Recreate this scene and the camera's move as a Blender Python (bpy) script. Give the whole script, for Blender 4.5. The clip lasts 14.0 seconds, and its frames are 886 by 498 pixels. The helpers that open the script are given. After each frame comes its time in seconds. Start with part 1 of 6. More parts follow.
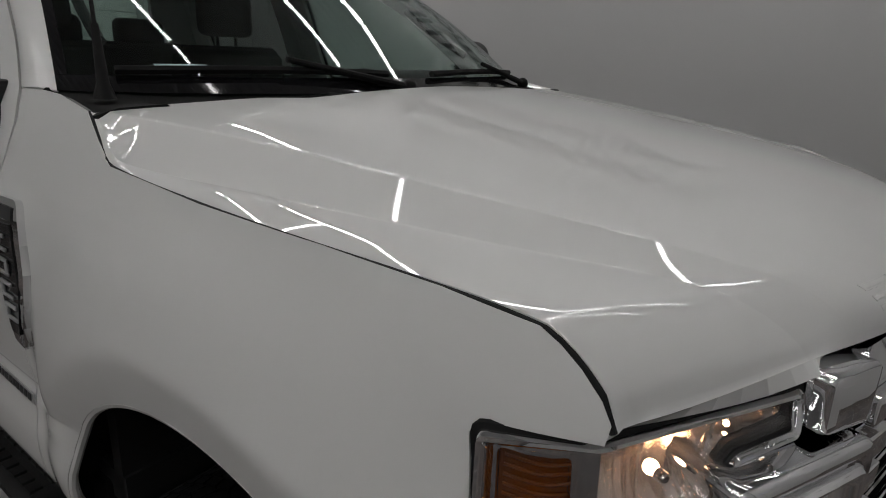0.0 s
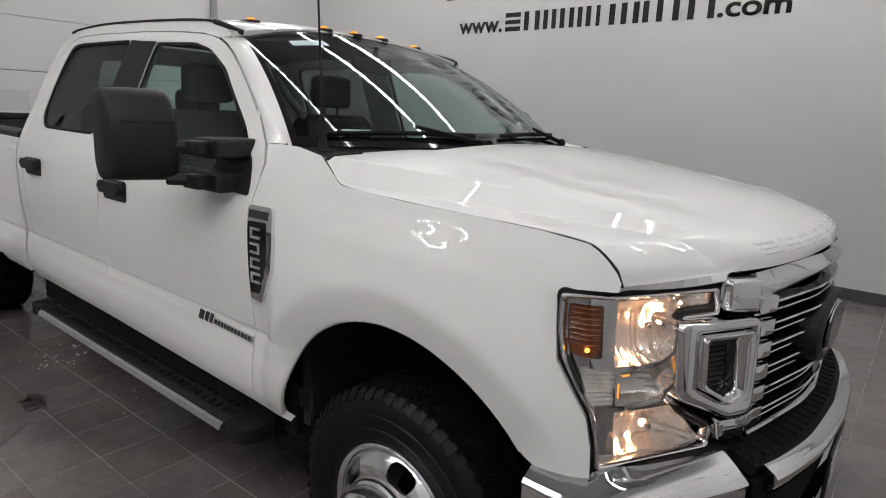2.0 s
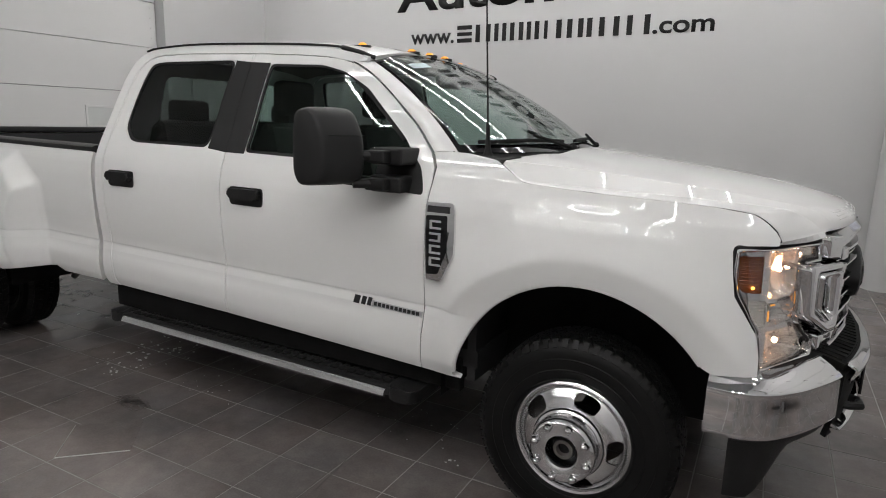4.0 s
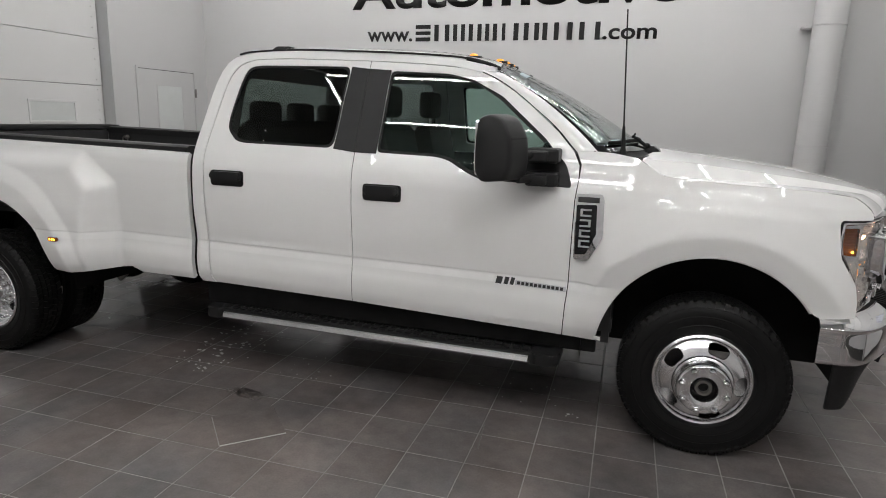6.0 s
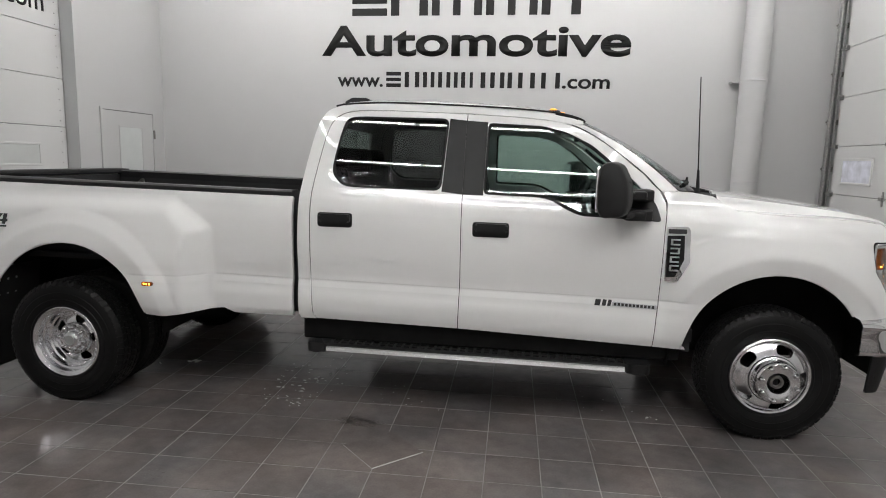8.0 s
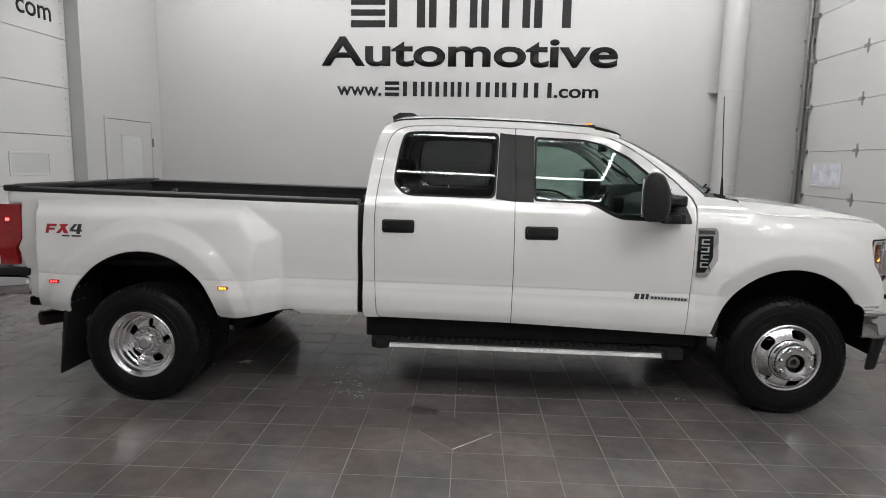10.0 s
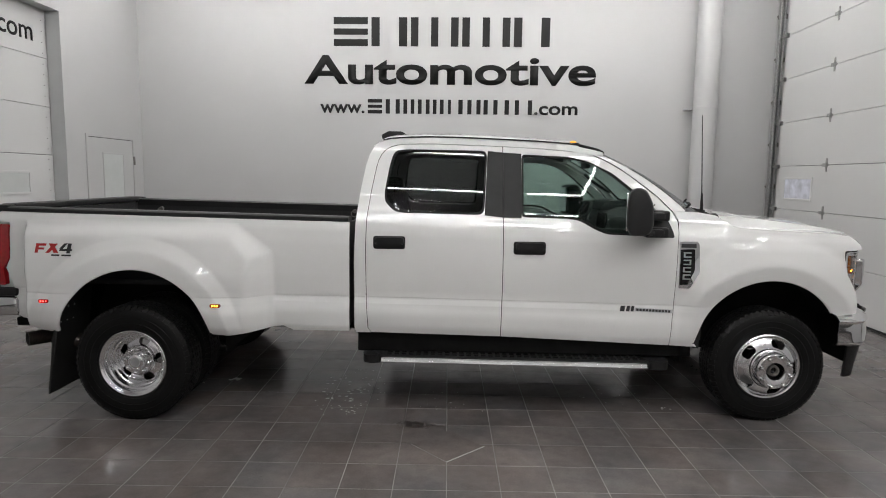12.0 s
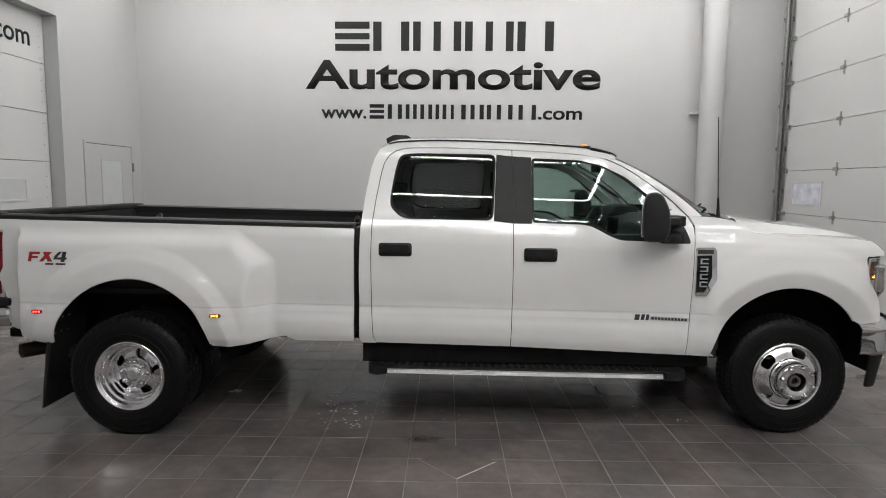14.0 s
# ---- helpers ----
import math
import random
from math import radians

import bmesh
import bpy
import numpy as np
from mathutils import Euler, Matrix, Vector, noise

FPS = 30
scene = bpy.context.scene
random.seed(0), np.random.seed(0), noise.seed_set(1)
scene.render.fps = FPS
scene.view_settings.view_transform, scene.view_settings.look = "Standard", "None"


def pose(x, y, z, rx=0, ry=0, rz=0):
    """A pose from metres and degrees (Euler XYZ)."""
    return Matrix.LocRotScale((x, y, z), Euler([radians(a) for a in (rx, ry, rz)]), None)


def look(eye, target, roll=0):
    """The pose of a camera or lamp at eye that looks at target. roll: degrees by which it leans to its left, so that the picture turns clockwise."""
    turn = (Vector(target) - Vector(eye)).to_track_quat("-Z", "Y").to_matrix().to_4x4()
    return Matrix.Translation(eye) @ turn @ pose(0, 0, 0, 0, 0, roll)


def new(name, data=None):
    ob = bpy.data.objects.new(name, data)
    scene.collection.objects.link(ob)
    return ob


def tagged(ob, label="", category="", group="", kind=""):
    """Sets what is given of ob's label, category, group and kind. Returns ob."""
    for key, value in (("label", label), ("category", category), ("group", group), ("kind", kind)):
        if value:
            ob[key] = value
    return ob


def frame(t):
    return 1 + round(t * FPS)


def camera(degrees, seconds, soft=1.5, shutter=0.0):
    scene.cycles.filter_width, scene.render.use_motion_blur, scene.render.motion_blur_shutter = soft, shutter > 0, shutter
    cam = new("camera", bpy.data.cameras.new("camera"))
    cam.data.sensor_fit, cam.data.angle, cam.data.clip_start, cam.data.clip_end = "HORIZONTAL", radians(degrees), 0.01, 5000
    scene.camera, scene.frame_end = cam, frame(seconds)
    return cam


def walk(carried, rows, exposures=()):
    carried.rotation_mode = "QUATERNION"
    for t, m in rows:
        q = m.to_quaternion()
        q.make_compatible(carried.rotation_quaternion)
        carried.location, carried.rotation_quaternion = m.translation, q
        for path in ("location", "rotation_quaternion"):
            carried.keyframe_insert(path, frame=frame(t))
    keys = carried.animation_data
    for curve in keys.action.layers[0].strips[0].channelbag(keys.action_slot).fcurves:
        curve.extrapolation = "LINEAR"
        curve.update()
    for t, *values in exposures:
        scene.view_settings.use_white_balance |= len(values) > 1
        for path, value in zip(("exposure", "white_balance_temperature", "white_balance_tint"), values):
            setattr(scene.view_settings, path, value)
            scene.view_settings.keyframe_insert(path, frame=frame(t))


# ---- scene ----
cam = camera(71.8, 14.0, 1.0)
PATH = [
    (0, (0.769, -1.378, 1.592), (-0.391, 0.134, 0.984), 2.5),
    (0.5, (0.988, -1.562, 1.635), (-0.161, -0.044, 1.021), 2.8),
    (1, (1.185, -1.798, 1.646), (-0.008, -0.32, 1.019), 3),
    (1.5, (1.25, -1.975, 1.649), (0.032, -0.519, 1.017), 2.6),
    (2, (1.132, -2.132, 1.607), (-0.126, -0.635, 1.182), 2.41),
    (2.5, (1.001, -2.331, 1.568), (-0.227, -0.798, 1.195), 2.04),
    (5, (0.209, -3.644, 1.638), (-0.569, -1.853, 1.203), 1.8),
    (5.5, (-0.078, -3.839, 1.641), (-0.783, -2.019, 1.205), 1.8),
    (6, (-0.379, -4.059, 1.633), (-0.993, -2.202, 1.214), 1.7),
    (6.5, (-0.647, -4.277, 1.654), (-1.165, -2.384, 1.272), 1.7),
    (7, (-0.967, -4.4, 1.611), (-1.39, -2.471, 1.293), 1.7),
    (7.5, (-1.243, -4.532, 1.613), (-1.59, -2.586, 1.312), 1.5),
    (8, (-1.5, -4.754, 1.651), (-1.785, -2.796, 1.358), 1.5),
    (8.5, (-1.741, -4.859, 1.648), (-1.985, -2.895, 1.358), 1.4),
    (11, (-2.169, -5.342, 1.72), (-2.275, -3.362, 1.457), 1),
    (11.5, (-2.182, -5.319, 1.71), (-2.273, -3.336, 1.465), 0.9),
    (12, (-2.183, -5.298, 1.708), (-2.266, -3.314, 1.476), 0.8),
    (12.5, (-2.195, -5.264, 1.695), (-2.277, -3.278, 1.473), 0.8),
    (13, (-2.199, -5.239, 1.695), (-2.284, -3.253, 1.477), 0.7),
    (13.5, (-2.225, -5.168, 1.689), (-2.31, -3.181, 1.475), 0.7),
    (14, (-2.244, -5.153, 1.694), (-2.327, -3.165, 1.483), 0.6),
]
walk(cam, [(t, look(eye, target, roll)) for t, eye, target, roll in PATH],
     [(0.0, -1.08), (0.5, -1.08), (1.0, -0.57), (1.5, -0.12), (2.0, 0.02), (3.0, 0.05), (5.0, 0.12), (7.0, 0.23), (8.5, 0.25), (10.0, 0.20), (14.0, 0.13)])

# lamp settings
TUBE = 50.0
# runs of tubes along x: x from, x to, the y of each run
# the x 0.5 to 2.3 runs are added fill; back runs lengthened to even the wall
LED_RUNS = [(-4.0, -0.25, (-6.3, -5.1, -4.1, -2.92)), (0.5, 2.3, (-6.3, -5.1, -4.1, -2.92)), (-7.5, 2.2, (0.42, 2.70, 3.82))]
# crosses at x 0.5 and 2.3 belong to the added fill
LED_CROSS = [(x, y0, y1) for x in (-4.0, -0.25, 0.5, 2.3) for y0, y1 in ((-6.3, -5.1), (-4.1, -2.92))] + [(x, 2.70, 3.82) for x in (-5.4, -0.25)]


# ---- world and light ----
world = bpy.data.worlds.new("world")
scene.world = world
world.use_nodes = True
world.node_tree.nodes["Background"].inputs[0].default_value = (0.9, 0.95, 1.0, 1)
world.node_tree.nodes["Background"].inputs[1].default_value = 0.02


# ---- materials ----
def material(name, color, rough=0.5, metal=0.0, coat=0.0, noise_size=0.0, noise_amount=0.0, bump=0.0, bump_size=200.0,
             stain=0.0, stain_size=2.0, alpha=1.0, transmission=0.0, ior=1.5, emit=None, strength=0.0, rough_var=0.0, spec=0.5):
    m = bpy.data.materials.new(name)
    m.use_nodes = True
    nt = m.node_tree
    b = nt.nodes["Principled BSDF"]
    b.inputs["Base Color"].default_value = (*color, 1)
    b.inputs["Roughness"].default_value = rough
    b.inputs["Metallic"].default_value = metal
    b.inputs["Coat Weight"].default_value = coat
    b.inputs["Coat Roughness"].default_value = 0.003
    b.inputs["Transmission Weight"].default_value = transmission
    b.inputs["IOR"].default_value = ior
    b.inputs["Specular IOR Level"].default_value = spec
    b.inputs["Alpha"].default_value = alpha
    if emit:
        b.inputs["Emission Color"].default_value = (*emit, 1)
        b.inputs["Emission Strength"].default_value = strength
    coord = nt.nodes.new("ShaderNodeTexCoord")
    col = None
    for size, amount in ((noise_size, noise_amount), (stain_size, stain)):
        if not amount:
            continue
        tex = nt.nodes.new("ShaderNodeTexNoise")
        tex.inputs["Scale"].default_value = size
        tex.inputs["Detail"].default_value = 5
        nt.links.new(coord.outputs["Object"], tex.inputs["Vector"])
        ramp = nt.nodes.new("ShaderNodeMapRange")
        ramp.inputs["From Min"].default_value, ramp.inputs["From Max"].default_value = 0.3, 0.7
        ramp.inputs["To Min"].default_value, ramp.inputs["To Max"].default_value = 1 - amount, 1 + amount
        nt.links.new(tex.outputs["Fac"], ramp.inputs["Value"])
        mul = nt.nodes.new("ShaderNodeVectorMath")
        mul.operation = "MULTIPLY"
        mul.inputs[0].default_value = color
        if col:
            nt.links.new(col, mul.inputs[0])
        nt.links.new(ramp.outputs["Result"], mul.inputs[1])
        col = mul.outputs["Vector"]
    if col:
        nt.links.new(col, b.inputs["Base Color"])
    if rough_var:
        tex = nt.nodes.new("ShaderNodeTexNoise")
        tex.inputs["Scale"].default_value = 3.0
        tex.inputs["Detail"].default_value = 6
        nt.links.new(coord.outputs["Object"], tex.inputs["Vector"])
        ramp = nt.nodes.new("ShaderNodeMapRange")
        ramp.inputs["From Min"].default_value, ramp.inputs["From Max"].default_value = 0.3, 0.7
        ramp.inputs["To Min"].default_value, ramp.inputs["To Max"].default_value = rough - rough_var, rough + rough_var
        nt.links.new(tex.outputs["Fac"], ramp.inputs["Value"])
        nt.links.new(ramp.outputs["Result"], b.inputs["Roughness"])
    if bump:
        tex = nt.nodes.new("ShaderNodeTexNoise")
        tex.inputs["Scale"].default_value = bump_size
        tex.inputs["Detail"].default_value = 3
        nt.links.new(coord.outputs["Object"], tex.inputs["Vector"])
        bp = nt.nodes.new("ShaderNodeBump")
        bp.inputs["Strength"].default_value = bump
        bp.inputs["Distance"].default_value = 0.002
        nt.links.new(tex.outputs["Fac"], bp.inputs["Height"])
        nt.links.new(bp.outputs["Normal"], b.inputs["Normal"])
    return m


def glass(name, tint, rough=0.0):
    """Thin sheet glass: a clear tinted body and a mirror sheen by Fresnel."""
    m = bpy.data.materials.new(name)
    m.use_nodes = True
    nt = m.node_tree
    out = nt.nodes["Material Output"]
    nt.nodes.remove(nt.nodes["Principled BSDF"])
    t = nt.nodes.new("ShaderNodeBsdfTransparent")
    t.inputs[0].default_value = (*tint, 1)
    g = nt.nodes.new("ShaderNodeBsdfGlossy")
    g.inputs["Roughness"].default_value = rough
    f = nt.nodes.new("ShaderNodeLayerWeight")
    f.inputs["Blend"].default_value = 0.5
    p5 = nt.nodes.new("ShaderNodeMath")
    p5.operation = "POWER"
    p5.inputs[1].default_value = 5.0
    sheen = nt.nodes.new("ShaderNodeMath")
    sheen.operation = "MULTIPLY_ADD"
    sheen.inputs[1].default_value, sheen.inputs[2].default_value = 0.85, 0.035
    mix = nt.nodes.new("ShaderNodeMixShader")
    nt.links.new(f.outputs["Facing"], p5.inputs[0])
    nt.links.new(p5.outputs[0], sheen.inputs[0])
    nt.links.new(sheen.outputs[0], mix.inputs[0])
    nt.links.new(t.outputs[0], mix.inputs[1])
    nt.links.new(g.outputs[0], mix.inputs[2])
    nt.links.new(mix.outputs[0], out.inputs[0])
    return m


PAINT = material("white_car_paint", (0.81, 0.81, 0.80), 0.60, 0, 1.0, spec=0.2, noise_size=0.7, noise_amount=0.01)
CHROME = material("chrome", (0.80, 0.80, 0.81), 0.035, 1.0)
ALLOY = material("polished_aluminium", (0.86, 0.86, 0.87), 0.21, 1.0, noise_size=30, noise_amount=0.03)
SATIN = material("brushed_aluminium", (0.76, 0.76, 0.76), 0.27, 1.0, noise_size=60, noise_amount=0.05)
BLACK = material("black_moulded_plastic", (0.011, 0.011, 0.0115), 0.5, 0, 0, spec=0.35, bump=0.25, bump_size=900, noise_size=12, noise_amount=0.12)
GLOSSBLACK = material("gloss_black", (0.010, 0.010, 0.011), 0.07, spec=0.4)
TRIM = material("black_rubber_trim", (0.010, 0.010, 0.010), 0.7, spec=0.3)
VOID = material("dark_underbody", (0.007, 0.007, 0.007), 0.7, spec=0.14, noise_size=9, noise_amount=0.35)
RUBBER = material("tyre_rubber", (0.006, 0.006, 0.006), 0.48, spec=0.20, bump=0.15, bump_size=500, noise_size=8, noise_amount=0.18)
STEEL = material("dull_steel", (0.20, 0.19, 0.18), 0.5, 0.8, noise_size=20, noise_amount=0.3)
RUST = material("heat_stained_exhaust", (0.05, 0.042, 0.037), 0.45, 0.7, noise_size=25, noise_amount=0.4)
COWL = material("matt_cowl_plastic", (0.010, 0.010, 0.010), 0.75, spec=0.2, bump=0.3, bump_size=700, noise_size=14, noise_amount=0.15)
LINER = material("spray_bedliner", (0.016, 0.016, 0.017), 0.6, bump=0.6, bump_size=350)
CLOTH = material("grey_seat_cloth", (0.055, 0.054, 0.052), 0.9, bump=0.4, bump_size=600, noise_size=60, noise_amount=0.15)
DASH = material("dark_dashboard", (0.020, 0.020, 0.021), 0.6, bump=0.2, bump_size=500)
CABIN = material("grey_headliner", (0.20, 0.20, 0.195), 0.9, noise_size=80, noise_amount=0.08)
WINDSHIELD = glass("windshield_glass", (0.82, 0.88, 0.86))
SIDEGLASS = glass("side_glass", (0.76, 0.84, 0.81))
PRIVACY = glass("privacy_glass", (0.52, 0.535, 0.53))
LENS = glass("lamp_lens", (0.97, 0.97, 0.97))
AMBER = material("amber_lens", (0.20, 0.045, 0.003), 0.15, 0, 0.6, noise_size=40, noise_amount=0.1)
AMBERLIT = material("lit_amber", (1.0, 0.45, 0.04), 0.3, emit=(1.0, 0.42, 0.04), strength=7.0)
AMBERGLOW = material("amber_clearance", (0.9, 0.45, 0.08), 0.2, 0, 0.5, emit=(1.0, 0.33, 0.035), strength=0.8)
RED = material("red_lens", (0.33, 0.008, 0.012), 0.12, 0, 0.8, noise_size=30, noise_amount=0.15)
REDLIT = material("lit_red", (1.0, 0.05, 0.05), 0.3, emit=(1.0, 0.06, 0.05), strength=6.0)
BULB = material("lit_bulb", (1.0, 0.85, 0.65), 0.3, emit=(1.0, 0.50, 0.25), strength=52.0)
REFLECTOR = material("lamp_reflector", (0.92, 0.90, 0.87), 0.20, 0.85, noise_size=14, noise_amount=0.05)
DECAL = material("dark_decal", (0.03, 0.03, 0.032), 0.35)
DECALRED = material("red_decal", (0.42, 0.02, 0.02), 0.35)
SILVER = material("silver_letter", (0.55, 0.56, 0.57), 0.3, 0.7)
PAPER = material("inspection_sticker", (0.45, 0.58, 0.60), 0.6)
MUDFLAP = material("mud_flap_rubber", (0.014, 0.014, 0.014), 0.55, noise_size=20, noise_amount=0.2)
WALL = material("white_wall_paint", (0.50, 0.50, 0.50), 0.55, noise_size=1.2, noise_amount=0.012, bump=0.08, bump_size=160, stain=0.012, stain_size=0.35)
DOORPAINT = material("white_sectional_door", (0.63, 0.63, 0.625), 0.5, bump=0.1, bump_size=240, stain=0.02, stain_size=0.8)
CEIL = material("steel_roof_deck", (0.40, 0.40, 0.40), 0.6, noise_size=3, noise_amount=0.06)
GALV = material("galvanised_steel", (0.36, 0.36, 0.35), 0.45, 0.8, noise_size=40, noise_amount=0.2)
GREYPANEL = material("grey_jamb_panel", (0.47, 0.48, 0.48), 0.5, noise_size=4, noise_amount=0.03)
FROST = material("frosted_pane", (0.55, 0.57, 0.56), 0.3, noise_size=5, noise_amount=0.04)
# faint emission puts daylight into the pane itself
DAYPANE = material("glowing_pane", (0.55, 0.56, 0.62), 0.2, noise_size=8, noise_amount=0.3, emit=(0.86, 0.88, 1.0), strength=0.10)
# tone of the unseen front wall, set to bounce fill onto the truck
FILLWALL = material("fill_wall_paint", (0.58, 0.58, 0.58), 0.6, noise_size=1.1, noise_amount=0.06)
BASE = material("dark_cove_base", (0.055, 0.055, 0.052), 0.5, noise_size=6, noise_amount=0.1)
INK = material("black_wall_lettering", (0.011, 0.011, 0.011), 0.55, spec=0.25)
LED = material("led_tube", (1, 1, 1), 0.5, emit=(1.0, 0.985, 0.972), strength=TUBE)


def floor_material():
    """Dark grey porcelain: a tone of its own for each tile, cloudy wear and scuffs, half-gloss."""
    m = bpy.data.materials.new("grey_porcelain_tile")
    m.use_nodes = True
    nt = m.node_tree
    b = nt.nodes["Principled BSDF"]
    geo = nt.nodes.new("ShaderNodeNewGeometry")
    info = nt.nodes.new("ShaderNodeObjectInfo")

    def tex(scale, detail, rough=0.6):
        n = nt.nodes.new("ShaderNodeTexNoise")
        n.inputs["Scale"].default_value, n.inputs["Detail"].default_value, n.inputs["Roughness"].default_value = scale, detail, rough
        nt.links.new(geo.outputs["Position"], n.inputs["Vector"])
        return n.outputs["Fac"]

    def ramp(v, a, c, lo, hi):
        n = nt.nodes.new("ShaderNodeMapRange")
        n.inputs["From Min"].default_value, n.inputs["From Max"].default_value = a, c
        n.inputs["To Min"].default_value, n.inputs["To Max"].default_value = lo, hi
        nt.links.new(v, n.inputs["Value"])
        return n.outputs["Result"]

    def mul(p, q):
        n = nt.nodes.new("ShaderNodeMath")
        n.operation = "MULTIPLY"
        nt.links.new(p, n.inputs[0])
        nt.links.new(q, n.inputs[1])
        return n.outputs[0]

    add = nt.nodes.new("ShaderNodeMath")
    add.operation = "ADD"
    nt.links.new(info.outputs["Random"], add.inputs[0])
    nt.links.new(geo.outputs["Random Per Island"], add.inputs[1])
    frac = nt.nodes.new("ShaderNodeMath")
    frac.operation = "FRACT"
    nt.links.new(add.outputs[0], frac.inputs[0])
    tone = mul(ramp(frac.outputs[0], 0, 1, 0.86, 1.14), ramp(tex(1.6, 4, 0.6), 0.3, 0.7, 0.78, 1.22))
    tone = mul(tone, ramp(tex(9, 5, 0.68), 0.3, 0.7, 0.86, 1.14))
    tone = mul(tone, ramp(tex(90, 3, 0.6), 0.3, 0.7, 0.92, 1.08))
    mix = nt.nodes.new("ShaderNodeMix")
    mix.data_type = "RGBA"
    mix.inputs["A"].default_value = (0.118, 0.112, 0.112, 1)
    mix.inputs["B"].default_value = (0.172, 0.146, 0.136, 1)
    hue = nt.nodes.new("ShaderNodeMath")
    hue.operation = "ADD"
    nt.links.new(ramp(tex(1.4, 4), 0.35, 0.65, -0.15, 0.75), hue.inputs[0])
    nt.links.new(ramp(frac.outputs[0], 0, 1, 0.4, 0.0), hue.inputs[1])
    nt.links.new(hue.outputs[0], mix.inputs["Factor"])
    sc = nt.nodes.new("ShaderNodeVectorMath")
    sc.operation = "SCALE"
    nt.links.new(mix.outputs["Result"], sc.inputs[0])
    nt.links.new(tone, sc.inputs["Scale"])
    nt.links.new(sc.outputs[0], b.inputs["Base Color"])
    nt.links.new(ramp(tex(3, 5, 0.65), 0.3, 0.7, 0.13, 0.27), b.inputs["Roughness"])
    b.inputs["Specular IOR Level"].default_value = 0.5
    return m


TILE = floor_material()
GROUT = material("light_grout", (0.205, 0.192, 0.184), 0.8, noise_size=3, noise_amount=0.35, stain=0.3, stain_size=0.9)
STAIN = material("dark_floor_stain", (0.052, 0.042, 0.037), 0.35)
GRIT = material("grey_grit", (0.46, 0.45, 0.43), 0.7)
CHIP = material("pale_grit", (0.42, 0.41, 0.39), 0.8)


# ---- mesh helpers ----
def part(name, data, mat, parent=None, label="", smooth=False):
    """Links a bmesh or a mesh as ONE object under a thing or a part."""
    if isinstance(data, bmesh.types.BMesh):
        me = bpy.data.meshes.new(name)
        bmesh.ops.recalc_face_normals(data, faces=data.faces)
        data.to_mesh(me)
        data.free()
    else:
        me = data
    if mat:
        me.materials.clear()
        me.materials.append(mat)
    if smooth:
        me.shade_smooth()
        me.set_sharp_from_angle(angle=radians(38))
    ob = new(name, me)
    if parent:
        ob.parent = parent
    if label:
        ob["label"] = label
    return ob


def root(name, m, label, category, group="", kind=""):
    ob = new(name)
    ob.matrix_world = m
    ob.empty_display_size = 0.1
    return tagged(ob, label, category, group, kind)


def box(bm, x0, x1, y0, y1, z0, z1, bevel=0.0, seg=2):
    r = bmesh.ops.create_cube(bm, size=1)
    vs = r["verts"]
    for v in vs:
        v.co = Vector((x0 + (v.co.x + 0.5) * (x1 - x0), y0 + (v.co.y + 0.5) * (y1 - y0), z0 + (v.co.z + 0.5) * (z1 - z0)))
    if bevel:
        es = list({e for v in vs for e in v.link_edges})
        bmesh.ops.bevel(bm, geom=es, offset=bevel, segments=seg, affect="EDGES", profile=0.5)
    return vs


def boxed(*a, **k):
    bm = bmesh.new()
    box(bm, *a, **k)
    return bm


def prism(bm, poly, to3, a, b, bevel=0.0, seg=2):
    """A polygon pushed from depth a to depth b; to3(u, v, d) gives the place."""
    lo = [bm.verts.new(to3(u, v, a)) for u, v in poly]
    hi = [bm.verts.new(to3(u, v, b)) for u, v in poly]
    n = len(poly)
    fs = [bm.faces.new(lo), bm.faces.new(list(reversed(hi)))]
    for i in range(n):
        fs.append(bm.faces.new((lo[i], hi[i], hi[(i + 1) % n], lo[(i + 1) % n])))
    if bevel:
        es = list({e for e in fs[1].edges} | {e for f in fs[2:] for e in f.edges})
        bmesh.ops.bevel(bm, geom=es, offset=bevel, segments=seg, affect="EDGES", profile=0.5)
    return bm


def XZ(u, v, d):
    return Vector((u, d, v))


def YZ(u, v, d):
    return Vector((d, u, v))


def XY(u, v, d):
    return Vector((u, v, d))


def tube(bm, pts, r, n=10, closed=False):
    """A round rod along a line of points; r is one radius or one for each point."""
    pts = [Vector(p) for p in pts]
    rings = []
    last = None
    for i, p in enumerate(pts):
        a = pts[i - 1] if i or closed else p
        b = pts[(i + 1) % len(pts)] if i + 1 < len(pts) or closed else p
        d = (b - a).normalized()
        up = last if last and abs(last.dot(d)) < 0.95 else (Vector((0, 0, 1)) if abs(d.z) < 0.9 else Vector((0, 1, 0)))
        s = d.cross(up).normalized()
        up = s.cross(d).normalized()
        last = up
        rad = r[i] if isinstance(r, (list, tuple)) else r
        rings.append([bm.verts.new(p + rad * (math.cos(2 * math.pi * k / n) * s + math.sin(2 * math.pi * k / n) * up)) for k in range(n)])
    m = len(rings)
    for i in range(m if closed else m - 1):
        q = rings[(i + 1) % m]
        for k in range(n):
            bm.faces.new((rings[i][k], rings[i][(k + 1) % n], q[(k + 1) % n], q[k]))
    if not closed:
        bm.faces.new(list(reversed(rings[0])))
        bm.faces.new(rings[-1])
    return bm


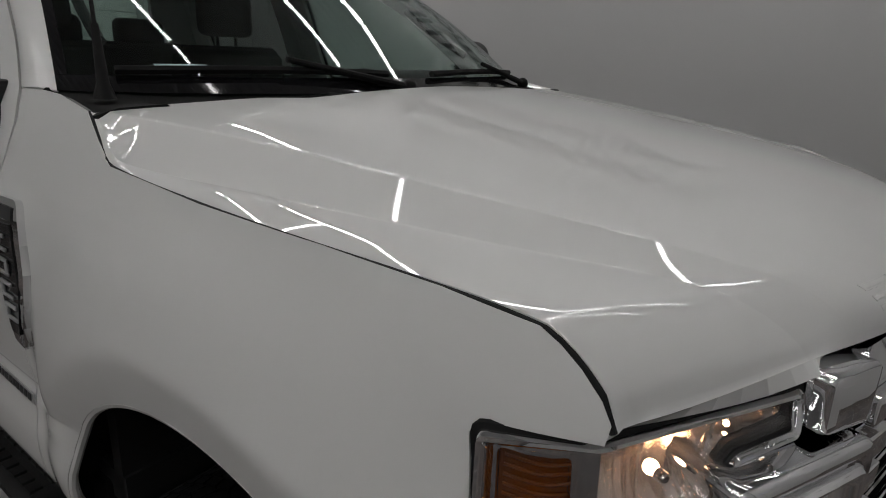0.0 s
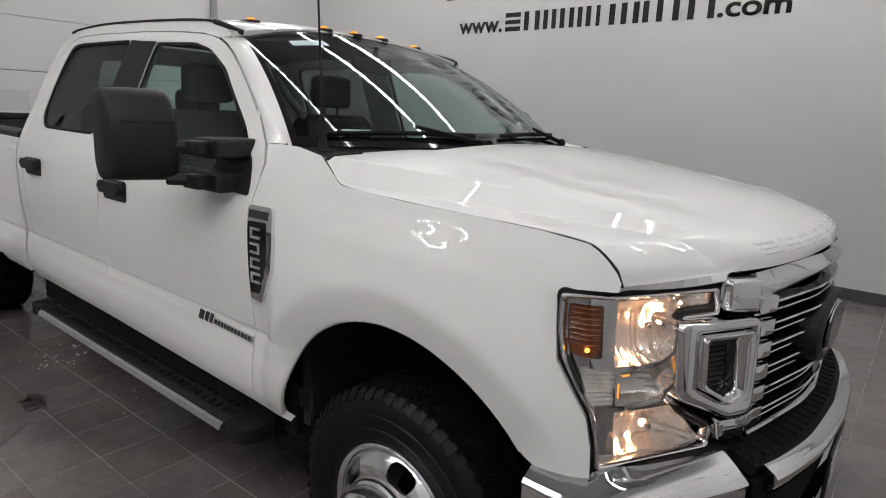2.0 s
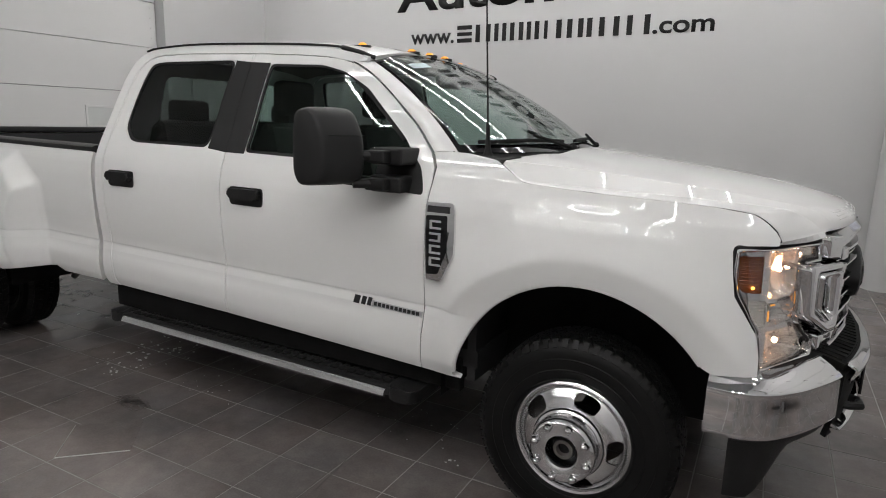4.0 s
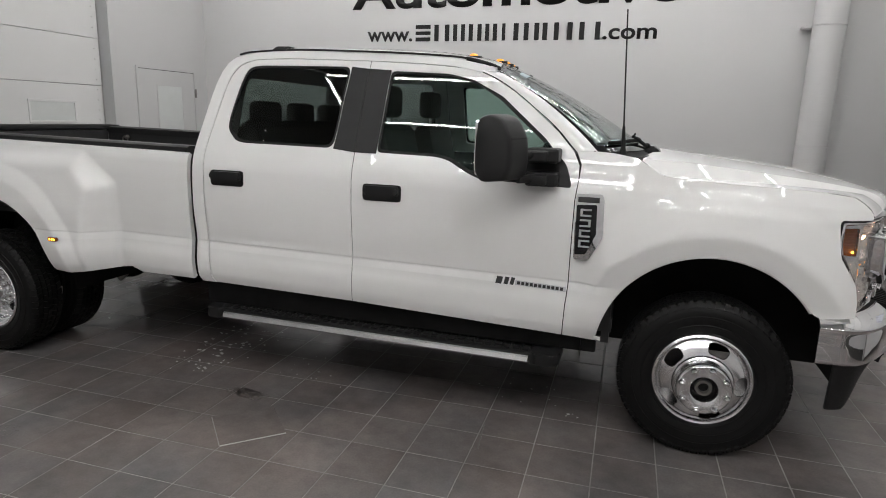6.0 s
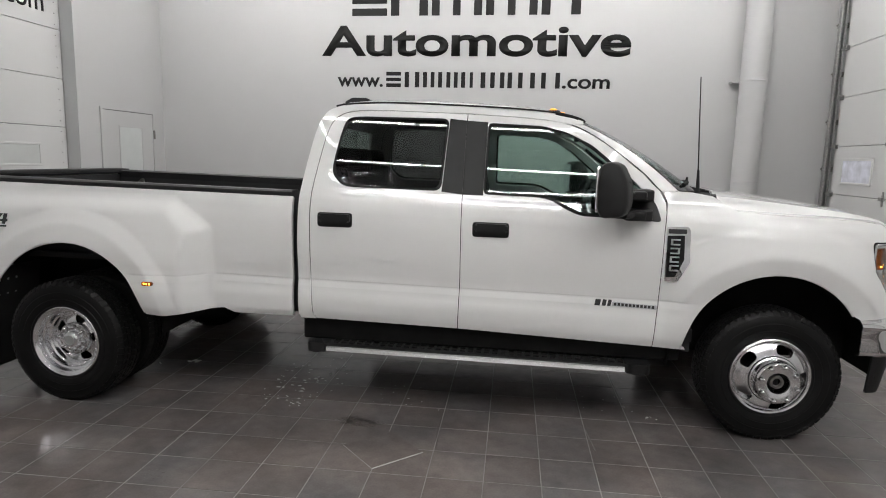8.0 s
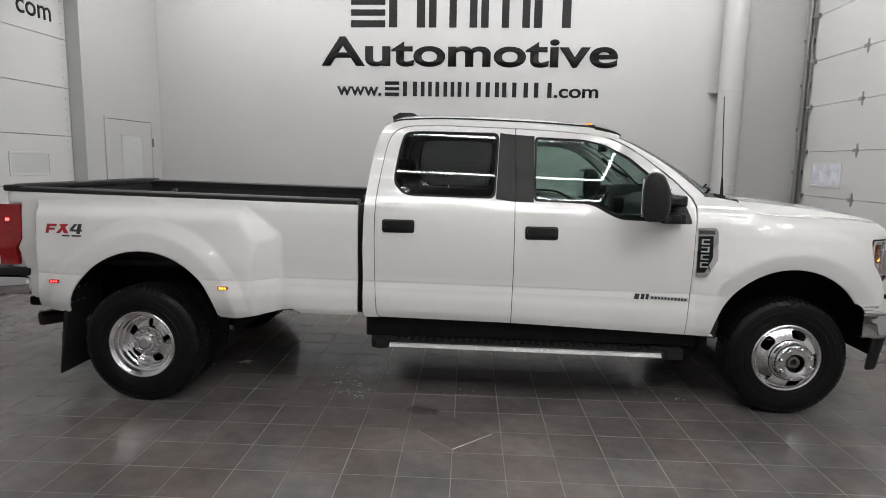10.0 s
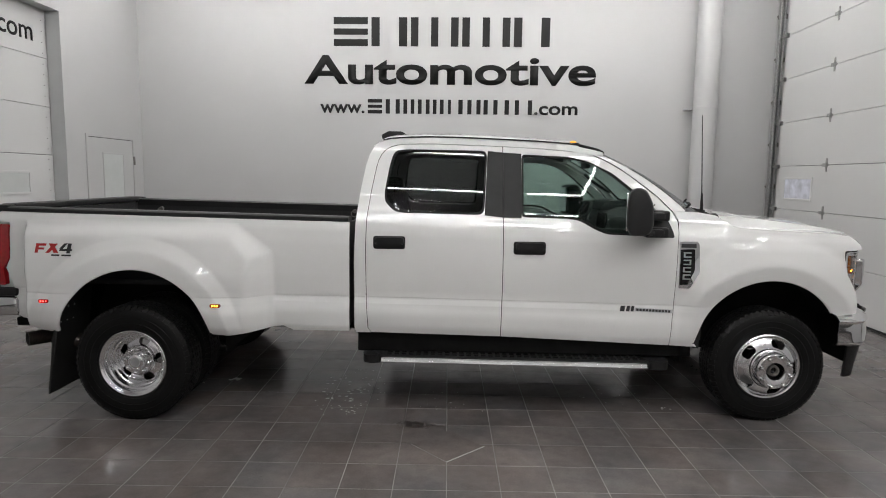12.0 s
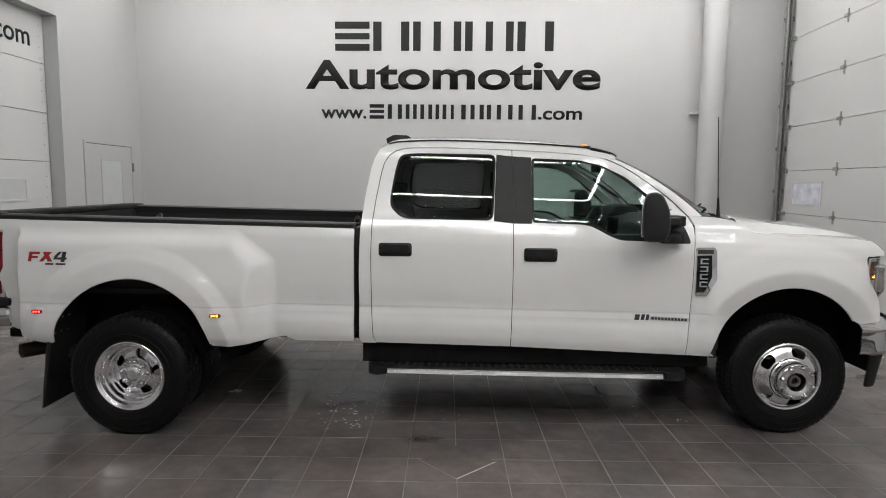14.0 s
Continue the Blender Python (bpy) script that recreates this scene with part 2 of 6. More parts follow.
def lathe(bm, profile, n=48, closed=False):
    """Turns (radius, along) about the y axis; outward is -y."""
    rings = []
    for r, a in profile:
        if r < 1e-6:
            rings.append([bm.verts.new((0, a, 0))])
        else:
            rings.append([bm.verts.new((r * math.cos(2 * math.pi * k / n), a, r * math.sin(2 * math.pi * k / n))) for k in range(n)])
    m = len(rings)
    for i in range(m if closed else m - 1):
        p, q = rings[i], rings[(i + 1) % m]
        for k in range(n):
            l = (k + 1) % n
            if len(p) == 1 and len(q) == 1:
                continue
            if len(p) == 1:
                bm.faces.new((p[0], q[l], q[k]))
            elif len(q) == 1:
                bm.faces.new((p[k], p[l], q[0]))
            else:
                bm.faces.new((p[k], p[l], q[l], q[k]))
    return bm


def curve(points):
    """A smooth line through (t, value) points, with no overshoot."""
    t = [float(p[0]) for p in points]
    v = [float(p[1]) for p in points]
    n = len(t)
    s = [(v[i + 1] - v[i]) / (t[i + 1] - t[i]) for i in range(n - 1)]
    m = [s[0]] + [0 if s[i - 1] * s[i] <= 0 else 2 * s[i - 1] * s[i] / (s[i - 1] + s[i]) for i in range(1, n - 1)] + [s[-1]]

    def f(x):
        if x <= t[0]:
            return v[0] + m[0] * (x - t[0])
        if x >= t[-1]:
            return v[-1] + m[-1] * (x - t[-1])
        i = 0
        while x > t[i + 1]:
            i += 1
        h = t[i + 1] - t[i]
        k = (x - t[i]) / h
        return ((1 + 2 * k) * (1 - k) ** 2 * v[i] + k * (1 - k) ** 2 * h * m[i] + k * k * (3 - 2 * k) * v[i + 1] + k * k * (k - 1) * h * m[i + 1])
    return f


def smooth01(x):
    x = min(1.0, max(0.0, x))
    return x * x * (3 - 2 * x)


def normal_of(F, u, v, e=0.004):
    a = Vector(F(u + e, v)) - Vector(F(u - e, v))
    b = Vector(F(u, v + e)) - Vector(F(u, v - e))
    return a.cross(b).normalized()


def solid(name, front, faces, normals, thick):
    """A shell of even thickness from a skin with its true normals."""
    n = len(front)
    f0 = faces[len(faces) // 2]
    fn = (front[f0[1]] - front[f0[0]]).cross(front[f0[2]] - front[f0[1]])
    if fn.dot(normals[f0[0]]) < 0:
        faces = [tuple(reversed(f)) for f in faces]
    used = {}
    for f in faces:
        for i in range(len(f)):
            used[(f[i], f[(i + 1) % len(f)])] = True
    edge = [e for e in used if (e[1], e[0]) not in used]
    back = [p - q * thick for p, q in zip(front, normals)]
    allf = list(faces) + [tuple(n + i for i in reversed(f)) for f in faces] + [(b, a, n + a, n + b) for a, b in edge]
    me = bpy.data.meshes.new(name)
    me.from_pydata(front + back, [], allf)
    custom = []
    for k, f in enumerate(allf):
        if k < len(faces):
            custom += [normals[i] for i in f]
        elif k < 2 * len(faces):
            custom += [-normals[i - n] for i in f]
        else:
            p = [(front + back)[i] for i in f]
            q = (p[1] - p[0]).cross(p[2] - p[1])
            q = q.normalized() if q.length > 1e-12 else Vector((0, 0, 1))
            custom += [q] * 4
    me.shade_smooth()
    me.normals_split_custom_set([tuple(c) for c in custom])
    return me


def sheet(name, outline, F, holes=(), step=0.05, thick=0.02, out=None, lines=(), shear=0.0):
    """A panel cut to an outline (with holes) in its own u, v and laid on the surface F(u, v)."""
    bm = bmesh.new()
    edges = []
    for loop in (outline, *holes):
        vs = [bm.verts.new((u, v, 0)) for u, v in loop]
        edges += [bm.edges.new((vs[i], vs[(i + 1) % len(vs)])) for i in range(len(vs))]
    bmesh.ops.triangle_fill(bm, edges=edges, use_beauty=True, use_dissolve=False)
    for q in lines:
        v0, slope = q if isinstance(q, tuple) else (q, shear)
        bmesh.ops.bisect_plane(bm, geom=bm.verts[:] + bm.edges[:] + bm.faces[:], dist=1e-5, plane_co=(0, v0, 0), plane_no=(slope, 1, 0))
    for axis in (0, 1):
        c = [p[axis] for p in outline]
        no = (1, 0, 0) if axis == 0 else (0, 1, 0)
        k = math.floor(min(c) / step) + 1
        while k * step < max(c) - 1e-4:
            bmesh.ops.bisect_plane(bm, geom=bm.verts[:] + bm.edges[:] + bm.faces[:], dist=1e-5, plane_co=(k * step * no[0], k * step * no[1], 0), plane_no=no)
            k += 1
    bm.verts.index_update()
    uv = [(v.co.x, v.co.y) for v in bm.verts]
    faces = [tuple(v.index for v in f.verts) for f in bm.faces]
    bm.free()
    front = [Vector(F(u, v)) for u, v in uv]
    normals = [normal_of(F, u, v) for u, v in uv]
    if out is not None:
        normals = [q if q.dot(out) > 0 else -q for q in normals]
    return solid(name, front, faces, normals, thick)


def patch(name, F, nu, nv, thick=0.02, out=None, us=None, vs=None):
    """A panel that spans F over 0..1 by 0..1."""
    us = us or [i / nu for i in range(nu + 1)]
    vs = vs or [i / nv for i in range(nv + 1)]
    front = [Vector(F(u, v)) for u in us for v in vs]
    normals = [normal_of(F, u, v, 0.003) for u in us for v in vs]
    if out is not None:
        normals = [q if q.dot(out) > 0 else -q for q in normals]
    w = len(vs)
    faces = [(i * w + j, (i + 1) * w + j, (i + 1) * w + j + 1, i * w + j + 1) for i in range(len(us) - 1) for j in range(w - 1)]
    return solid(name, front, faces, normals, thick)


def rounded(poly, r, n=4):
    """The polygon with its corners rounded by r."""
    out = []
    m = len(poly)
    for i in range(m):
        p, a, b = Vector(poly[i]), Vector(poly[i - 1]), Vector(poly[(i + 1) % m])
        da, db = (a - p), (b - p)
        k = min(r, da.length * 0.45, db.length * 0.45)
        s, e = p + da.normalized() * k, p + db.normalized() * k
        for j in range(n + 1):
            t = j / n
            out.append(tuple((1 - t) ** 2 * s + 2 * t * (1 - t) * p + t * t * e))
    return out


def lettering(name, body, x0, x1, z0, z1, y, mat, parent=None, depth=0.004, bold=0.0, flip=None):
    """Raised lettering in the built-in face, fitted to a box on a wall that faces -y."""
    cu = bpy.data.curves.new(name, "FONT")
    cu.body = body
    cu.offset = bold
    tmp = new(name + "_draft", cu)
    bpy.context.view_layer.update()
    me = bpy.data.meshes.new_from_object(tmp.evaluated_get(bpy.context.evaluated_depsgraph_get()))
    bpy.data.objects.remove(tmp)
    bpy.data.curves.remove(cu)
    co = [v.co.copy() for v in me.vertices]
    ax, bx = min(c.x for c in co), max(c.x for c in co)
    ay, by = min(c.y for c in co), max(c.y for c in co)
    bm = bmesh.new()
    bm.from_mesh(me)
    bpy.data.meshes.remove(me)
    ret = bmesh.ops.extrude_face_region(bm, geom=bm.faces[:])
    front = {g for g in ret["geom"] if isinstance(g, bmesh.types.BMVert)}
    for v in bm.verts:
        u, w = (v.co.x - ax) / (bx - ax), (v.co.y - ay) / (by - ay)
        v.co = Vector((x0 + u * (x1 - x0), y - (depth if v in front else 0), z0 + w * (z1 - z0)))
    return part(name, bm, mat, parent)


# ---- the room ----
XL, XR, YB, YF, TOP = -7.72, 2.62, 4.94, -9.4, 5.8


def wall(name, label, outline, holes, to3, a, b, mat=WALL):
    """A thick wall with its openings cut through; the outline is in the wall's own plane."""
    bm = bmesh.new()
    edges = []
    for loop in (outline, *holes):
        vs = [bm.verts.new(to3(u, v, a)) for u, v in loop]
        edges += [bm.edges.new((vs[i], vs[(i + 1) % len(vs)])) for i in range(len(vs))]
    bmesh.ops.triangle_fill(bm, edges=edges, use_beauty=True, use_dissolve=False)
    ret = bmesh.ops.extrude_face_region(bm, geom=bm.faces[:])
    shift = Vector(to3(0, 0, b)) - Vector(to3(0, 0, a))
    for g in ret["geom"]:
        if isinstance(g, bmesh.types.BMVert):
            g.co += shift
    return tagged(part(name, bm, mat), label, "wall", kind="structure")


def rect(u0, u1, v0, v1):
    return [(u0, v0), (u1, v0), (u1, v1), (u0, v1)]


LD0, LD1, LDH = -1.2, 2.98, 3.86          # opening of the overhead door in the left wall
RD0, RD1, RDH = -0.4, 4.47, 4.6           # the same in the right wall
wall("wall_back", "smooth white painted back wall with black lettering", rect(XL - 0.3, XR + 0.3, -0.02, TOP), [], XZ, YB, YB + 0.2)
wall("wall_left", "white painted side wall with recessed overhead door", rect(YF, YB, -0.02, TOP), [rect(LD0, LD1, -0.0195, LDH)], YZ, XL, XL - 0.3)
wall("wall_right", "white painted side wall behind sectional door", rect(YF, YB, -0.02, TOP), [rect(RD0, RD1, -0.0195, RDH)], YZ, XR, XR + 0.2)
# unseen wall added behind the viewpoint as a bounce surface
wall("wall_front", "unseen plain grey wall, toned to fill the truck side", rect(XL - 0.3, XR + 0.3, -0.02, TOP), [], XZ, YF, YF - 0.2, FILLWALL)


def ceiling():
    """Ribbed steel deck, ribs along x."""
    bm = bmesh.new()
    y, k = YF, 0
    prof = []
    while y < YB:
        prof += [(y, TOP), (y + 0.09, TOP), (y + 0.115, TOP + 0.05), (y + 0.175, TOP + 0.05), (y + 0.2, TOP)]
        y += 0.2
    lo = [bm.verts.new((XL - 0.3, p[0], p[1])) for p in prof]
    hi = [bm.verts.new((XR + 0.3, p[0], p[1])) for p in prof]
    for i in range(len(prof) - 1):
        if (lo[i].co - lo[i + 1].co).length > 1e-6:
            bm.faces.new((lo[i], lo[i + 1], hi[i + 1], hi[i]))
    return tagged(part("ceiling", bm, CEIL), "grey ribbed steel roof deck", "ceiling", kind="structure")


ceiling()

# cove base
for nm, a in (("baseboard", (XL, XR, YB - 0.012, YB - 0.0005)), ("baseboard", (XL, XR, YF + 0.0005, YF + 0.012))):
    tagged(part(nm, boxed(a[0], a[1], a[2], a[3], -0.012, 0.108, 0.004), BASE), "dark grey vinyl cove base along the wall", "baseboard", kind="structure")
for x0, x1, y0, y1 in ((XL + 0.0005, XL + 0.012, LD1 + 0.02, YB - 0.014), (XL + 0.0005, XL + 0.012, YF + 0.014, LD0 - 0.02), (XR - 0.012, XR - 0.0005, YF + 0.014, RD0 - 0.3)):
    tagged(part("baseboard", boxed(x0, x1, y0, y1, -0.012, 0.108, 0.004), BASE), "dark grey vinyl cove base along the wall", "baseboard", kind="structure")


# LED tubes under the deck: long runs along x, some cross runs, some added as fill
def led_tube(p, q):
    d = Vector(q) - Vector(p)
    r = root("led_tube_light", Matrix.Translation((Vector(p) + Vector(q)) / 2) @ Matrix.Rotation(math.atan2(d.y, d.x), 4, "Z"),
             "slim white LED tube light hung under the steel deck; outer runs are added fill", "ceiling light", "ceiling tube lights")
    h = d.length / 2
    part("housing", boxed(-h, h, -0.036, 0.036, 0.0, 0.045, 0.006), GALV, r)
    bm = bmesh.new()
    tube(bm, [(-h + 0.02, 0, 0), (h - 0.02, 0, 0)], 0.022, 10)
    part("tube", bm, LED, r, "glowing white tube", True)
    for s in (-1, 1):
        part("hanger", boxed(s * h * 0.8 - 0.004, s * h * 0.8 + 0.004, -0.004, 0.004, 0.045, 0.96), GALV, r)
    for s in (-1, 1):
        part("end_cap", boxed(s * h - 0.02, s * h + 0.02, -0.026, 0.026, -0.024, 0.014, 0.005), BLACK, r)


LZ = 4.84
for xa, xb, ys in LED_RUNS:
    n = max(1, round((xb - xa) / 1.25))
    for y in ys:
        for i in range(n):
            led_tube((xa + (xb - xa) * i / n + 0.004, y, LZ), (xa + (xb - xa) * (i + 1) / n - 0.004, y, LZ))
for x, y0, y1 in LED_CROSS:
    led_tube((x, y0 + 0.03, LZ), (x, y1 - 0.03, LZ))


# overhead door on the right with tracks, rollers and hinges
def right_door():
    d = root("sectional_door", pose(0, 0, 0), "white insulated sectional overhead door, closed, with steel hinges", "garage door")
    x = 2.555
    edges = [0.02, 0.66, 1.306, 1.945, 2.595, 3.245, 3.89, 4.55]
    for a, b in zip(edges, edges[1:]):
        bm = bmesh.new()
        prism(bm, rect(RD0 - 0.06, 4.44, a + 0.003, b - 0.003), YZ, x + 0.05, x, 0.004, 1)
        part("panel", bm, DOORPAINT, d)
    for y0, y1 in ((3.43, 4.20), (1.15, 1.92), (-0.3, 0.4)):
        w = part("window", frame_ring(y0, y1, 1.445, 1.785, 0.032, x - 0.012, x), DOORPAINT, d, "small vision window")
        part("pane", boxed(x - 0.006, x - 0.002, y0 + 0.03, y1 - 0.03, 1.475, 1.755), DAYPANE, w, "glazing with a faint glow put in for daylight")
    for z in edges[1:-1]:
        for y in (3.13, 1.55, 0.1):
            bm = bmesh.new()
            prism(bm, [(-0.062, 0.0), (-0.020, 0.024), (-0.013, 0.088), (0.013, 0.088), (0.020, 0.024), (0.062, 0.0), (0.020, -0.024), (0.013, -0.088), (-0.013, -0.088), (-0.020, -0.024)],
                  lambda u, v, q: Vector((q, y + u, z + v)), x, x - 0.008)
            box(bm, x - 0.03, x - 0.006, y - 0.03, y + 0.05, z - 0.022, z + 0.022, 0.004)
            part("hinge", bm, GALV, d, "galvanised hinge")
        bm = bmesh.new()
        box(bm, x - 0.05, x, 4.36, 4.44, z - 0.03, z + 0.03, 0.006)
        tube(bm, [(x - 0.03, 4.36, z), (x - 0.03, 4.56, z)], 0.014, 8)
        part("roller", bm, GALV, d, "steel roller bracket")


def frame_ring(y0, y1, z0, z1, w, xa, xb):
    bm = bmesh.new()
    for a in ((y0, y1, z1 - w, z1), (y0, y1, z0, z0 + w), (y0, y0 + w, z0 + w, z1 - w), (y1 - w, y1, z0 + w, z1 - w)):
        box(bm, xa, xb, a[0], a[1], a[2], a[3], 0.003, 1)
    return bm


right_door()


def door_track(y, s):
    t = root("door_track", pose(2.52, y, 0), "galvanised vertical roller track beside the sectional door", "door track", "door tracks")
    bm = bmesh.new()
    for dx, w in ((-0.03, 0.012), (0.03, 0.012)):
        box(bm, dx - w, dx + w, s * 0.0 - 0.035, s * 0.0 + 0.035, 0.01, 4.9, 0.003, 1)
    part("channel", bm, GALV, t)
    bm = bmesh.new()
    box(bm, -0.015, 0.015, s * 0.04 - 0.012, s * 0.04 + 0.012, 0.01, 4.9)
    part("angle", bm, GALV, t)
    for i in range(8):
        z = 0.35 + i * 0.645
        bm = bmesh.new()
        box(bm, -0.02, 0.095, s * 0.075 - 0.045, s * 0.075 + 0.03, z - 0.035, z + 0.035, 0.004, 1)
        tube(bm, [(-0.03, s * 0.06, z), (-0.05, s * 0.06, z)], 0.012, 8)
        part("bracket", bm, STEEL, t)


door_track(4.56, 1)
door_track(RD0 - 0.16, -1)


# recessed overhead door on the left
def left_door():
    x = XL - 0.19
    d = root("overhead_door", pose(0, 0, 0), "white sectional overhead door in a deep recess, closed", "garage door")
    for i in range(6):
        a, b = 0.02 + i * 0.64, 0.02 + (i + 1) * 0.64
        part("panel", prism(bmesh.new(), rect(LD0 + 0.02, LD1 - 0.02, a + 0.003, min(b, LDH) - 0.003), YZ, x - 0.05, x, 0.004, 1), DOORPAINT, d)
    for y0, y1 in ((1.80, 2.50), (-0.2, 0.5)):
        bm = bmesh.new()
        for q in ((y0, y1, 1.69, 1.72), (y0, y1, 1.42, 1.45), (y0, y0 + 0.03, 1.45, 1.69), (y1 - 0.03, y1, 1.45, 1.69)):
            box(bm, x, x + 0.012, *q, 0.003, 1)
        w = part("window", bm, DOORPAINT, d, "small vision window")
        part("pane", boxed(x + 0.002, x + 0.006, y0 + 0.03, y1 - 0.03, 1.45, 1.69), FROST, w, "dull grey glazing")
    m = lettering("lettering", "com", 0, 0.60, 0, 0.17, 0, INK, d, 0.003, 0.01)
    m.matrix_basis = Matrix.Translation((x + 0.001, 2.10, 3.40)) @ Matrix.Rotation(radians(90), 4, "Z")
    tagged(part("trim", boxed(XL - 0.19, XL + 0.002, LD1 - 0.012, LD1, 0, LDH, 0.002), GREYPANEL), "grey metal jamb lining of the door recess", "trim", kind="structure")
    tagged(part("trim", boxed(XL - 0.19, XL + 0.002, LD0, LD0 + 0.012, 0, LDH, 0.002), GREYPANEL), "grey metal jamb lining of the door recess", "trim", kind="structure")
    tagged(part("trim", boxed(XL - 0.19, XL + 0.002, LD0 + 0.012, LD1 - 0.012, LDH - 0.012, LDH, 0.002), GREYPANEL), "grey metal head lining of the door recess", "trim", kind="structure")
    bm = bmesh.new()
    for i in range(26):
        tube(bm, [(x + 0.0, LD1 - 0.11, 0.2 + i * 0.14), (x + 0.008, LD1 - 0.11, 0.2 + i * 0.14)], 0.006, 6)
    part("rivet_strip", bm, GALV, d)


left_door()


# flush service door by the corner
def service_door():
    y0, y1, h, x = 3.43, 4.62, 2.235, XL
    d = root("door_1", pose(0, 0, 0), "flush white personnel door with narrow obscured window, closed", "door", kind="structure")
    part("leaf", boxed(x + 0.001, x + 0.012, y0 + 0.012, y1 - 0.012, 0.01, h - 0.008, 0.003), WALL, d)
    bm = bmesh.new()
    box(bm, x + 0.0005, x + 0.022, y0 - 0.04, y0 + 0.004, 0.0, h + 0.035, 0.003)
    box(bm, x + 0.0005, x + 0.022, y1 - 0.004, y1 + 0.04, 0.0, h + 0.035, 0.003)
    box(bm, x + 0.0005, x + 0.022, y0 + 0.004, y1 - 0.004, h, h + 0.035, 0.003)
    part("door_frame", bm, WALL, d)
    # dark strip paints the shade in the slit above the leaf
    part("gap", boxed(x + 0.0005, x + 0.004, y0 + 0.004, y1 - 0.004, h - 0.008, h), TRIM, d)
    bm = bmesh.new()
    for q in ((3.78, 4.34, 1.995, 2.015), (3.78, 4.34, 1.0, 1.02), (3.78, 3.80, 1.02, 1.995), (4.32, 4.34, 1.02, 1.995)):
        box(bm, x + 0.012, x + 0.02, *q, 0.002, 1)
    w = part("window_frame", bm, WALL, d)
    part("pane", boxed(x + 0.012, x + 0.015, 3.80, 4.32, 1.02, 1.995), FROST, w, "obscured grey pane")
    part("hinge", boxed(x + 0.02, x + 0.035, y1 - 0.01, y1 + 0.03, 1.84, 1.98, 0.004), STEEL, d)


service_door()


# white column pipe in the corner
def column():
    c = root("column_pipe", pose(1.50, 4.71, 0), "large white painted vertical pipe in the corner", "pipe")
    bm = bmesh.new()
    tube(bm, [(0, 0, -0.012), (0, 0, TOP)], 0.178, 32)
    part("pipe", bm, WALL, c, "", True)
    for z in (2.84, 1.42):
        bm = bmesh.new()
        tube(bm, [(0.183 * math.cos(2 * math.pi * k / 32), 0.183 * math.sin(2 * math.pi * k / 32), z) for k in range(32)], 0.006, 6, True)
        part("strap", bm, WALL, c, "", True)
    part("bracket", boxed(-0.27, -0.15, 0.06, 0.22, 2.825, 2.855, 0.006), WALL, c)


column()


# ---- lettering on the back wall ----
def bars(name, label, letters, x0, x1, z0, z1):
    """A word mark as plain blocks of its size and colour."""
    w = root(name, pose(0, 0, 0), label, "wall sign")
    lo, hi = letters[0][1], letters[-1][2]
    k = (x1 - x0) / (hi - lo)
    h = z1 - z0
    for form, a, b in letters:
        a, b = x0 + (a - lo) * k, x0 + (b - lo) * k
        s = h * 0.255
        if form == "rows":
            qs = [(a, b, z1 - s * 0.95, z1), (a, b, z0 + h / 2 - s * 0.42, z0 + h / 2 + s * 0.42), (a, b, z0, z0 + s * 0.95)]
        elif form == "two":
            qs = [(a, a + s * 1.15, z0, z1), (b - s * 1.15, b, z0, z1)]
        elif form == "three":
            c = (a + b) / 2
            qs = [(a, a + s * 1.05, z0, z1), (c - s * 0.5, c + s * 0.5, z0, z1), (b - s * 1.05, b, z0, z1)]
        elif form == "one":
            qs = [(a, b, z0, z1)]
        else:
            c = (a + b) / 2
            qs = [(c - s * 0.6, c + s * 0.6, z0, z1)]
        for q in qs:
            part("block", boxed(q[0], q[1], YB - 0.007, YB - 0.001, q[2], q[3]), INK, w)
    return w


bars("name_sign", "bold black blocks of a business name on the wall", [("rows", 72, 213), ("two", 228, 375), ("three", 390, 585), ("three", 600, 795), ("one", 810, 843), ("post", 858, 1018)], -4.443, -0.69, 3.818, 4.275)
sign = root("trade_sign", pose(0, 0, 0), "wide black lettered word on the white wall", "wall sign")
lettering("word", "Automotive", -4.935, -0.178, 3.208, 3.675, YB - 0.001, INK, sign, 0.006, 0.024)
url = bars("web_sign", "small black web address with plain blocks on the wall",
           [("rows", 213, 272), ("two", 287, 345), ("three", 360, 435), ("three", 452, 525), ("one", 543, 555), ("post", 568, 620), ("two", 622, 676), ("two", 688, 745), ("post", 755, 810), ("two", 815, 885)], -3.885, -1.19, 2.742, 2.975)
lettering("prefix", "www.", -4.677, -3.94, 2.742, 2.888, YB - 0.001, INK, url, 0.006, 0.020)
lettering("suffix", ".com", -1.155, -0.452, 2.742, 2.888, YB - 0.001, INK, url, 0.006, 0.020)


# ---- the floor ----
PITCH, TURNF, FZ = 0.300, radians(2.0), -0.012
TO, TC, TS = Vector((-2.59, -1.80)), math.cos(TURNF), math.sin(TURNF)


def tile_place(i, j):
    u, v = (i + 0.5) * PITCH, (j + 0.5) * PITCH
    return TO.x + TC * u - TS * v, TO.y + TS * u + TC * v


tagged(part("floor", boxed(XL - 0.3, XR + 0.2, YF, YB, -0.15, FZ - 0.0012), GROUT), "grey porcelain tile floor with pale joints", "floor", kind="structure")


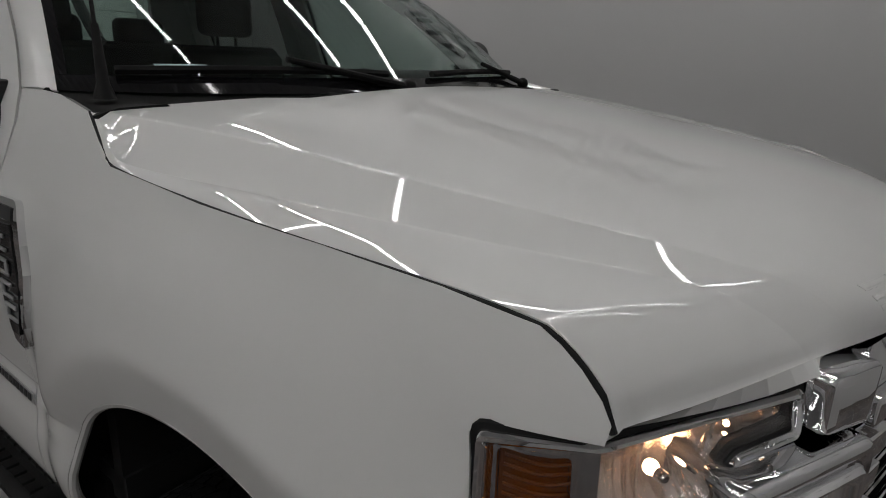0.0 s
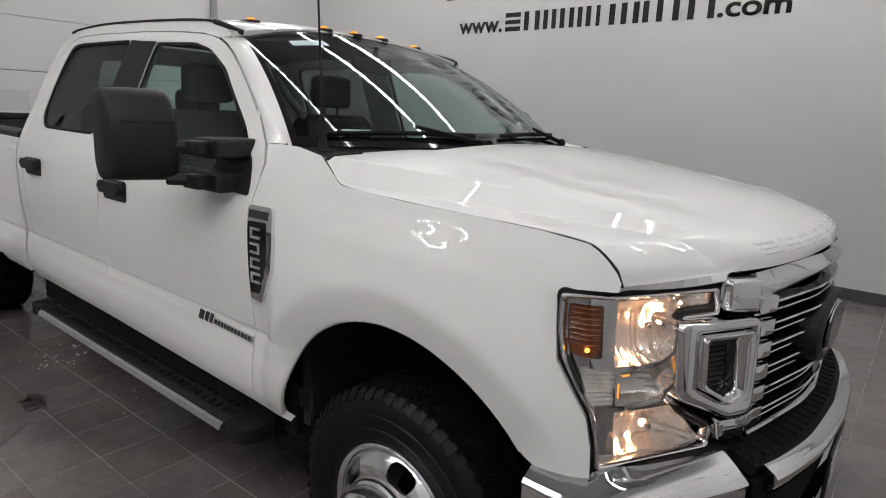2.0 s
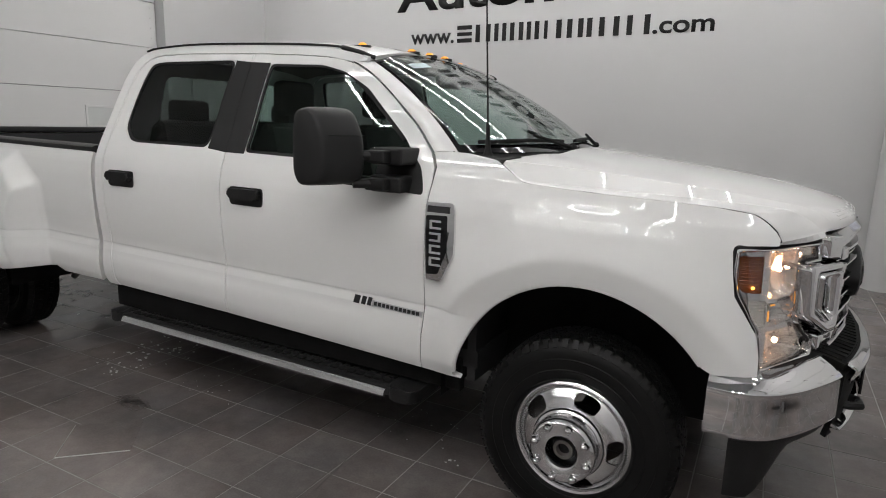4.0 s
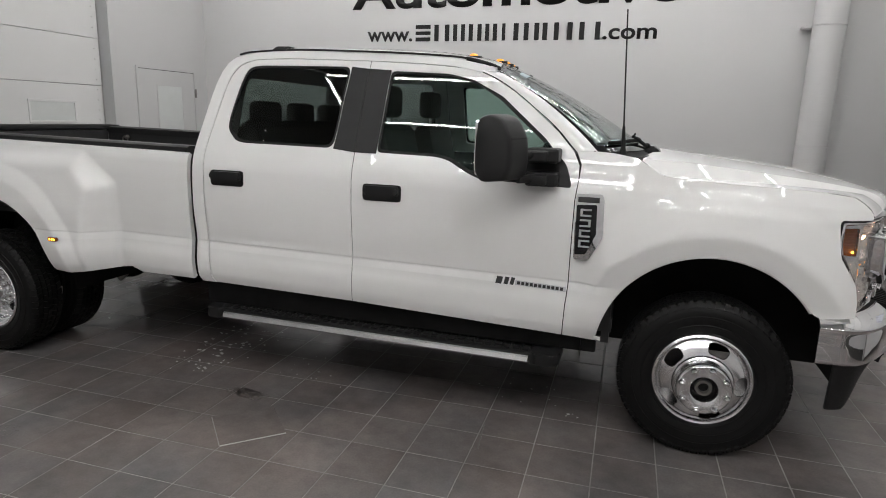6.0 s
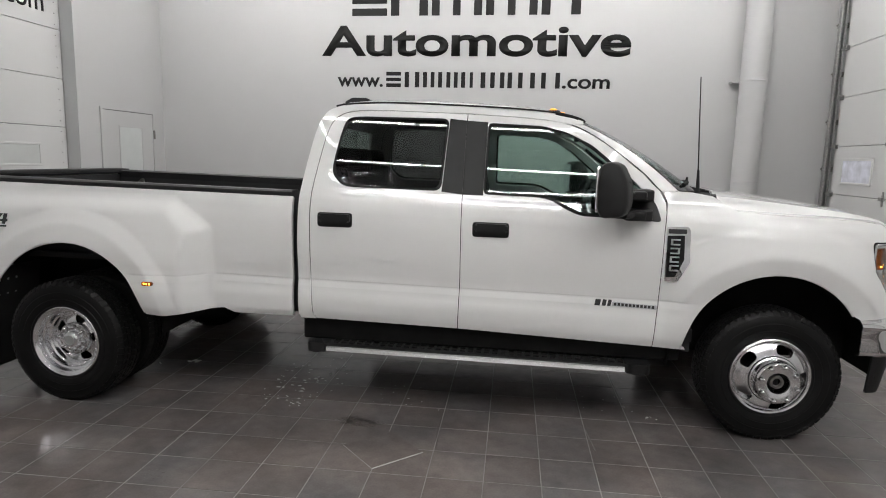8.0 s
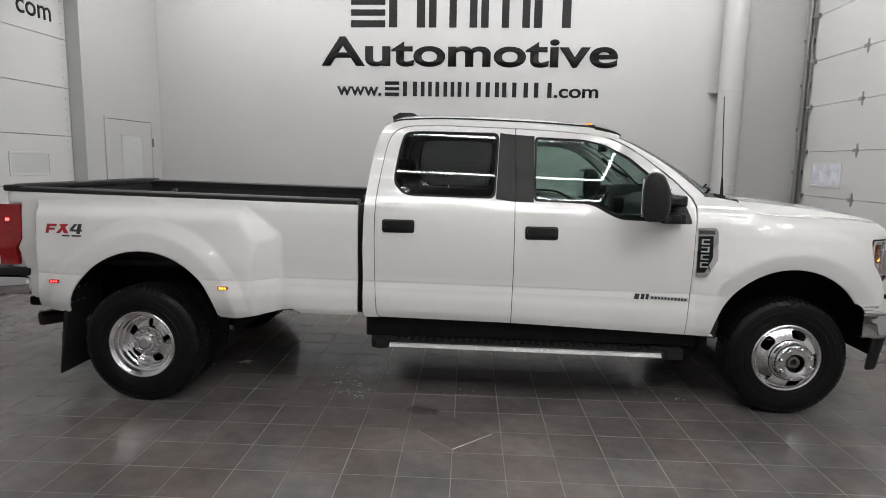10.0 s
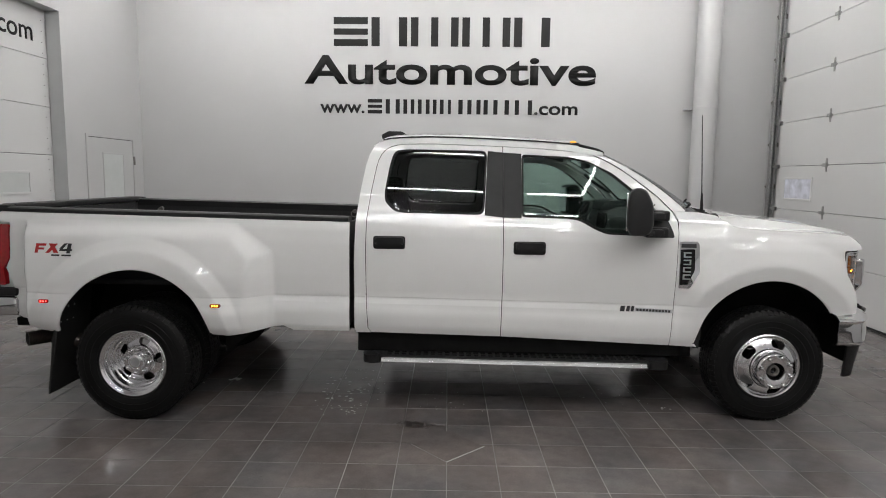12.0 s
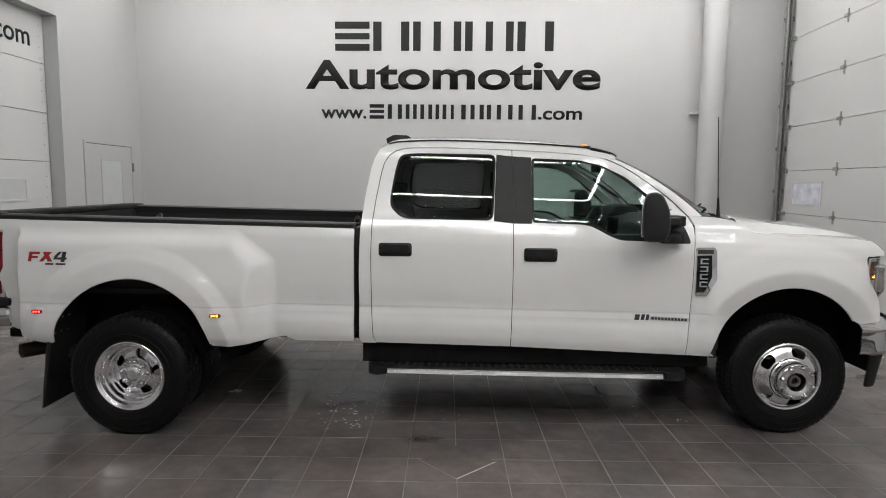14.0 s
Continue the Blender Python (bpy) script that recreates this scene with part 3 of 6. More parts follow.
def floor_tiles():
    fl = bpy.data.objects["floor"]
    bm = bmesh.new()
    h = PITCH / 2 - 0.0028
    box(bm, -h, h, -h, h, -0.012, 0.0, 0.0012, 1)
    me = bpy.data.meshes.new("tile")
    bm.to_mesh(me)
    bm.free()
    me.materials.append(TILE)
    verts, faces = [], []
    base = [v.co.copy() for v in me.vertices]
    polys = [tuple(p.vertices) for p in me.polygons]
    n = 0
    for i in range(-30, 30):
        for j in range(-36, 36):
            x, y = tile_place(i, j)
            if not (XL - 0.1 < x < XR + 0.05 and YF < y < YB):
                continue
            dz = FZ + random.uniform(-0.0006, 0.0006)
            if -4.6 < x < 0.9 and -3.55 < y < -0.95 and n < 300:
                ob = new("tile", me)
                ob.parent = fl
                ob.matrix_basis = Matrix.Translation((x, y, dz)) @ Matrix.Rotation(TURNF, 4, "Z")
                n += 1
            else:
                k = len(verts)
                for c in base:
                    verts.append((x + TC * c.x - TS * c.y, y + TS * c.x + TC * c.y, c.z + dz))
                faces += [tuple(k + q for q in p) for p in polys]
    rest = bpy.data.meshes.new("tiles")
    rest.from_pydata(verts, [], faces)
    rest.materials.append(TILE)
    ob = new("tiles", rest)
    ob.parent = fl
    tagged(ob, kind="stuff")


# ---- the pickup truck: front axle at x = 0, nose towards +x ----
TRUCK = root("pickup_truck", pose(-0.0618, 0.0556, 0, 0, 0, 1.33), "white crew-cab dually pickup truck parked on grey tiles, lamps lit", "pickup truck")
RAKE = 0.028

CREASES = (0.47, 0.51, 0.56, 0.63, 0.70, (0.808, 0.0104), (0.772, 0.0104), (0.780, 0.0104), (0.8180, 0.0104), (0.8205, 0.0104), (0.8240, 0.0104), (0.8255, 0.0104), (0.830, 0.0104), 1.22, 1.29, 1.32, 1.345, 1.365, 1.385)
BED_CREASES = (0.50, 0.55, 0.62, 0.71, (0.808, 0.0104), (0.772, 0.0104), (0.780, 0.0104), (0.8180, 0.0104), (0.8205, 0.0104), (0.8240, 0.0104), (0.8255, 0.0104), (0.830, 0.0104), 1.26, 1.29, 1.32, 1.34, 1.357)
cab_profile = curve([(0.42, 0.930), (0.47, 0.957), (0.52, 0.982), (0.58, 0.999), (0.66, 1.004), (0.74, 0.998), (0.80, 0.998), (0.86, 1.004), (0.94, 1.012), (1.02, 1.017), (1.10, 1.019), (1.22, 1.015),
                     (1.29, 1.001), (1.345, 0.980), (1.385, 0.964), (1.42, 0.948), (1.50, 0.910), (1.65, 0.850), (1.80, 0.782), (1.90, 0.732), (1.96, 0.695)])
bed_profile = curve([(0.42, 0.930), (0.49, 0.957), (0.53, 0.982), (0.58, 0.998), (0.66, 1.004), (0.74, 0.998), (0.80, 0.998), (0.86, 1.003), (0.95, 1.011), (1.15, 1.015), (1.25, 1.007), (1.31, 0.990), (1.345, 0.965), (1.37, 0.93)])
nose_taper = curve([(-0.2, 0.0), (0.15, 0.004), (0.40, 0.020), (0.55, 0.040), (0.66, 0.066)])


def crease(x, z):
    """The sharp line along the lower body: a narrow undercut, and a band below it that leans out."""
    d = 0.824 - z - 0.0104 * x
    if d <= 0.0:
        return 0.0
    return 0.17 * min(0.048, d) + 0.035 * min(0.08, max(0.0, d - 0.048)) - 0.0032 * min(1.0, d / 0.0035)


def cab_width(x, z):
    return cab_profile(z + RAKE * x) + crease(x, z)


def fender_width(x, z):
    w = cab_profile(z + RAKE * x) - (nose_taper(x) if x > -0.2 else 0)
    r = math.hypot(x - 0.0, (z - 0.46))
    flare = (0.042 * ramp01((0.865 - r) / 0.195) - 0.20 * soft_most(0.664 - r, 0.0, 160.0)) * smooth01((z - 0.45) / 0.2) * smooth01((x + 0.655) / 0.16)
    return w + flare + crease(x, z) * smooth01((-0.40 - x) / 0.22)


def ramp01(x, k=0.14):
    """0 to 1 in a straight line, with eased ends."""
    if x <= -k:
        return 0.0
    if x < k:
        return (x + k) ** 2 / (4 * k)
    if x < 1 - k:
        return x
    return 1 - (1 + k - x) ** 2 / (4 * k) if x < 1 + k else 1.0


def soft_least(values, k):
    """The least of the values, with rounded meetings."""
    m = min(values)
    return m - math.log(sum(math.exp(-k * (v - m)) for v in values)) / k


def soft_most(a, b, k):
    return -soft_least((-a, -b), k)


FLARE = 0.168


def bed_flare(x, z):
    """How far the dual-wheel flare stands out: flat outer face, sloping top, raked front face, cut corner between them."""
    face = FLARE - 0.24 * soft_most(z - 0.95, 0.0, 40.0)
    d = soft_least((face, 1.10 * (-3.548 - x), 1.20 * (1.352 - z), 0.104 - 0.75 * (x + 3.815) - 1.0 * (z - 1.262), 2.4 * (x + 5.295)), 85.0)
    return d if d > 0.03 else 0.0 if d < -0.03 else (d + 0.03) ** 2 / 0.12


def bed_width(x, z):
    zz = z + RAKE * x * 0.62
    w = bed_profile(zz - 0.012) + crease(x, z)
    d = bed_flare(x, z)
    k = d / FLARE
    r = math.hypot(x + 4.47, z - 0.50)
    band = 0.032 * ramp01((0.765 - r) / 0.095, 0.10) - 0.06 * soft_most(0.650 - r, 0.0, 160.0)
    return w + d * (1 - 0.08 * smooth01((0.80 - z) / 0.25)) + band * smooth01(k / 0.6)


def side_of(width, side):
    return lambda x, z: (x, side * width(x, z), z)


def arch(cx, cz, rx, rz, a0, a1, n=22):
    return [(cx + rx * math.cos(radians(a0 + (a1 - a0) * i / n)), cz + rz * math.sin(radians(a0 + (a1 - a0) * i / n))) for i in range(n + 1)]


FENDER = ([(-0.694, 0.535), (-0.500, 0.527)] + [p for p in arch(0.0, 0.46, 0.543, 0.570, 172, 35)] +
          [(0.480, 0.770), (0.619, 0.790), (0.616, 0.86), (0.600, 0.935), (0.560, 1.000), (0.520, 1.062), (0.507, 1.14), (0.498, 1.215), (0.520, 1.232),
           (0.632, 1.240), (0.634, 1.260), (0.621, 1.281), (0.596, 1.305), (0.571, 1.323), (0.546, 1.336), (0.43, 1.351), (0.25, 1.362), (0.0, 1.370), (-0.262, 1.388),
           (-0.285, 1.397), (-0.34, 1.432), (-0.398, 1.467), (-0.52, 1.487), (-0.585, 1.490), (-0.690, 1.488), (-0.661, 1.425), (-0.665, 1.36), (-0.675, 1.25), (-0.680, 0.80), (-0.688, 0.70)])
FRONT_DOOR = [(-0.699, 0.535), (-0.693, 0.70), (-0.685, 0.80), (-0.680, 1.25), (-0.670, 1.36), (-0.672, 1.42), (-0.705, 1.485), (-0.80, 1.585), (-0.95, 1.707), (-1.04, 1.773), (-1.12, 1.822), (-1.185, 1.855),
              (-1.25, 1.880), (-1.32, 1.897), (-1.40, 1.908), (-1.60, 1.924), (-1.8985, 1.938), (-1.8985, 1.42), (-1.8955, 0.90), (-1.9020, 0.578)]
FRONT_GLASS = rounded([(-1.765, 1.885), (-1.42, 1.872), (-1.275, 1.838), (-1.11, 1.757), (-0.855, 1.545), (-0.75, 1.43), (-0.712, 1.34), (-0.705, 1.312), (-1.175, 1.326), (-1.25, 1.355), (-1.36, 1.415), (-1.43, 1.428), (-1.772, 1.436)], 0.03, 3)
REAR_DOOR = [(-1.9070, 0.578), (-1.9005, 0.90), (-1.9035, 1.42), (-1.9035, 1.938), (-2.40, 1.950), (-2.62, 1.946), (-2.672, 1.939), (-2.72, 1.925), (-2.757, 1.902), (-2.785, 1.868), (-2.803, 1.828), (-2.815, 1.78), (-2.845, 1.60),
             (-2.865, 1.42), (-2.870, 1.20), (-2.868, 0.85), (-2.855, 0.62), (-2.835, 0.592)]
REAR_GLASS = rounded([(-2.015, 1.908), (-2.60, 1.912), (-2.695, 1.90), (-2.722, 1.80), (-2.752, 1.60), (-2.748, 1.535), (-2.68, 1.468), (-2.62, 1.455), (-2.037, 1.448)], 0.05, 4)
QUARTER = [(-2.840, 0.588), (-2.861, 0.62), (-2.873, 0.85), (-2.875, 1.20), (-2.870, 1.42), (-2.850, 1.60), (-2.820, 1.78), (-2.808, 1.830), (-2.790, 1.872), (-2.762, 1.906), (-2.724, 1.930), (-2.675, 1.944), (-2.62, 1.951), (-2.40, 1.955),
           (-1.905, 1.943), (-1.60, 1.929), (-1.40, 1.913), (-1.25, 1.885), (-1.17, 1.886), (-1.165, 1.895), (-1.22, 1.920), (-1.40, 1.956), (-1.90, 1.985), (-2.40, 1.998), (-2.66, 1.990), (-2.74, 1.978), (-2.80, 1.958), (-2.845, 1.924), (-2.873, 1.870), (-2.893, 1.80), (-2.925, 1.6), (-2.945, 1.4), (-2.955, 1.1), (-2.955, 0.62), (-2.94, 0.588)]
BED = ([(-2.995, 0.598), (-2.990, 1.385)] + [(-2.99 - 0.05 * i, 1.388 + 0.00085 * i) for i in range(1, 49)] +
       [(-5.49, 1.425), (-5.502, 1.36), (-5.415, 1.345), (-5.422, 1.20), (-5.430, 1.09), (-5.465, 1.02), (-5.425, 0.885), (-5.412, 0.69), (-5.37, 0.655), (-5.14, 0.62), (-5.07, 0.60)] +
       arch(-4.47, 0.50, 0.555, 0.555, 170, 12, 26)[0:] + [(-3.92, 0.60), (-3.80, 0.592), (-3.60, 0.615), (-3.47, 0.632), (-3.40, 0.598)])
BED = BED[::-1]

mirror_sides = ((-1, "right"), (1, "left"))
for side, _ in mirror_sides:
    out = Vector((0, side, 0))
    cabF, fenF, bedF = side_of(cab_width, side), side_of(fender_width, side), side_of(bed_width, side)
    part("front_fender", sheet("front_fender", FENDER, fenF, step=0.010, thick=0.025, out=out, lines=CREASES, shear=RAKE), PAINT, TRUCK)
    fd = part("front_door", sheet("front_door", FRONT_DOOR, cabF, [FRONT_GLASS], 0.05, 0.03, out, CREASES, RAKE), PAINT, TRUCK)
    rd = part("rear_door", sheet("rear_door", REAR_DOOR, cabF, [REAR_GLASS], 0.05, 0.03, out, CREASES, RAKE), PAINT, TRUCK)
    part("cab_side_frame", sheet("cab_side_frame", QUARTER, cabF, step=0.05, thick=0.03, out=out, lines=CREASES, shear=RAKE), PAINT, TRUCK)
    part("bed_side", sheet("bed_side", BED, bedF, step=0.014, thick=0.03, out=out, lines=BED_CREASES, shear=RAKE * 0.62), PAINT, TRUCK, "white bed side with wide dual-wheel flare")

    def glassF(x, z):
        q = max(0.0, z + RAKE * x - 1.43)
        return (x, side * (min(cab_width(x, z) + 0.006, 0.9435 - 0.40 * q - 0.106 * q * q if q > 0 else 9.0) - 0.012), z)

    def trimF(x, z):
        return (x, side * (cab_width(x, z) + 0.003), z)

    def shrink(poly, k):
        cx = sum(p[0] for p in poly) / len(poly)
        cz = sum(p[1] for p in poly) / len(poly)
        return [(p[0] - k * (1 if p[0] > cx else -1), p[1] - k * (1 if p[1] > cz else -1)) for p in poly]

    g1 = part("side_window", sheet("side_window", FRONT_GLASS, glassF, step=0.05, thick=0.004, out=out), SIDEGLASS, fd, "lightly tinted glass")
    g2 = part("rear_window", sheet("rear_window", REAR_GLASS, glassF, step=0.05, thick=0.004, out=out), PRIVACY, rd, "dark privacy glass")
    part("window_seal", sheet("window_seal", FRONT_GLASS, lambda x, z: (x, side * (cab_width(x, z) - 0.004), z), [shrink(FRONT_GLASS, 0.014)], 0.08, 0.006, out), TRIM, fd, "black rubber seal")
    part("window_seal", sheet("window_seal", REAR_GLASS, lambda x, z: (x, side * (cab_width(x, z) - 0.004), z), [shrink(REAR_GLASS, 0.014)], 0.08, 0.006, out), TRIM, rd, "black rubber seal")
    part("pillar_trim", sheet("pillar_trim", [(-1.772, 1.43), (-1.766, 1.888), (-1.8995, 1.895), (-1.8995, 1.432)], trimF, step=0.08, thick=0.01, out=out), BLACK, fd, "matt black pillar trim")
    part("pillar_trim", sheet("pillar_trim", [(-1.9025, 1.432), (-1.9025, 1.895), (-2.012, 1.906), (-2.034, 1.446)], trimF, step=0.08, thick=0.01, out=out), BLACK, rd, "matt black pillar trim")
    part("mirror_sail", sheet("mirror_sail", rounded([(-0.955, 1.322), (-0.700, 1.308), (-0.708, 1.35), (-0.735, 1.42), (-0.795, 1.482), (-0.87, 1.505), (-0.940, 1.480), (-0.960, 1.40)], 0.02, 3), trimF, step=0.06, thick=0.012, out=out), BLACK, fd, "matt black mirror mount")

    # door handles
    for x0, z0, owner in ((-2.705, 1.247, rd), (-1.715, 1.222, fd)):
        y = cab_width(x0, z0)
        bm = bmesh.new()
        prism(bm, rounded(rect(x0 - 0.113, x0 + 0.113, z0 - 0.046, z0 + 0.046), 0.02), XZ, side * (y - 0.012), side * (y + 0.004), 0.003, 1)
        h = part("handle_bezel", bm, BLACK, owner, "black moulded door handle")
        bm = bmesh.new()
        prism(bm, rounded(rect(x0 - 0.098, x0 + 0.104, z0 - 0.012, z0 + 0.040), 0.018), XZ, side * (y + 0.004), side * (y + 0.036), 0.010, 3)
        part("door_handle", bm, BLACK, owner, "black pull handle", True)

    # towing mirror: two arms and a tall head
    def mirror_arm(z):
        bm = bmesh.new()
        box(bm, -0.925, -0.765, min(side * 0.91, side * 1.075), max(side * 0.91, side * 1.075), z - 0.038, z + 0.032, 0.012, 2)
        box(bm, -0.915, -0.815, min(side * 1.065, side * 1.125), max(side * 1.065, side * 1.125), z - 0.028, z + 0.022, 0.008, 2)
        tube(bm, [(-0.870, side * 1.09, z), (-0.945, side * 1.16, z)], 0.020, 12)
        return bm

    mr = part("tow_mirror", mirror_arm(1.468), BLACK, TRUCK, "black telescoping tow mirror on two arms")
    part("lower_arm", mirror_arm(1.352), BLACK, mr)
    head = rounded([(-1.030, 1.350), (-0.895, 1.362), (-0.872, 1.43), (-0.880, 1.555), (-0.930, 1.650), (-0.985, 1.672), (-1.045, 1.655), (-1.062, 1.56), (-1.062, 1.40)], 0.035, 5)
    head = [(-1.012 + (p[0] + 0.967) * 0.95, p[1]) for p in head]
    hx, hz = sum(p[0] for p in head) / len(head), sum(p[1] for p in head) / len(head)
    bm = bmesh.new()
    rings = []
    for y, k in ((1.132, 0.80), (1.134, 0.88), (1.140, 0.95), (1.150, 0.99), (1.167, 1.0), (1.275, 0.985), (1.298, 0.965), (1.314, 0.92), (1.323, 0.85), (1.327, 0.74)):
        rings.append([bm.verts.new((hx + (p[0] - hx) * k - 0.30 * (y - 1.225), side * y, hz - 0.010 + (p[1] - hz) * (k * 0.4 + 0.6 if k < 0.99 else k))) for p in head])
    n = len(head)
    for p, q in zip(rings, rings[1:]):
        for k in range(n):
            bm.faces.new((p[k], p[(k + 1) % n], q[(k + 1) % n], q[k]))
    bm.faces.new(rings[0])
    bm.faces.new(rings[-1])
    part("mirror_shell", bm, BLACK, mr, "textured black mirror shell", True)
    bm = bmesh.new()
    tube(bm, [(-0.902, side * 1.142, 1.548), (-0.907, side * 1.167, 1.548), (-0.940, side * 1.275, 1.548), (-0.956, side * 1.302, 1.548)], 0.0022, 6)
    part("shell_seam", bm, TRIM, mr)
    part("mirror_glass", prism(bmesh.new(), rounded(rect(1.152, 1.300, 1.375, 1.625), 0.02), lambda u, v, d: Vector((d - 0.30 * (u - 1.225), side * u, v)), -1.096, -1.1065), CHROME, mr, "mirror glass")

    # running board
    rb = part("running_board", boxed(-2.80, -0.78, min(side * 0.80, side * 1.035), max(side * 0.80, side * 1.035), 0.372, 0.418, 0.012, 2), BLACK, TRUCK, "black running board with bright edge strip", True)
    rb.matrix_basis = Matrix.Rotation(0.006, 4, "Y")
    for a, b in ((-2.895, -2.755), (-0.86, -0.70)):
        bm = bmesh.new()
        prism(bm, rounded([(a, side * 0.80), (b, side * 0.80), (b, side * 1.01), (b - 0.03, side * 1.05), (a + 0.03, side * 1.05), (a, side * 1.01)], 0.02, 3), XY, 0.362, 0.424, 0.008, 2)
        part("end_cap", bm, BLACK, rb, "", True)
    part("edge_strip", prism(bmesh.new(), [(1.034, 0.405), (1.046, 0.397), (1.054, 0.377), (1.050, 0.368), (1.034, 0.366)], lambda u, v, d: Vector((d, side * u, v)), -2.757, -0.862), SATIN, rb, "brushed aluminium strip")
    me = bpy.data.meshes.new("tread_rib")
    bm = boxed(-0.017, 0.017, -0.016, 0.016, 0.0, 0.008)
    bm.to_mesh(me)
    bm.free()
    me.materials.append(TRIM)
    for i in range(36):
        for y in (0.985, 0.93, 0.875):
            rib = new("tread_rib", me)
            rib.parent = rb
            rib.location = (-2.703 + i * 0.052, side * y, 0.418)
    for x in (-2.55, -1.75, -1.0):
        bm = bmesh.new()
        tube(bm, [(x, side * 0.62, 0.56), (x, side * 0.75, 0.46), (x, side * 0.92, 0.385)], 0.022, 8)
        part("bracket", bm, VOID, rb)
    part("rocker_panel", boxed(-2.94, -0.52, min(side * 0.90, side * 0.945), max(side * 0.90, side * 0.945), 0.44, 0.60, 0.01), VOID, TRUCK, "black sill under the doors")

    # badge on the fender
    bd = part("fender_badge", sheet("fender_badge", rounded([(-0.670, 1.285), (-0.545, 1.288), (-0.533, 1.262), (-0.528, 1.075), (-0.590, 0.955), (-0.664, 0.955)], 0.012, 3),
                                    lambda x, z: (x, side * (fender_width(x, z) + 0.014), z), step=0.06, thick=0.02, out=out), CHROME, TRUCK, "chrome fender vent badge")
    part("badge_insert", sheet("badge_insert", rounded([(-0.664, 1.232), (-0.566, 1.236), (-0.561, 1.09), (-0.606, 0.985), (-0.659, 0.980)], 0.008, 3),
                               lambda x, z: (x, side * (fender_width(x, z) + 0.0165), z), step=0.06, thick=0.012, out=out), GLOSSBLACK, bd, "gloss black insert")
    part("badge_cap", sheet("badge_cap", rect(-0.660, -0.556, 1.245, 1.272), lambda x, z: (x, side * (fender_width(x, z) + 0.0165), z), step=0.06, thick=0.01, out=out), DECAL, bd)
    for i, z in enumerate((1.195, 1.143, 1.091, 1.039)):
        bm = bmesh.new()
        y = fender_width(-0.615, z) + 0.0165
        for q in ((-0.644, -0.590, z + 0.010, z + 0.019), (-0.644, -0.590, z - 0.019, z - 0.010), (-0.644, -0.632, z - 0.010, z + 0.010) if i != 1 else (-0.602, -0.590, z - 0.010, z + 0.010)):
            box(bm, q[0], q[1], min(side * y, side * (y + 0.006)), max(side * y, side * (y + 0.006)), q[2], q[3], 0.002, 1)
        part("badge_mark", bm, SILVER, bd, "raised silver mark")
    # door script, as bars
    ps = part("door_script", sheet("door_script", [(-0.955, 0.808), (-0.690, 0.798), (-0.690, 0.772), (-0.955, 0.782)], lambda x, z: (x, side * (cab_width(x, z) + 0.003), z), step=0.1, thick=0.004, out=out), SILVER, TRUCK, "silver badge strip with dark bars")
    for i in range(11):
        x = -0.945 + i * 0.0225
        z = 0.795 - (x + 0.95) * 0.038
        part("script_bar", sheet("script_bar", rect(x, x + 0.016, z - 0.009, z + 0.008), lambda a, b: (a, side * (cab_width(a, b) + 0.0045), b), step=0.1, thick=0.002, out=out), DECAL, ps)
    for i, (a, b) in enumerate(((-1.062, -1.03), (-1.018, -0.995), (-0.985, -0.965))):
        part("script_bar", sheet("script_bar", [(a, 0.782), (b, 0.780), (b + 0.008, 0.818), (a + 0.008, 0.820)], lambda p, q: (p, side * (cab_width(p, q) + 0.003), q), step=0.1, thick=0.003, out=out), DECAL, ps)
    # bed side decal
    def decal(name, poly, mat, owner, label=""):
        return part(name, sheet(name, poly, lambda p, q: (p, side * (bed_width(p, q) + 0.0035), q), step=0.02, thick=0.002, out=out), mat, owner, label)
    dc = decal("bed_decal", [(-5.163, 1.150), (-5.140, 1.150), (-5.140, 1.172), (-5.098, 1.172), (-5.098, 1.186), (-5.138, 1.186), (-5.136, 1.198), (-5.088, 1.198), (-5.084, 1.214), (-5.156, 1.214)], DECALRED, TRUCK, "red and dark grey decal shapes")
    decal("decal_block", [(-5.088, 1.150), (-5.061, 1.150), (-5.003, 1.214), (-5.033, 1.214)], DECALRED, dc)
    decal("decal_block", [(-5.028, 1.150), (-4.996, 1.150), (-5.038, 1.214), (-5.068, 1.214)], DECALRED, dc)
    decal("decal_block", [(-4.993, 1.164), (-4.903, 1.164), (-4.901, 1.178), (-4.983, 1.178)], DECAL, dc)
    decal("decal_block", [(-4.940, 1.148), (-4.916, 1.148), (-4.906, 1.216), (-4.933, 1.216)], DECAL, dc)
    decal("decal_block", [(-4.993, 1.178), (-4.968, 1.178), (-4.936, 1.216), (-4.958, 1.216)], DECAL, dc)
    decal("decal_block", [(-5.043, 1.129), (-4.988, 1.129), (-4.988, 1.140), (-5.043, 1.140)], DECAL, dc)
    decal("decal_block", [(-4.973, 1.129), (-4.906, 1.129), (-4.906, 1.140), (-4.973, 1.140)], DECAL, dc)
    # side marker lamps on the flare
    for x, z, lit, base in ((-3.882, 0.810, AMBERLIT, AMBER), (-5.075, 0.822, REDLIT, RED)):
        y = bed_width(x, z)
        bm = bmesh.new()
        prism(bm, rounded(rect(x - 0.036, x + 0.036, z - 0.013, z + 0.013), 0.012), XZ, side * (y - 0.008), side * (y + 0.010), 0.004, 2)
        ml = part("marker_lamp", bm, base, TRUCK, "amber marker lamp, lit" if base == AMBER else "red marker lamp, lit")
        bm = bmesh.new()
        for dx in (-0.018, 0, 0.018):
            box(bm, x + dx - 0.005, x + dx + 0.005, min(side * (y + 0.006), side * (y + 0.0125)), max(side * (y + 0.006), side * (y + 0.0125)), z - 0.006, z + 0.006, 0.002, 1)
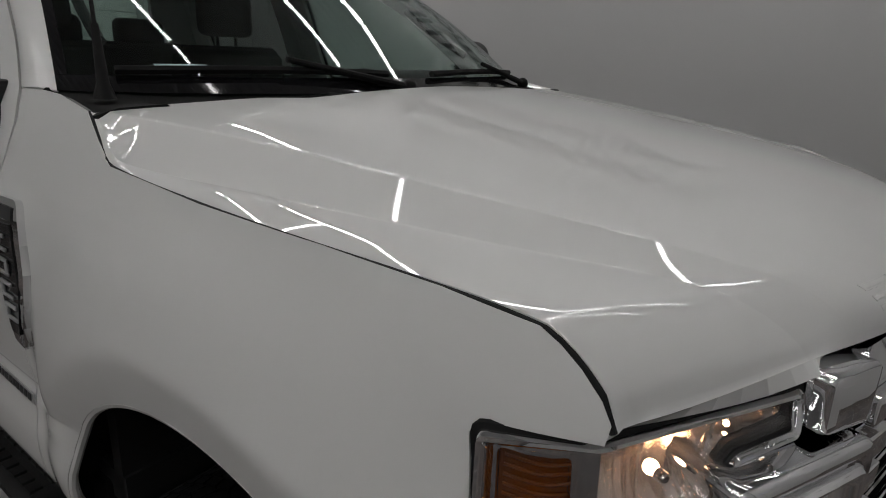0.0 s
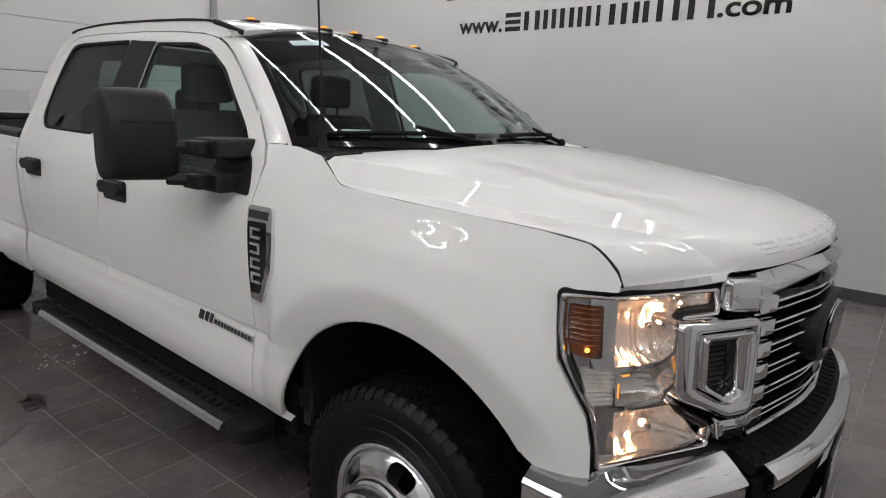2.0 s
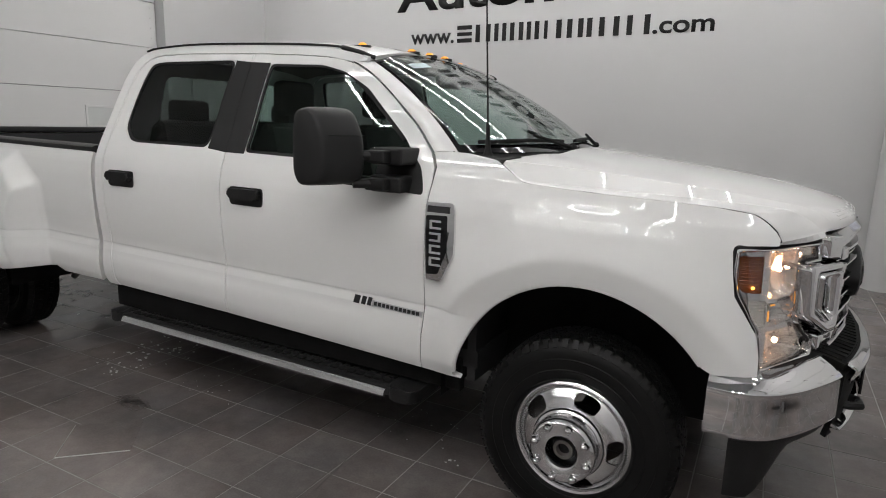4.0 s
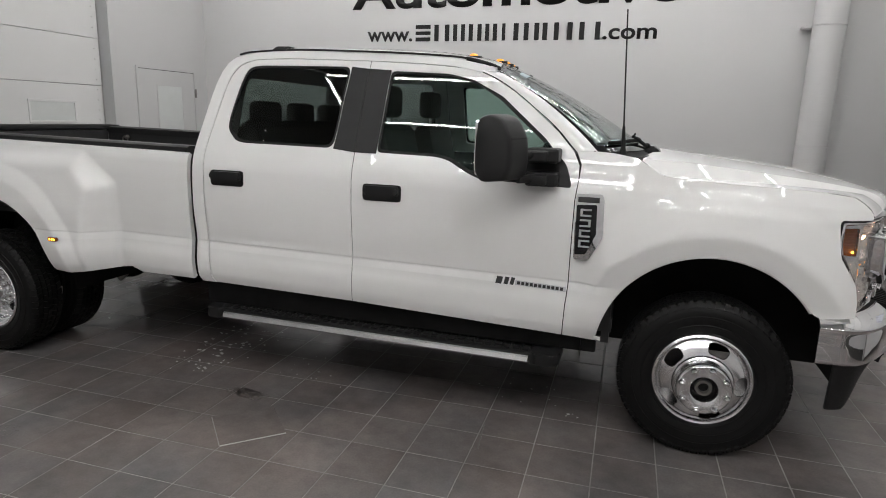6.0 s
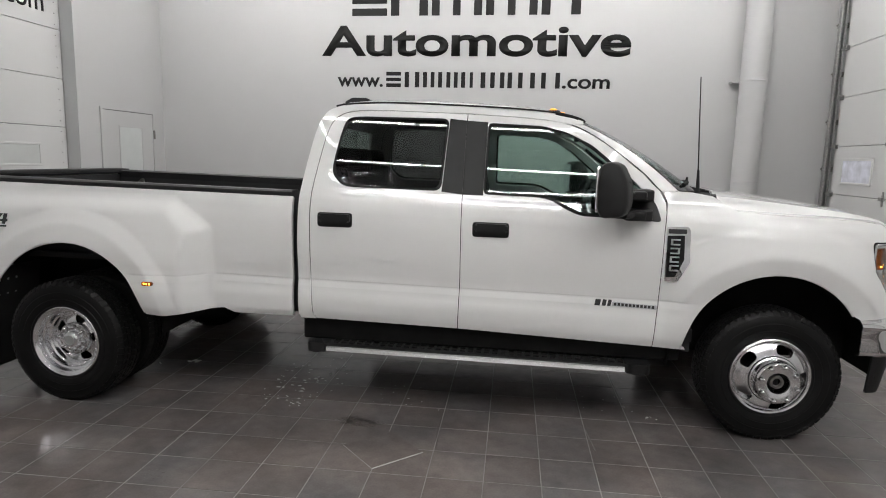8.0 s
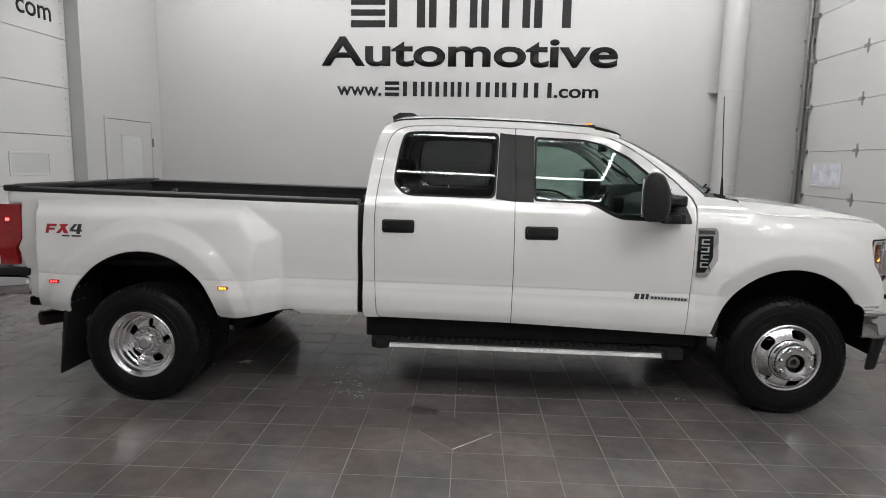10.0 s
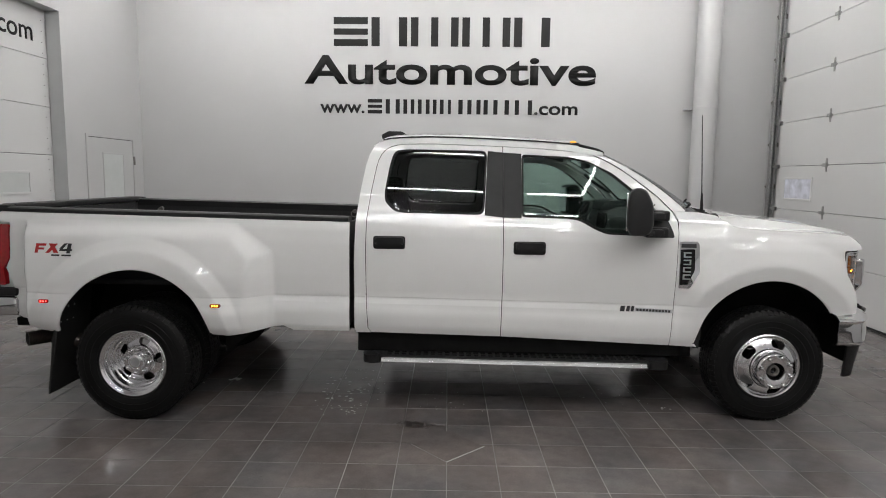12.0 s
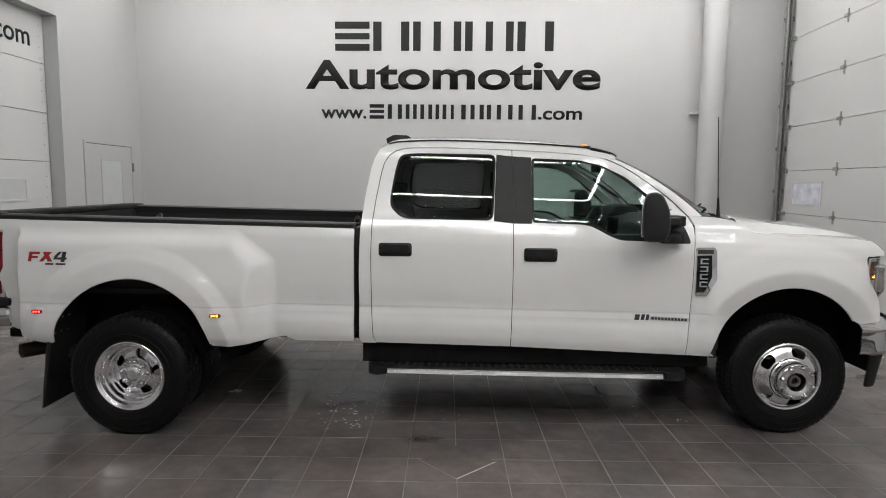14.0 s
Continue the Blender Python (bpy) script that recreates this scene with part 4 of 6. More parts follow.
        part("light_emitter", bm, lit, ml)

    # tail lamp
    def tailF(x, z):
        return (x, side * (bed_width(max(x, -5.48), z) + 0.004), z)
    tl = part("tail_lamp", sheet("tail_lamp", rounded([(-5.425, 1.335), (-5.60, 1.335), (-5.615, 0.89), (-5.480, 0.893), (-5.485, 1.015), (-5.438, 1.085), (-5.430, 1.20)], 0.012, 3), tailF, step=0.05, thick=0.06, out=out), RED, TRUCK, "red tail lamp, lit")
    part("light_emitter", sheet("light_emitter", rect(-5.54, -5.515, 1.215, 1.235), lambda p, q: (p, side * (bed_width(-5.48, q) + 0.006), q), step=0.1, thick=0.002, out=out), REDLIT, tl)
    # mud flap with rivets, behind the wheel
    mf = part("mud_flap", prism(bmesh.new(), [(side * 0.72, 0.13), (side * 1.13, 0.13), (side * 1.16, 0.55), (side * 1.16, 0.95), (side * 0.80, 0.98)], lambda u, v, d: Vector((-5.065 + 0.22 * max(0, v - 0.5) - 0.16 * max(0, 0.5 - v) + d, u, v)), -0.006, 0.006), MUDFLAP, TRUCK, "black rubber mud flap with rivets")
    for v, us in ((0.66, (1.12, 1.05, 0.98)), (0.76, (1.13, 1.06, 0.99)), (0.86, (1.12, 1.04)), (0.92, (1.0,))):
        for u in us:
            p = Vector((-5.065 + 0.22 * (v - 0.5), side * u, v))
            part("rivet", tube(bmesh.new(), [p, p + Vector((0.014, 0, 0))], 0.009, 8), SILVER, mf)
    # inner wheel wells
    for cx, cz, r, w0, w1 in ((0.0, 0.46, 0.60, 0.60, 0.985), (-4.47, 0.50, 0.62, 0.55, 1.10)):
        bm = bmesh.new()
        ring = arch(cx, cz, r, r, 184, -4, 20)
        lo = [bm.verts.new((p[0], side * w0, p[1])) for p in ring]
        hi = [bm.verts.new((p[0], side * w1, p[1])) for p in ring]
        for i in range(len(ring) - 1):
            bm.faces.new((lo[i], lo[i + 1], hi[i + 1], hi[i]))
        bm.faces.new(lo)
        part("wheel_well", bm, VOID, TRUCK, "dark wheel well liner", True)
        # rolled lip of the arch
    for width, cx, cz, rx, rz, a0, a1 in ((fender_width, 0.0, 0.46, 0.541, 0.568, 170, 36), (bed_width, -4.47, 0.50, 0.553, 0.553, 169, 12)):
        bm = bmesh.new()
        tube(bm, [(p[0], side * (width(p[0], p[1]) - 0.010), p[1]) for p in arch(cx, cz, rx, rz, a0, a1, 30)], 0.010, 8)
        part("arch_lip", bm, PAINT, TRUCK, "", True)


# hood
shut_z = curve([(-0.42, 1.472), (-0.398, 1.466), (-0.34, 1.432), (-0.285, 1.396), (-0.262, 1.389), (0.0, 1.371), (0.25, 1.361), (0.43, 1.351), (0.55, 1.336), (0.575, 1.323), (0.60, 1.305), (0.625, 1.280), (0.638, 1.250)])

def hood_edge(x):
    x = min(0.638, max(-0.42, x))
    return fender_width(x, shut_z(x)) - 0.006


centre_z = curve([(-0.45, 1.518), (-0.25, 1.496), (0.0, 1.467), (0.2, 1.443), (0.4, 1.418), (0.55, 1.395), (0.7, 1.366), (0.8, 1.341), (0.9, 1.314), (0.96, 1.297)])
crest_y = curve([(-0.45, 0.94), (-0.40, 0.925), (-0.25, 0.875), (-0.1, 0.832), (0.1, 0.780), (0.3, 0.733), (0.45, 0.690), (0.6, 0.635), (0.75, 0.580), (0.95, 0.53)])
crest_drop = curve([(-0.45, 0.047), (-0.35, 0.042), (-0.1, 0.034), (0.2, 0.030), (0.6, 0.028), (0.95, 0.024)])
fold_z = curve([(-0.45, 1.472), (-0.40, 1.464), (-0.33, 1.428), (-0.265, 1.393), (0.0, 1.379), (0.3, 1.366), (0.55, 1.345), (0.7, 1.322), (0.8, 1.305), (0.95, 1.285)])
fold_y = curve([(-0.45, 0.945), (-0.40, 0.935), (-0.275, 0.945), (0.0, 0.893), (0.2, 0.853), (0.4, 0.800), (0.6, 0.716), (0.75, 0.650), (0.95, 0.60)])


def hood_lines(x):
    """Half-widths of the crease, the fold and the edge of the hood."""
    ye = hood_edge(min(x, 0.60))
    ry = min(crest_y(x), ye - 0.030)
    return ry, min(max(fold_y(x), ry + 0.014), ye - 0.008), ye


def hood_z(x, y):
    """Height of the hood before its nose rolls over: a flat domed middle, two creases, gentle shoulders."""
    y = abs(y)
    ry, fy, ye = hood_lines(x)
    zc = centre_z(x)
    rz, fz, ze = zc - crest_drop(x), fold_z(x), (shut_z(x) if x < 0.55 else 1.336 - (x - 0.55) * 0.10)
    if y <= ry:
        return zc - (zc - rz) * (y / ry) ** 2
    if y <= fy:
        return rz + (fz - rz) * (y - ry) / (fy - ry)
    t = (y - fy) / max(0.008, ye - fy)
    return fz + (ze - fz) * (0.55 * t + 0.45 * t * t)


front_x = curve([(0.0, 0.915), (0.25, 0.896), (0.45, 0.848), (0.60, 0.785), (0.75, 0.722), (0.88, 0.664), (0.925, 0.640)])
rear_x = curve([(0.0, -0.300), (0.30, -0.285), (0.50, -0.275), (0.60, -0.320), (0.75, -0.350), (0.90, -0.390), (0.96, -0.400)])
lip_z = curve([(0.0, 1.270), (0.25, 1.268), (0.45, 1.261), (0.65, 1.251), (0.8, 1.245), (0.93, 1.243)])
CREST_AT, FOLD_AT = 0.64, 0.84


def hoodF(u, v, plain=False):
    s = 2 * v - 1
    u = min(1.0, max(0.0, u))
    a = min(1.0, abs(s))
    y = a * 0.953
    for _ in range(6):
        x = rear_x(y) + (front_x(min(y, 0.925)) - rear_x(y)) * u
        ry, fy, ye = hood_lines(x)
        if x > 0.60:
            ye = hood_edge(min(x, 0.638))
        if a < CREST_AT:
            y = ry * a / CREST_AT
        elif a < FOLD_AT:
            y = ry + (fy - ry) * (a - CREST_AT) / (FOLD_AT - CREST_AT)
        else:
            y = fy + (ye - fy) * (a - FOLD_AT) / (1 - FOLD_AT)
    z = hood_z(x, y)
    # nose roll
    d = (1 - u) * (front_x(min(y, 0.925)) - rear_x(y))
    R = 0.056 + 0.05 * (1 - min(1, y / 0.9))
    if d < R:
        n = 1 - d / R
        lip = lip_z(min(y, 0.93))
        z = lip + (z - lip) * max(0.0, 1 - n ** 3.6) ** 0.45
    if plain:
        return (x, y if s >= 0 else -y, z)
    # the front corners sink to meet the fender
    if a > 0.45 and u > 0.6:
        xe, _, ze = hoodF(u, 1.0, True)
        if xe > 0.30:
            z += (shut_z(min(xe, 0.638)) + 0.002 - ze) * smooth01((a - 0.45) / 0.55) * smooth01((xe - 0.30) / 0.25)
    return (x, y if s >= 0 else -y, z)


hu = [0, 0.01, 0.03] + [0.03 + 0.70 * i / 40 for i in range(1, 41)] + [0.73 + 0.27 * (1 - (1 - i / 22) ** 2.2) for i in range(1, 23)]
hs = [CREST_AT * i / 24 for i in range(24)] + [CREST_AT + (FOLD_AT - CREST_AT) * i / 9 for i in range(9)] + [FOLD_AT + (1 - FOLD_AT) * i / 8 for i in range(9)]
hs += [CREST_AT - 0.008, CREST_AT + 0.008, FOLD_AT - 0.008, FOLD_AT + 0.008, 0.992, 0.997]
hv = sorted({round(0.5 + sgn * q / 2, 5) for q in hs for sgn in (-1, 1)})
HOOD = part("hood", patch("hood", hoodF, 0, 0, 0.02, Vector((0.3, 0, 1)), hu, hv), PAINT, TRUCK, "white hood with raised centre")
for side in (-1, 1):
    # dark rod paints the shade in the gap beside the hood
    bm = bmesh.new()
    tube(bm, [(x, side * (hood_edge(x) + 0.002), shut_z(x) - 0.004) for x in [-0.40 + 1.036 * i / 60 for i in range(61)]], 0.0042, 6)
    part("shut_line_shade", bm, TRIM, HOOD, "dark strip drawn for the shade in the hood gap", True)
    for pts, width in (([(-0.696, 0.54), (-0.690, 0.70), (-0.682, 0.80), (-0.677, 1.25), (-0.667, 1.36), (-0.664, 1.43), (-0.60, 1.487)], cab_width),
                       ([(-1.904, 0.58), (-1.899, 0.90), (-1.901, 1.42), (-1.901, 1.93)], cab_width),
                       ([(-2.84, 0.59), (-2.861, 0.62), (-2.873, 0.85), (-2.875, 1.20), (-2.870, 1.42), (-2.850, 1.60), (-2.820, 1.78), (-2.808, 1.830), (-2.790, 1.872), (-2.762, 1.906), (-2.724, 1.930), (-2.675, 1.944), (-2.62, 1.951), (-2.40, 1.955), (-1.905, 1.943), (-1.60, 1.929), (-1.40, 1.913), (-1.25, 1.885)], cab_width)):
        # dark rod behind each seam paints the shade between panels
        bm = bmesh.new()
        pts = [(p[0] + (q[0] - p[0]) * i / 8, p[1] + (q[1] - p[1]) * i / 8) for p, q in zip(pts, pts[1:]) for i in range(8)] + pts[-1:]
        tube(bm, [(x, side * (width(x, z) - 0.015), z) for x, z in pts], 0.010, 6)
        part("door_gap_shade", bm, VOID, TRUCK, "dark strip drawn for the shade between the panels", True)


def hood_share(y):
    """The share across the hood at half-width y, near its nose."""
    return 0.5 + 0.5 * CREST_AT * y / crest_y(0.88)


def nose_share(y, z):
    """How far along the hood its front face comes down to height z, at half-width y."""
    v = hood_share(y)
    lo, hi = 0.86, 0.9995
    for _ in range(30):
        m = (lo + hi) / 2
        lo, hi = (m, hi) if hoodF(m, v)[2] > z else (lo, m)
    return lo


for i in range(9):
    yc = -0.44 + i * 0.11
    for za, zb in ((1.292, 1.298), (1.303, 1.309), (1.314, 1.320)):
        ua, ub = nose_share(yc, za), nose_share(yc, zb)

        def strokeF(u, v):
            edge = max(0.0, min(u, 1 - u, 0.12)) / 0.12 * max(0.0, min(v, 1 - v, 0.3)) / 0.3
            q = ua + (ub - ua) * v, hood_share(yc + (u - 0.5) * 0.076)
            n = normal_of(hoodF, *q, 0.003)
            return Vector(hoodF(*q)) + (n if n.x > 0 else -n) * (0.0006 + 0.0016 * smooth01(edge))
        part("embossed_bar", patch("embossed_bar", strokeF, 10, 5, 0.003, Vector((1, 0, 0.3))), PAINT, HOOD, "embossed plain bar")

# front of the truck along its plan line
plan = [(0.40, -1.000), (0.507, -0.985), (0.575, -0.972), (0.640, -0.905), (0.705, -0.800), (0.765, -0.660), (0.825, -0.500), (0.875, -0.300), (0.905, -0.150), (0.915, 0.0)]
arc = [0.0]
for p, q in zip(plan, plan[1:]):
    arc.append(arc[-1] + math.hypot(q[0] - p[0], q[1] - p[1]))
plan_x, plan_y = curve(list(zip(arc, [p[0] for p in plan]))), curve(list(zip(arc, [p[1] for p in plan])))


def nose(s, z, proud=0.0, side=-1):
    """A place on the front of the truck: s metres along the plan line from the wheel side to the middle."""
    x, y = plan_x(s), plan_y(s)
    dx, dy = plan_x(s + 0.01) - plan_x(s - 0.01), plan_y(s + 0.01) - plan_y(s - 0.01)
    n = Vector((dy, -dx)).normalized()
    return Vector((x + n.x * proud, -side * (y + n.y * proud), z))


def nose2(s, z, proud=0.0):
    return nose(s, z, proud, -1) if s <= arc[-1] else nose(2 * arc[-1] - s, z, proud, 1)


def dense(loop, k=3):
    """The loop with k steps on each of its sides."""
    return [(p[0] + (q[0] - p[0]) * i / k, p[1] + (q[1] - p[1]) * i / k) for p, q in zip(loop, loop[1:] + loop[:1]) for i in range(k)]


def loft(place, outer, inner, prof, cap=False):
    """A moulding between two loops of like length; prof holds (share of the way inward, height proud)."""
    bm = bmesh.new()
    rings = [[bm.verts.new(place(p[0] + (q[0] - p[0]) * f, p[1] + (q[1] - p[1]) * f, h)) for p, q in zip(outer, inner)] for f, h in prof]
    n = len(outer)
    for a, b in zip(rings, rings[1:]):
        for k in range(n):
            bm.faces.new((a[k], a[(k + 1) % n], b[(k + 1) % n], b[k]))
    if cap:
        bm.faces.new(rings[-1])
    return bm


def pillow(place, loop, base, top, edge=0.008):
    """A solid block with a softly rounded rim on the face of the truck."""
    loop = dense(loop, 3)
    cs, cz = sum(p[0] for p in loop) / len(loop), sum(p[1] for p in loop) / len(loop)
    inner = [(cs, cz)] * len(loop)
    r = edge / max(0.02, min(max(p[1] for p in loop) - cz, max(p[0] for p in loop) - cs))
    return loft(place, loop, inner, [(0, base), (0, top - edge), (r * 0.3, top - edge * 0.3), (r, top)], True)


def quad(corners, u, v):
    a, b, c2, d = corners
    return tuple((a[i] * (1 - u) + b[i] * u) * (1 - v) + (d[i] * (1 - u) + c2[i] * u) * v for i in (0, 1))


for side, _ in mirror_sides:
    out = Vector((1.0, side * 0.6, 0))

    def at(s, z, proud):
        return nose(s, z, proud, side)

    def nf(proud):
        return lambda s, z: nose(s, z, proud, side)
    lamp_outline = rounded([(0.108, 1.226), (0.24, 1.230), (0.548, 1.228), (0.562, 1.165), (0.430, 1.170), (0.408, 1.138), (0.424, 0.965), (0.470, 0.912),
                            (0.590, 0.842), (0.588, 0.786), (0.226, 0.792), (0.218, 0.86), (0.202, 0.935), (0.154, 1.020), (0.122, 1.075), (0.108, 1.14)], 0.012, 3)
    hl = part("headlamp", sheet("headlamp", lamp_outline, nf(-0.125), step=0.05, thick=0.02, out=out), GLOSSBLACK, TRUCK, "headlamp with chrome bezel and clear lens, lit")
    upper = [(0.256, 1.206), (0.536, 1.209), (0.546, 1.178), (0.434, 1.180), (0.402, 1.145), (0.414, 1.046), (0.264, 1.041)]
    turn = [(0.266, 1.028), (0.412, 1.034), (0.416, 0.950), (0.278, 0.940)]
    lower = [(0.276, 0.928), (0.450, 0.924), (0.574, 0.842), (0.576, 0.804), (0.286, 0.800)]
    amber = [(0.125, 1.196), (0.224, 1.198), (0.232, 1.066), (0.142, 1.072), (0.127, 1.10)]
    prisms = [(0.165, 1.046), (0.262, 1.040), (0.272, 0.944), (0.212, 0.944)]
    holes = [rounded(h, 0.010, 3) for h in (upper, turn, lower, amber, prisms)]
    part("chrome_mask", sheet("chrome_mask", lamp_outline, nf(-0.022), holes, 0.04, 0.006, out), CHROME, hl, "chrome mask round the reflectors")
    cs, cz = sum(p[0] for p in lamp_outline) / len(lamp_outline), sum(p[1] for p in lamp_outline) / len(lamp_outline)
    rim = [(p[0] + (0.015 if p[0] < 0.25 else -0.012), p[1] + (0.013 if p[1] < 0.95 else -0.015)) for p in lamp_outline]
    part("bezel", loft(at, lamp_outline, rim, [(0.0, -0.05), (0.0, -0.003), (0.25, 0.006), (0.55, 0.007), (0.8, 0.003), (1.0, -0.005), (1.0, -0.026)]), CHROME, hl, "chrome surround", True)
    part("lens", sheet("lens", rim, nf(-0.003), step=0.05, thick=0.003, out=out), LENS, hl, "clear lens").visible_shadow = False
    # amber side lamp with its cross ribs
    part("amber_reflector", sheet("amber_reflector", holes[3], nf(-0.030), step=0.04, thick=0.02, out=out), AMBER, hl, "ribbed amber side lamp, lit")
    for i in range(8):
        z = 1.098 + i * 0.0125
        bm = bmesh.new()
        tube(bm, [nose(0.132 + 0.094 * k / 4, z, -0.027, side) for k in range(5)], 0.0022, 6)
        part("amber_rib", bm, AMBER, hl, "", True)
    bm = bmesh.new()
    for k in range(16):
        tube(bm, [nose(0.148 + k * 0.005, 1.070, -0.024, side), nose(0.148 + k * 0.005, 1.086, -0.024, side)], 0.0018, 5)
    part("fine_ribs", bm, AMBER, hl, "", True)
    bm = bmesh.new()
    bmesh.ops.create_icosphere(bm, subdivisions=2, radius=0.0055, matrix=Matrix.Translation(nose(0.185, 1.088, -0.021, side)))
    part("light_emitter", bm, AMBERLIT, hl, "", True)
    # ribbed clear block under the amber lamp
    def prismF(u, v):
        s, z = quad([(0.160, 1.048), (0.264, 1.042), (0.274, 0.942), (0.208, 0.942)], u, v)
        return nose(s, z, -0.030 + 0.006 * abs(math.sin(9 * math.pi * v)), side)
    part("side_prism", patch("side_prism", prismF, 6, 72, 0.004, out), REFLECTOR, hl, "ribbed clear prism")
    # three fluted reflector bowls: upper beam, turn unit, lower beam
    for nm, q4, depth, bulb in (("upper_bowl", [(0.250, 1.214), (0.420, 1.212), (0.424, 1.036), (0.256, 1.034)], 0.072, (0.62, 0.42)),
                                ("upper_wing_bowl", [(0.412, 1.216), (0.550, 1.216), (0.554, 1.168), (0.404, 1.120)], 0.030, (0.30, 0.35)),
                                ("turn_bowl", [(0.260, 1.033), (0.420, 1.036), (0.424, 0.944), (0.270, 0.934)], 0.045, None),
                                ("lower_bowl", [(0.270, 0.934), (0.456, 0.930), (0.588, 0.796), (0.280, 0.792)], 0.070, (0.50, 0.45))):
        def bowl(u, v):
            s, z = quad(q4, u, v)
            q = max(0.0, 1 - (2 * u - 1) ** 4) * max(0.0, 1 - (2 * v - 1) ** 4)
            if nm == "lower_bowl":
                flute = 0.0050 * math.sin(62 * u) if v < 0.42 else 0.0024 * math.sin(34 * u + 16 * v)
            elif nm == "turn_bowl":
                flute = 0.0012 * math.sin(7 * u + 4 * v) + 0.0016 * max(0.0, math.sin(30 * v)) * smooth01((u - 0.55) / 0.3)
            else:
                flute = 0.0062 * abs(math.sin(7.5 * u + 1.4 * v)) + 0.0026 * math.sin(8 * v + 3 * u) + 0.0005 * math.sin(60 * u)
            return nose(s, z, -0.024 - depth * q * (0.75 + 0.25 * math.sin(2.2 * u + 1.1 * v)) + flute * min(1.0, 3 * q), side)
        part(nm, patch(nm, bowl, 90, 40, 0.003, out), REFLECTOR, hl, "fluted bright reflector")
        if bulb:
            # the small bulb in the upper wing is added to brighten that bowl
            s, z = quad(q4, *bulb)
            bm = bmesh.new()
            bmesh.ops.create_icosphere(bm, subdivisions=2, radius=0.010 if depth > 0.05 else 0.004, matrix=Matrix.Translation(nose(s, z, -0.052 if depth > 0.05 else -0.030, side)))
            part("bulb", bm, BULB, hl, "lit halogen bulb; the small one in the wing is added", True)
            if depth < 0.05:
                continue
            # added shield that blocks the bulb from in front
            bm = bmesh.new()
            tube(bm, [nose(s, z, -0.040, side), nose(s, z, -0.030, side), nose(s, z, -0.027, side)], [0.008, 0.0075, 0.005], 14)
            part("bulb_shield", bm, CHROME, hl, "chrome shield added to hide the bulb", True)
    bm = bmesh.new()
    tube(bm, [nose(0.284, 0.998, -0.026, side), nose(0.286, 0.962, -0.026, side)], 0.0028, 8)
    tube(bm, [nose(0.292, 1.018, -0.026, side), nose(0.312, 1.019, -0.026, side)], 0.0028, 8)
    part("turn_bulb", bm, AMBERGLOW, hl, "glowing amber turn bulb", True)
    # black rod paints the shade in the gap round the lamp
    bm = bmesh.new()
    tube(bm, [nose(p[0], p[1], -0.012, side) for p in lamp_outline], 0.0115, 6, True)
    part("lamp_gap_shade", bm, TRIM, TRUCK, "dark strip drawn for the shaded gap round the headlamp", True)
    # chrome C-shaped bracket: broad frame, raised rim, ribbed black insert
    c_out = dense(rounded([(0.386, 1.163), (0.672, 1.146), (0.688, 0.874), (0.592, 0.882), (0.404, 0.970)], 0.024, 5), 2)
    c_mid = dense(rounded([(0.452, 1.128), (0.648, 1.118), (0.650, 0.930), (0.572, 0.932), (0.464, 0.993)], 0.018, 5), 2)
    c_in = dense(rounded([(0.474, 1.108), (0.600, 1.100), (0.614, 0.958), (0.568, 0.956), (0.484, 1.004)], 0.012, 5), 2)
    cb = part("grille_bracket", loft(at, c_out, c_mid, [(0, -0.06), (0, 0.030), (0.06, 0.042), (0.16, 0.047), (0.45, 0.050), (0.75, 0.047), (0.9, 0.040), (1.0, 0.028)]), CHROME, TRUCK, "chrome C-shaped grille bracket", True)
    part("raised_rim", loft(at, c_mid, c_in, [(0, 0.026), (0.05, 0.050), (0.25, 0.058), (0.6, 0.056), (0.85, 0.046), (1.0, 0.030), (1.0, -0.01)]), CHROME, cb, "polished inner rim", True)
    part("insert", sheet("insert", c_in, nf(0.0), step=0.06, thick=0.01, out=out), GLOSSBLACK, cb, "black insert")
    for i in range(11):
        bm = bmesh.new()
        z = 0.968 + i * 0.0135
        tube(bm, [nose(0.486 + (0.600 - 0.486) * k / 3, z, 0.002, side) for k in range(4)], 0.0042, 6)
        part("insert_rib", bm, BLACK, cb, "", True)
    part("upper_block", pillow(at, rounded([(0.556, 1.246), (0.682, 1.242), (0.686, 1.152), (0.562, 1.166)], 0.010, 3), -0.05, 0.032, 0.012), CHROME, cb, "", True)
    part("lower_foot", pillow(at, rounded([(0.596, 0.868), (0.712, 0.856), (0.722, 0.792), (0.598, 0.806)], 0.008, 3), -0.05, 0.022, 0.010), CHROME, cb, "", True)

# grille: dark shell, chrome top bar, slim bright lines with chrome stub ends
S0, S1 = 0.690, 2 * arc[-1] - 0.690
GR = part("grille", sheet("grille", [(S0 - 0.02 + (S1 - S0 + 0.04) * i / 12, 1.21) for i in range(13)] + [(S1 + 0.02 - (S1 - S0 + 0.04) * i / 12, 0.775) for i in range(13)],
                          lambda s, z: nose2(s, z, -0.05), step=0.06, thick=0.02, out=Vector((1, 0, 0))), GLOSSBLACK, TRUCK, "black grille with slim bright bars")


def topbar(u, v):
    s = 0.676 + (2 * arc[-1] - 1.352) * u
    m = min(s, 2 * arc[-1] - s)
    lo = 1.160 + 0.11 * min(0.45, max(0.0, m - 0.70))
    hi = lip_z(abs(nose2(s, 1.2).y)) - 0.005
    w = math.sin(math.pi * min(1.0, v * 1.6) / 2)
    return nose2(s, lo + (hi - lo) * v, -0.01 + 0.046 * w - 0.045 * max(0.0, v - 0.35))


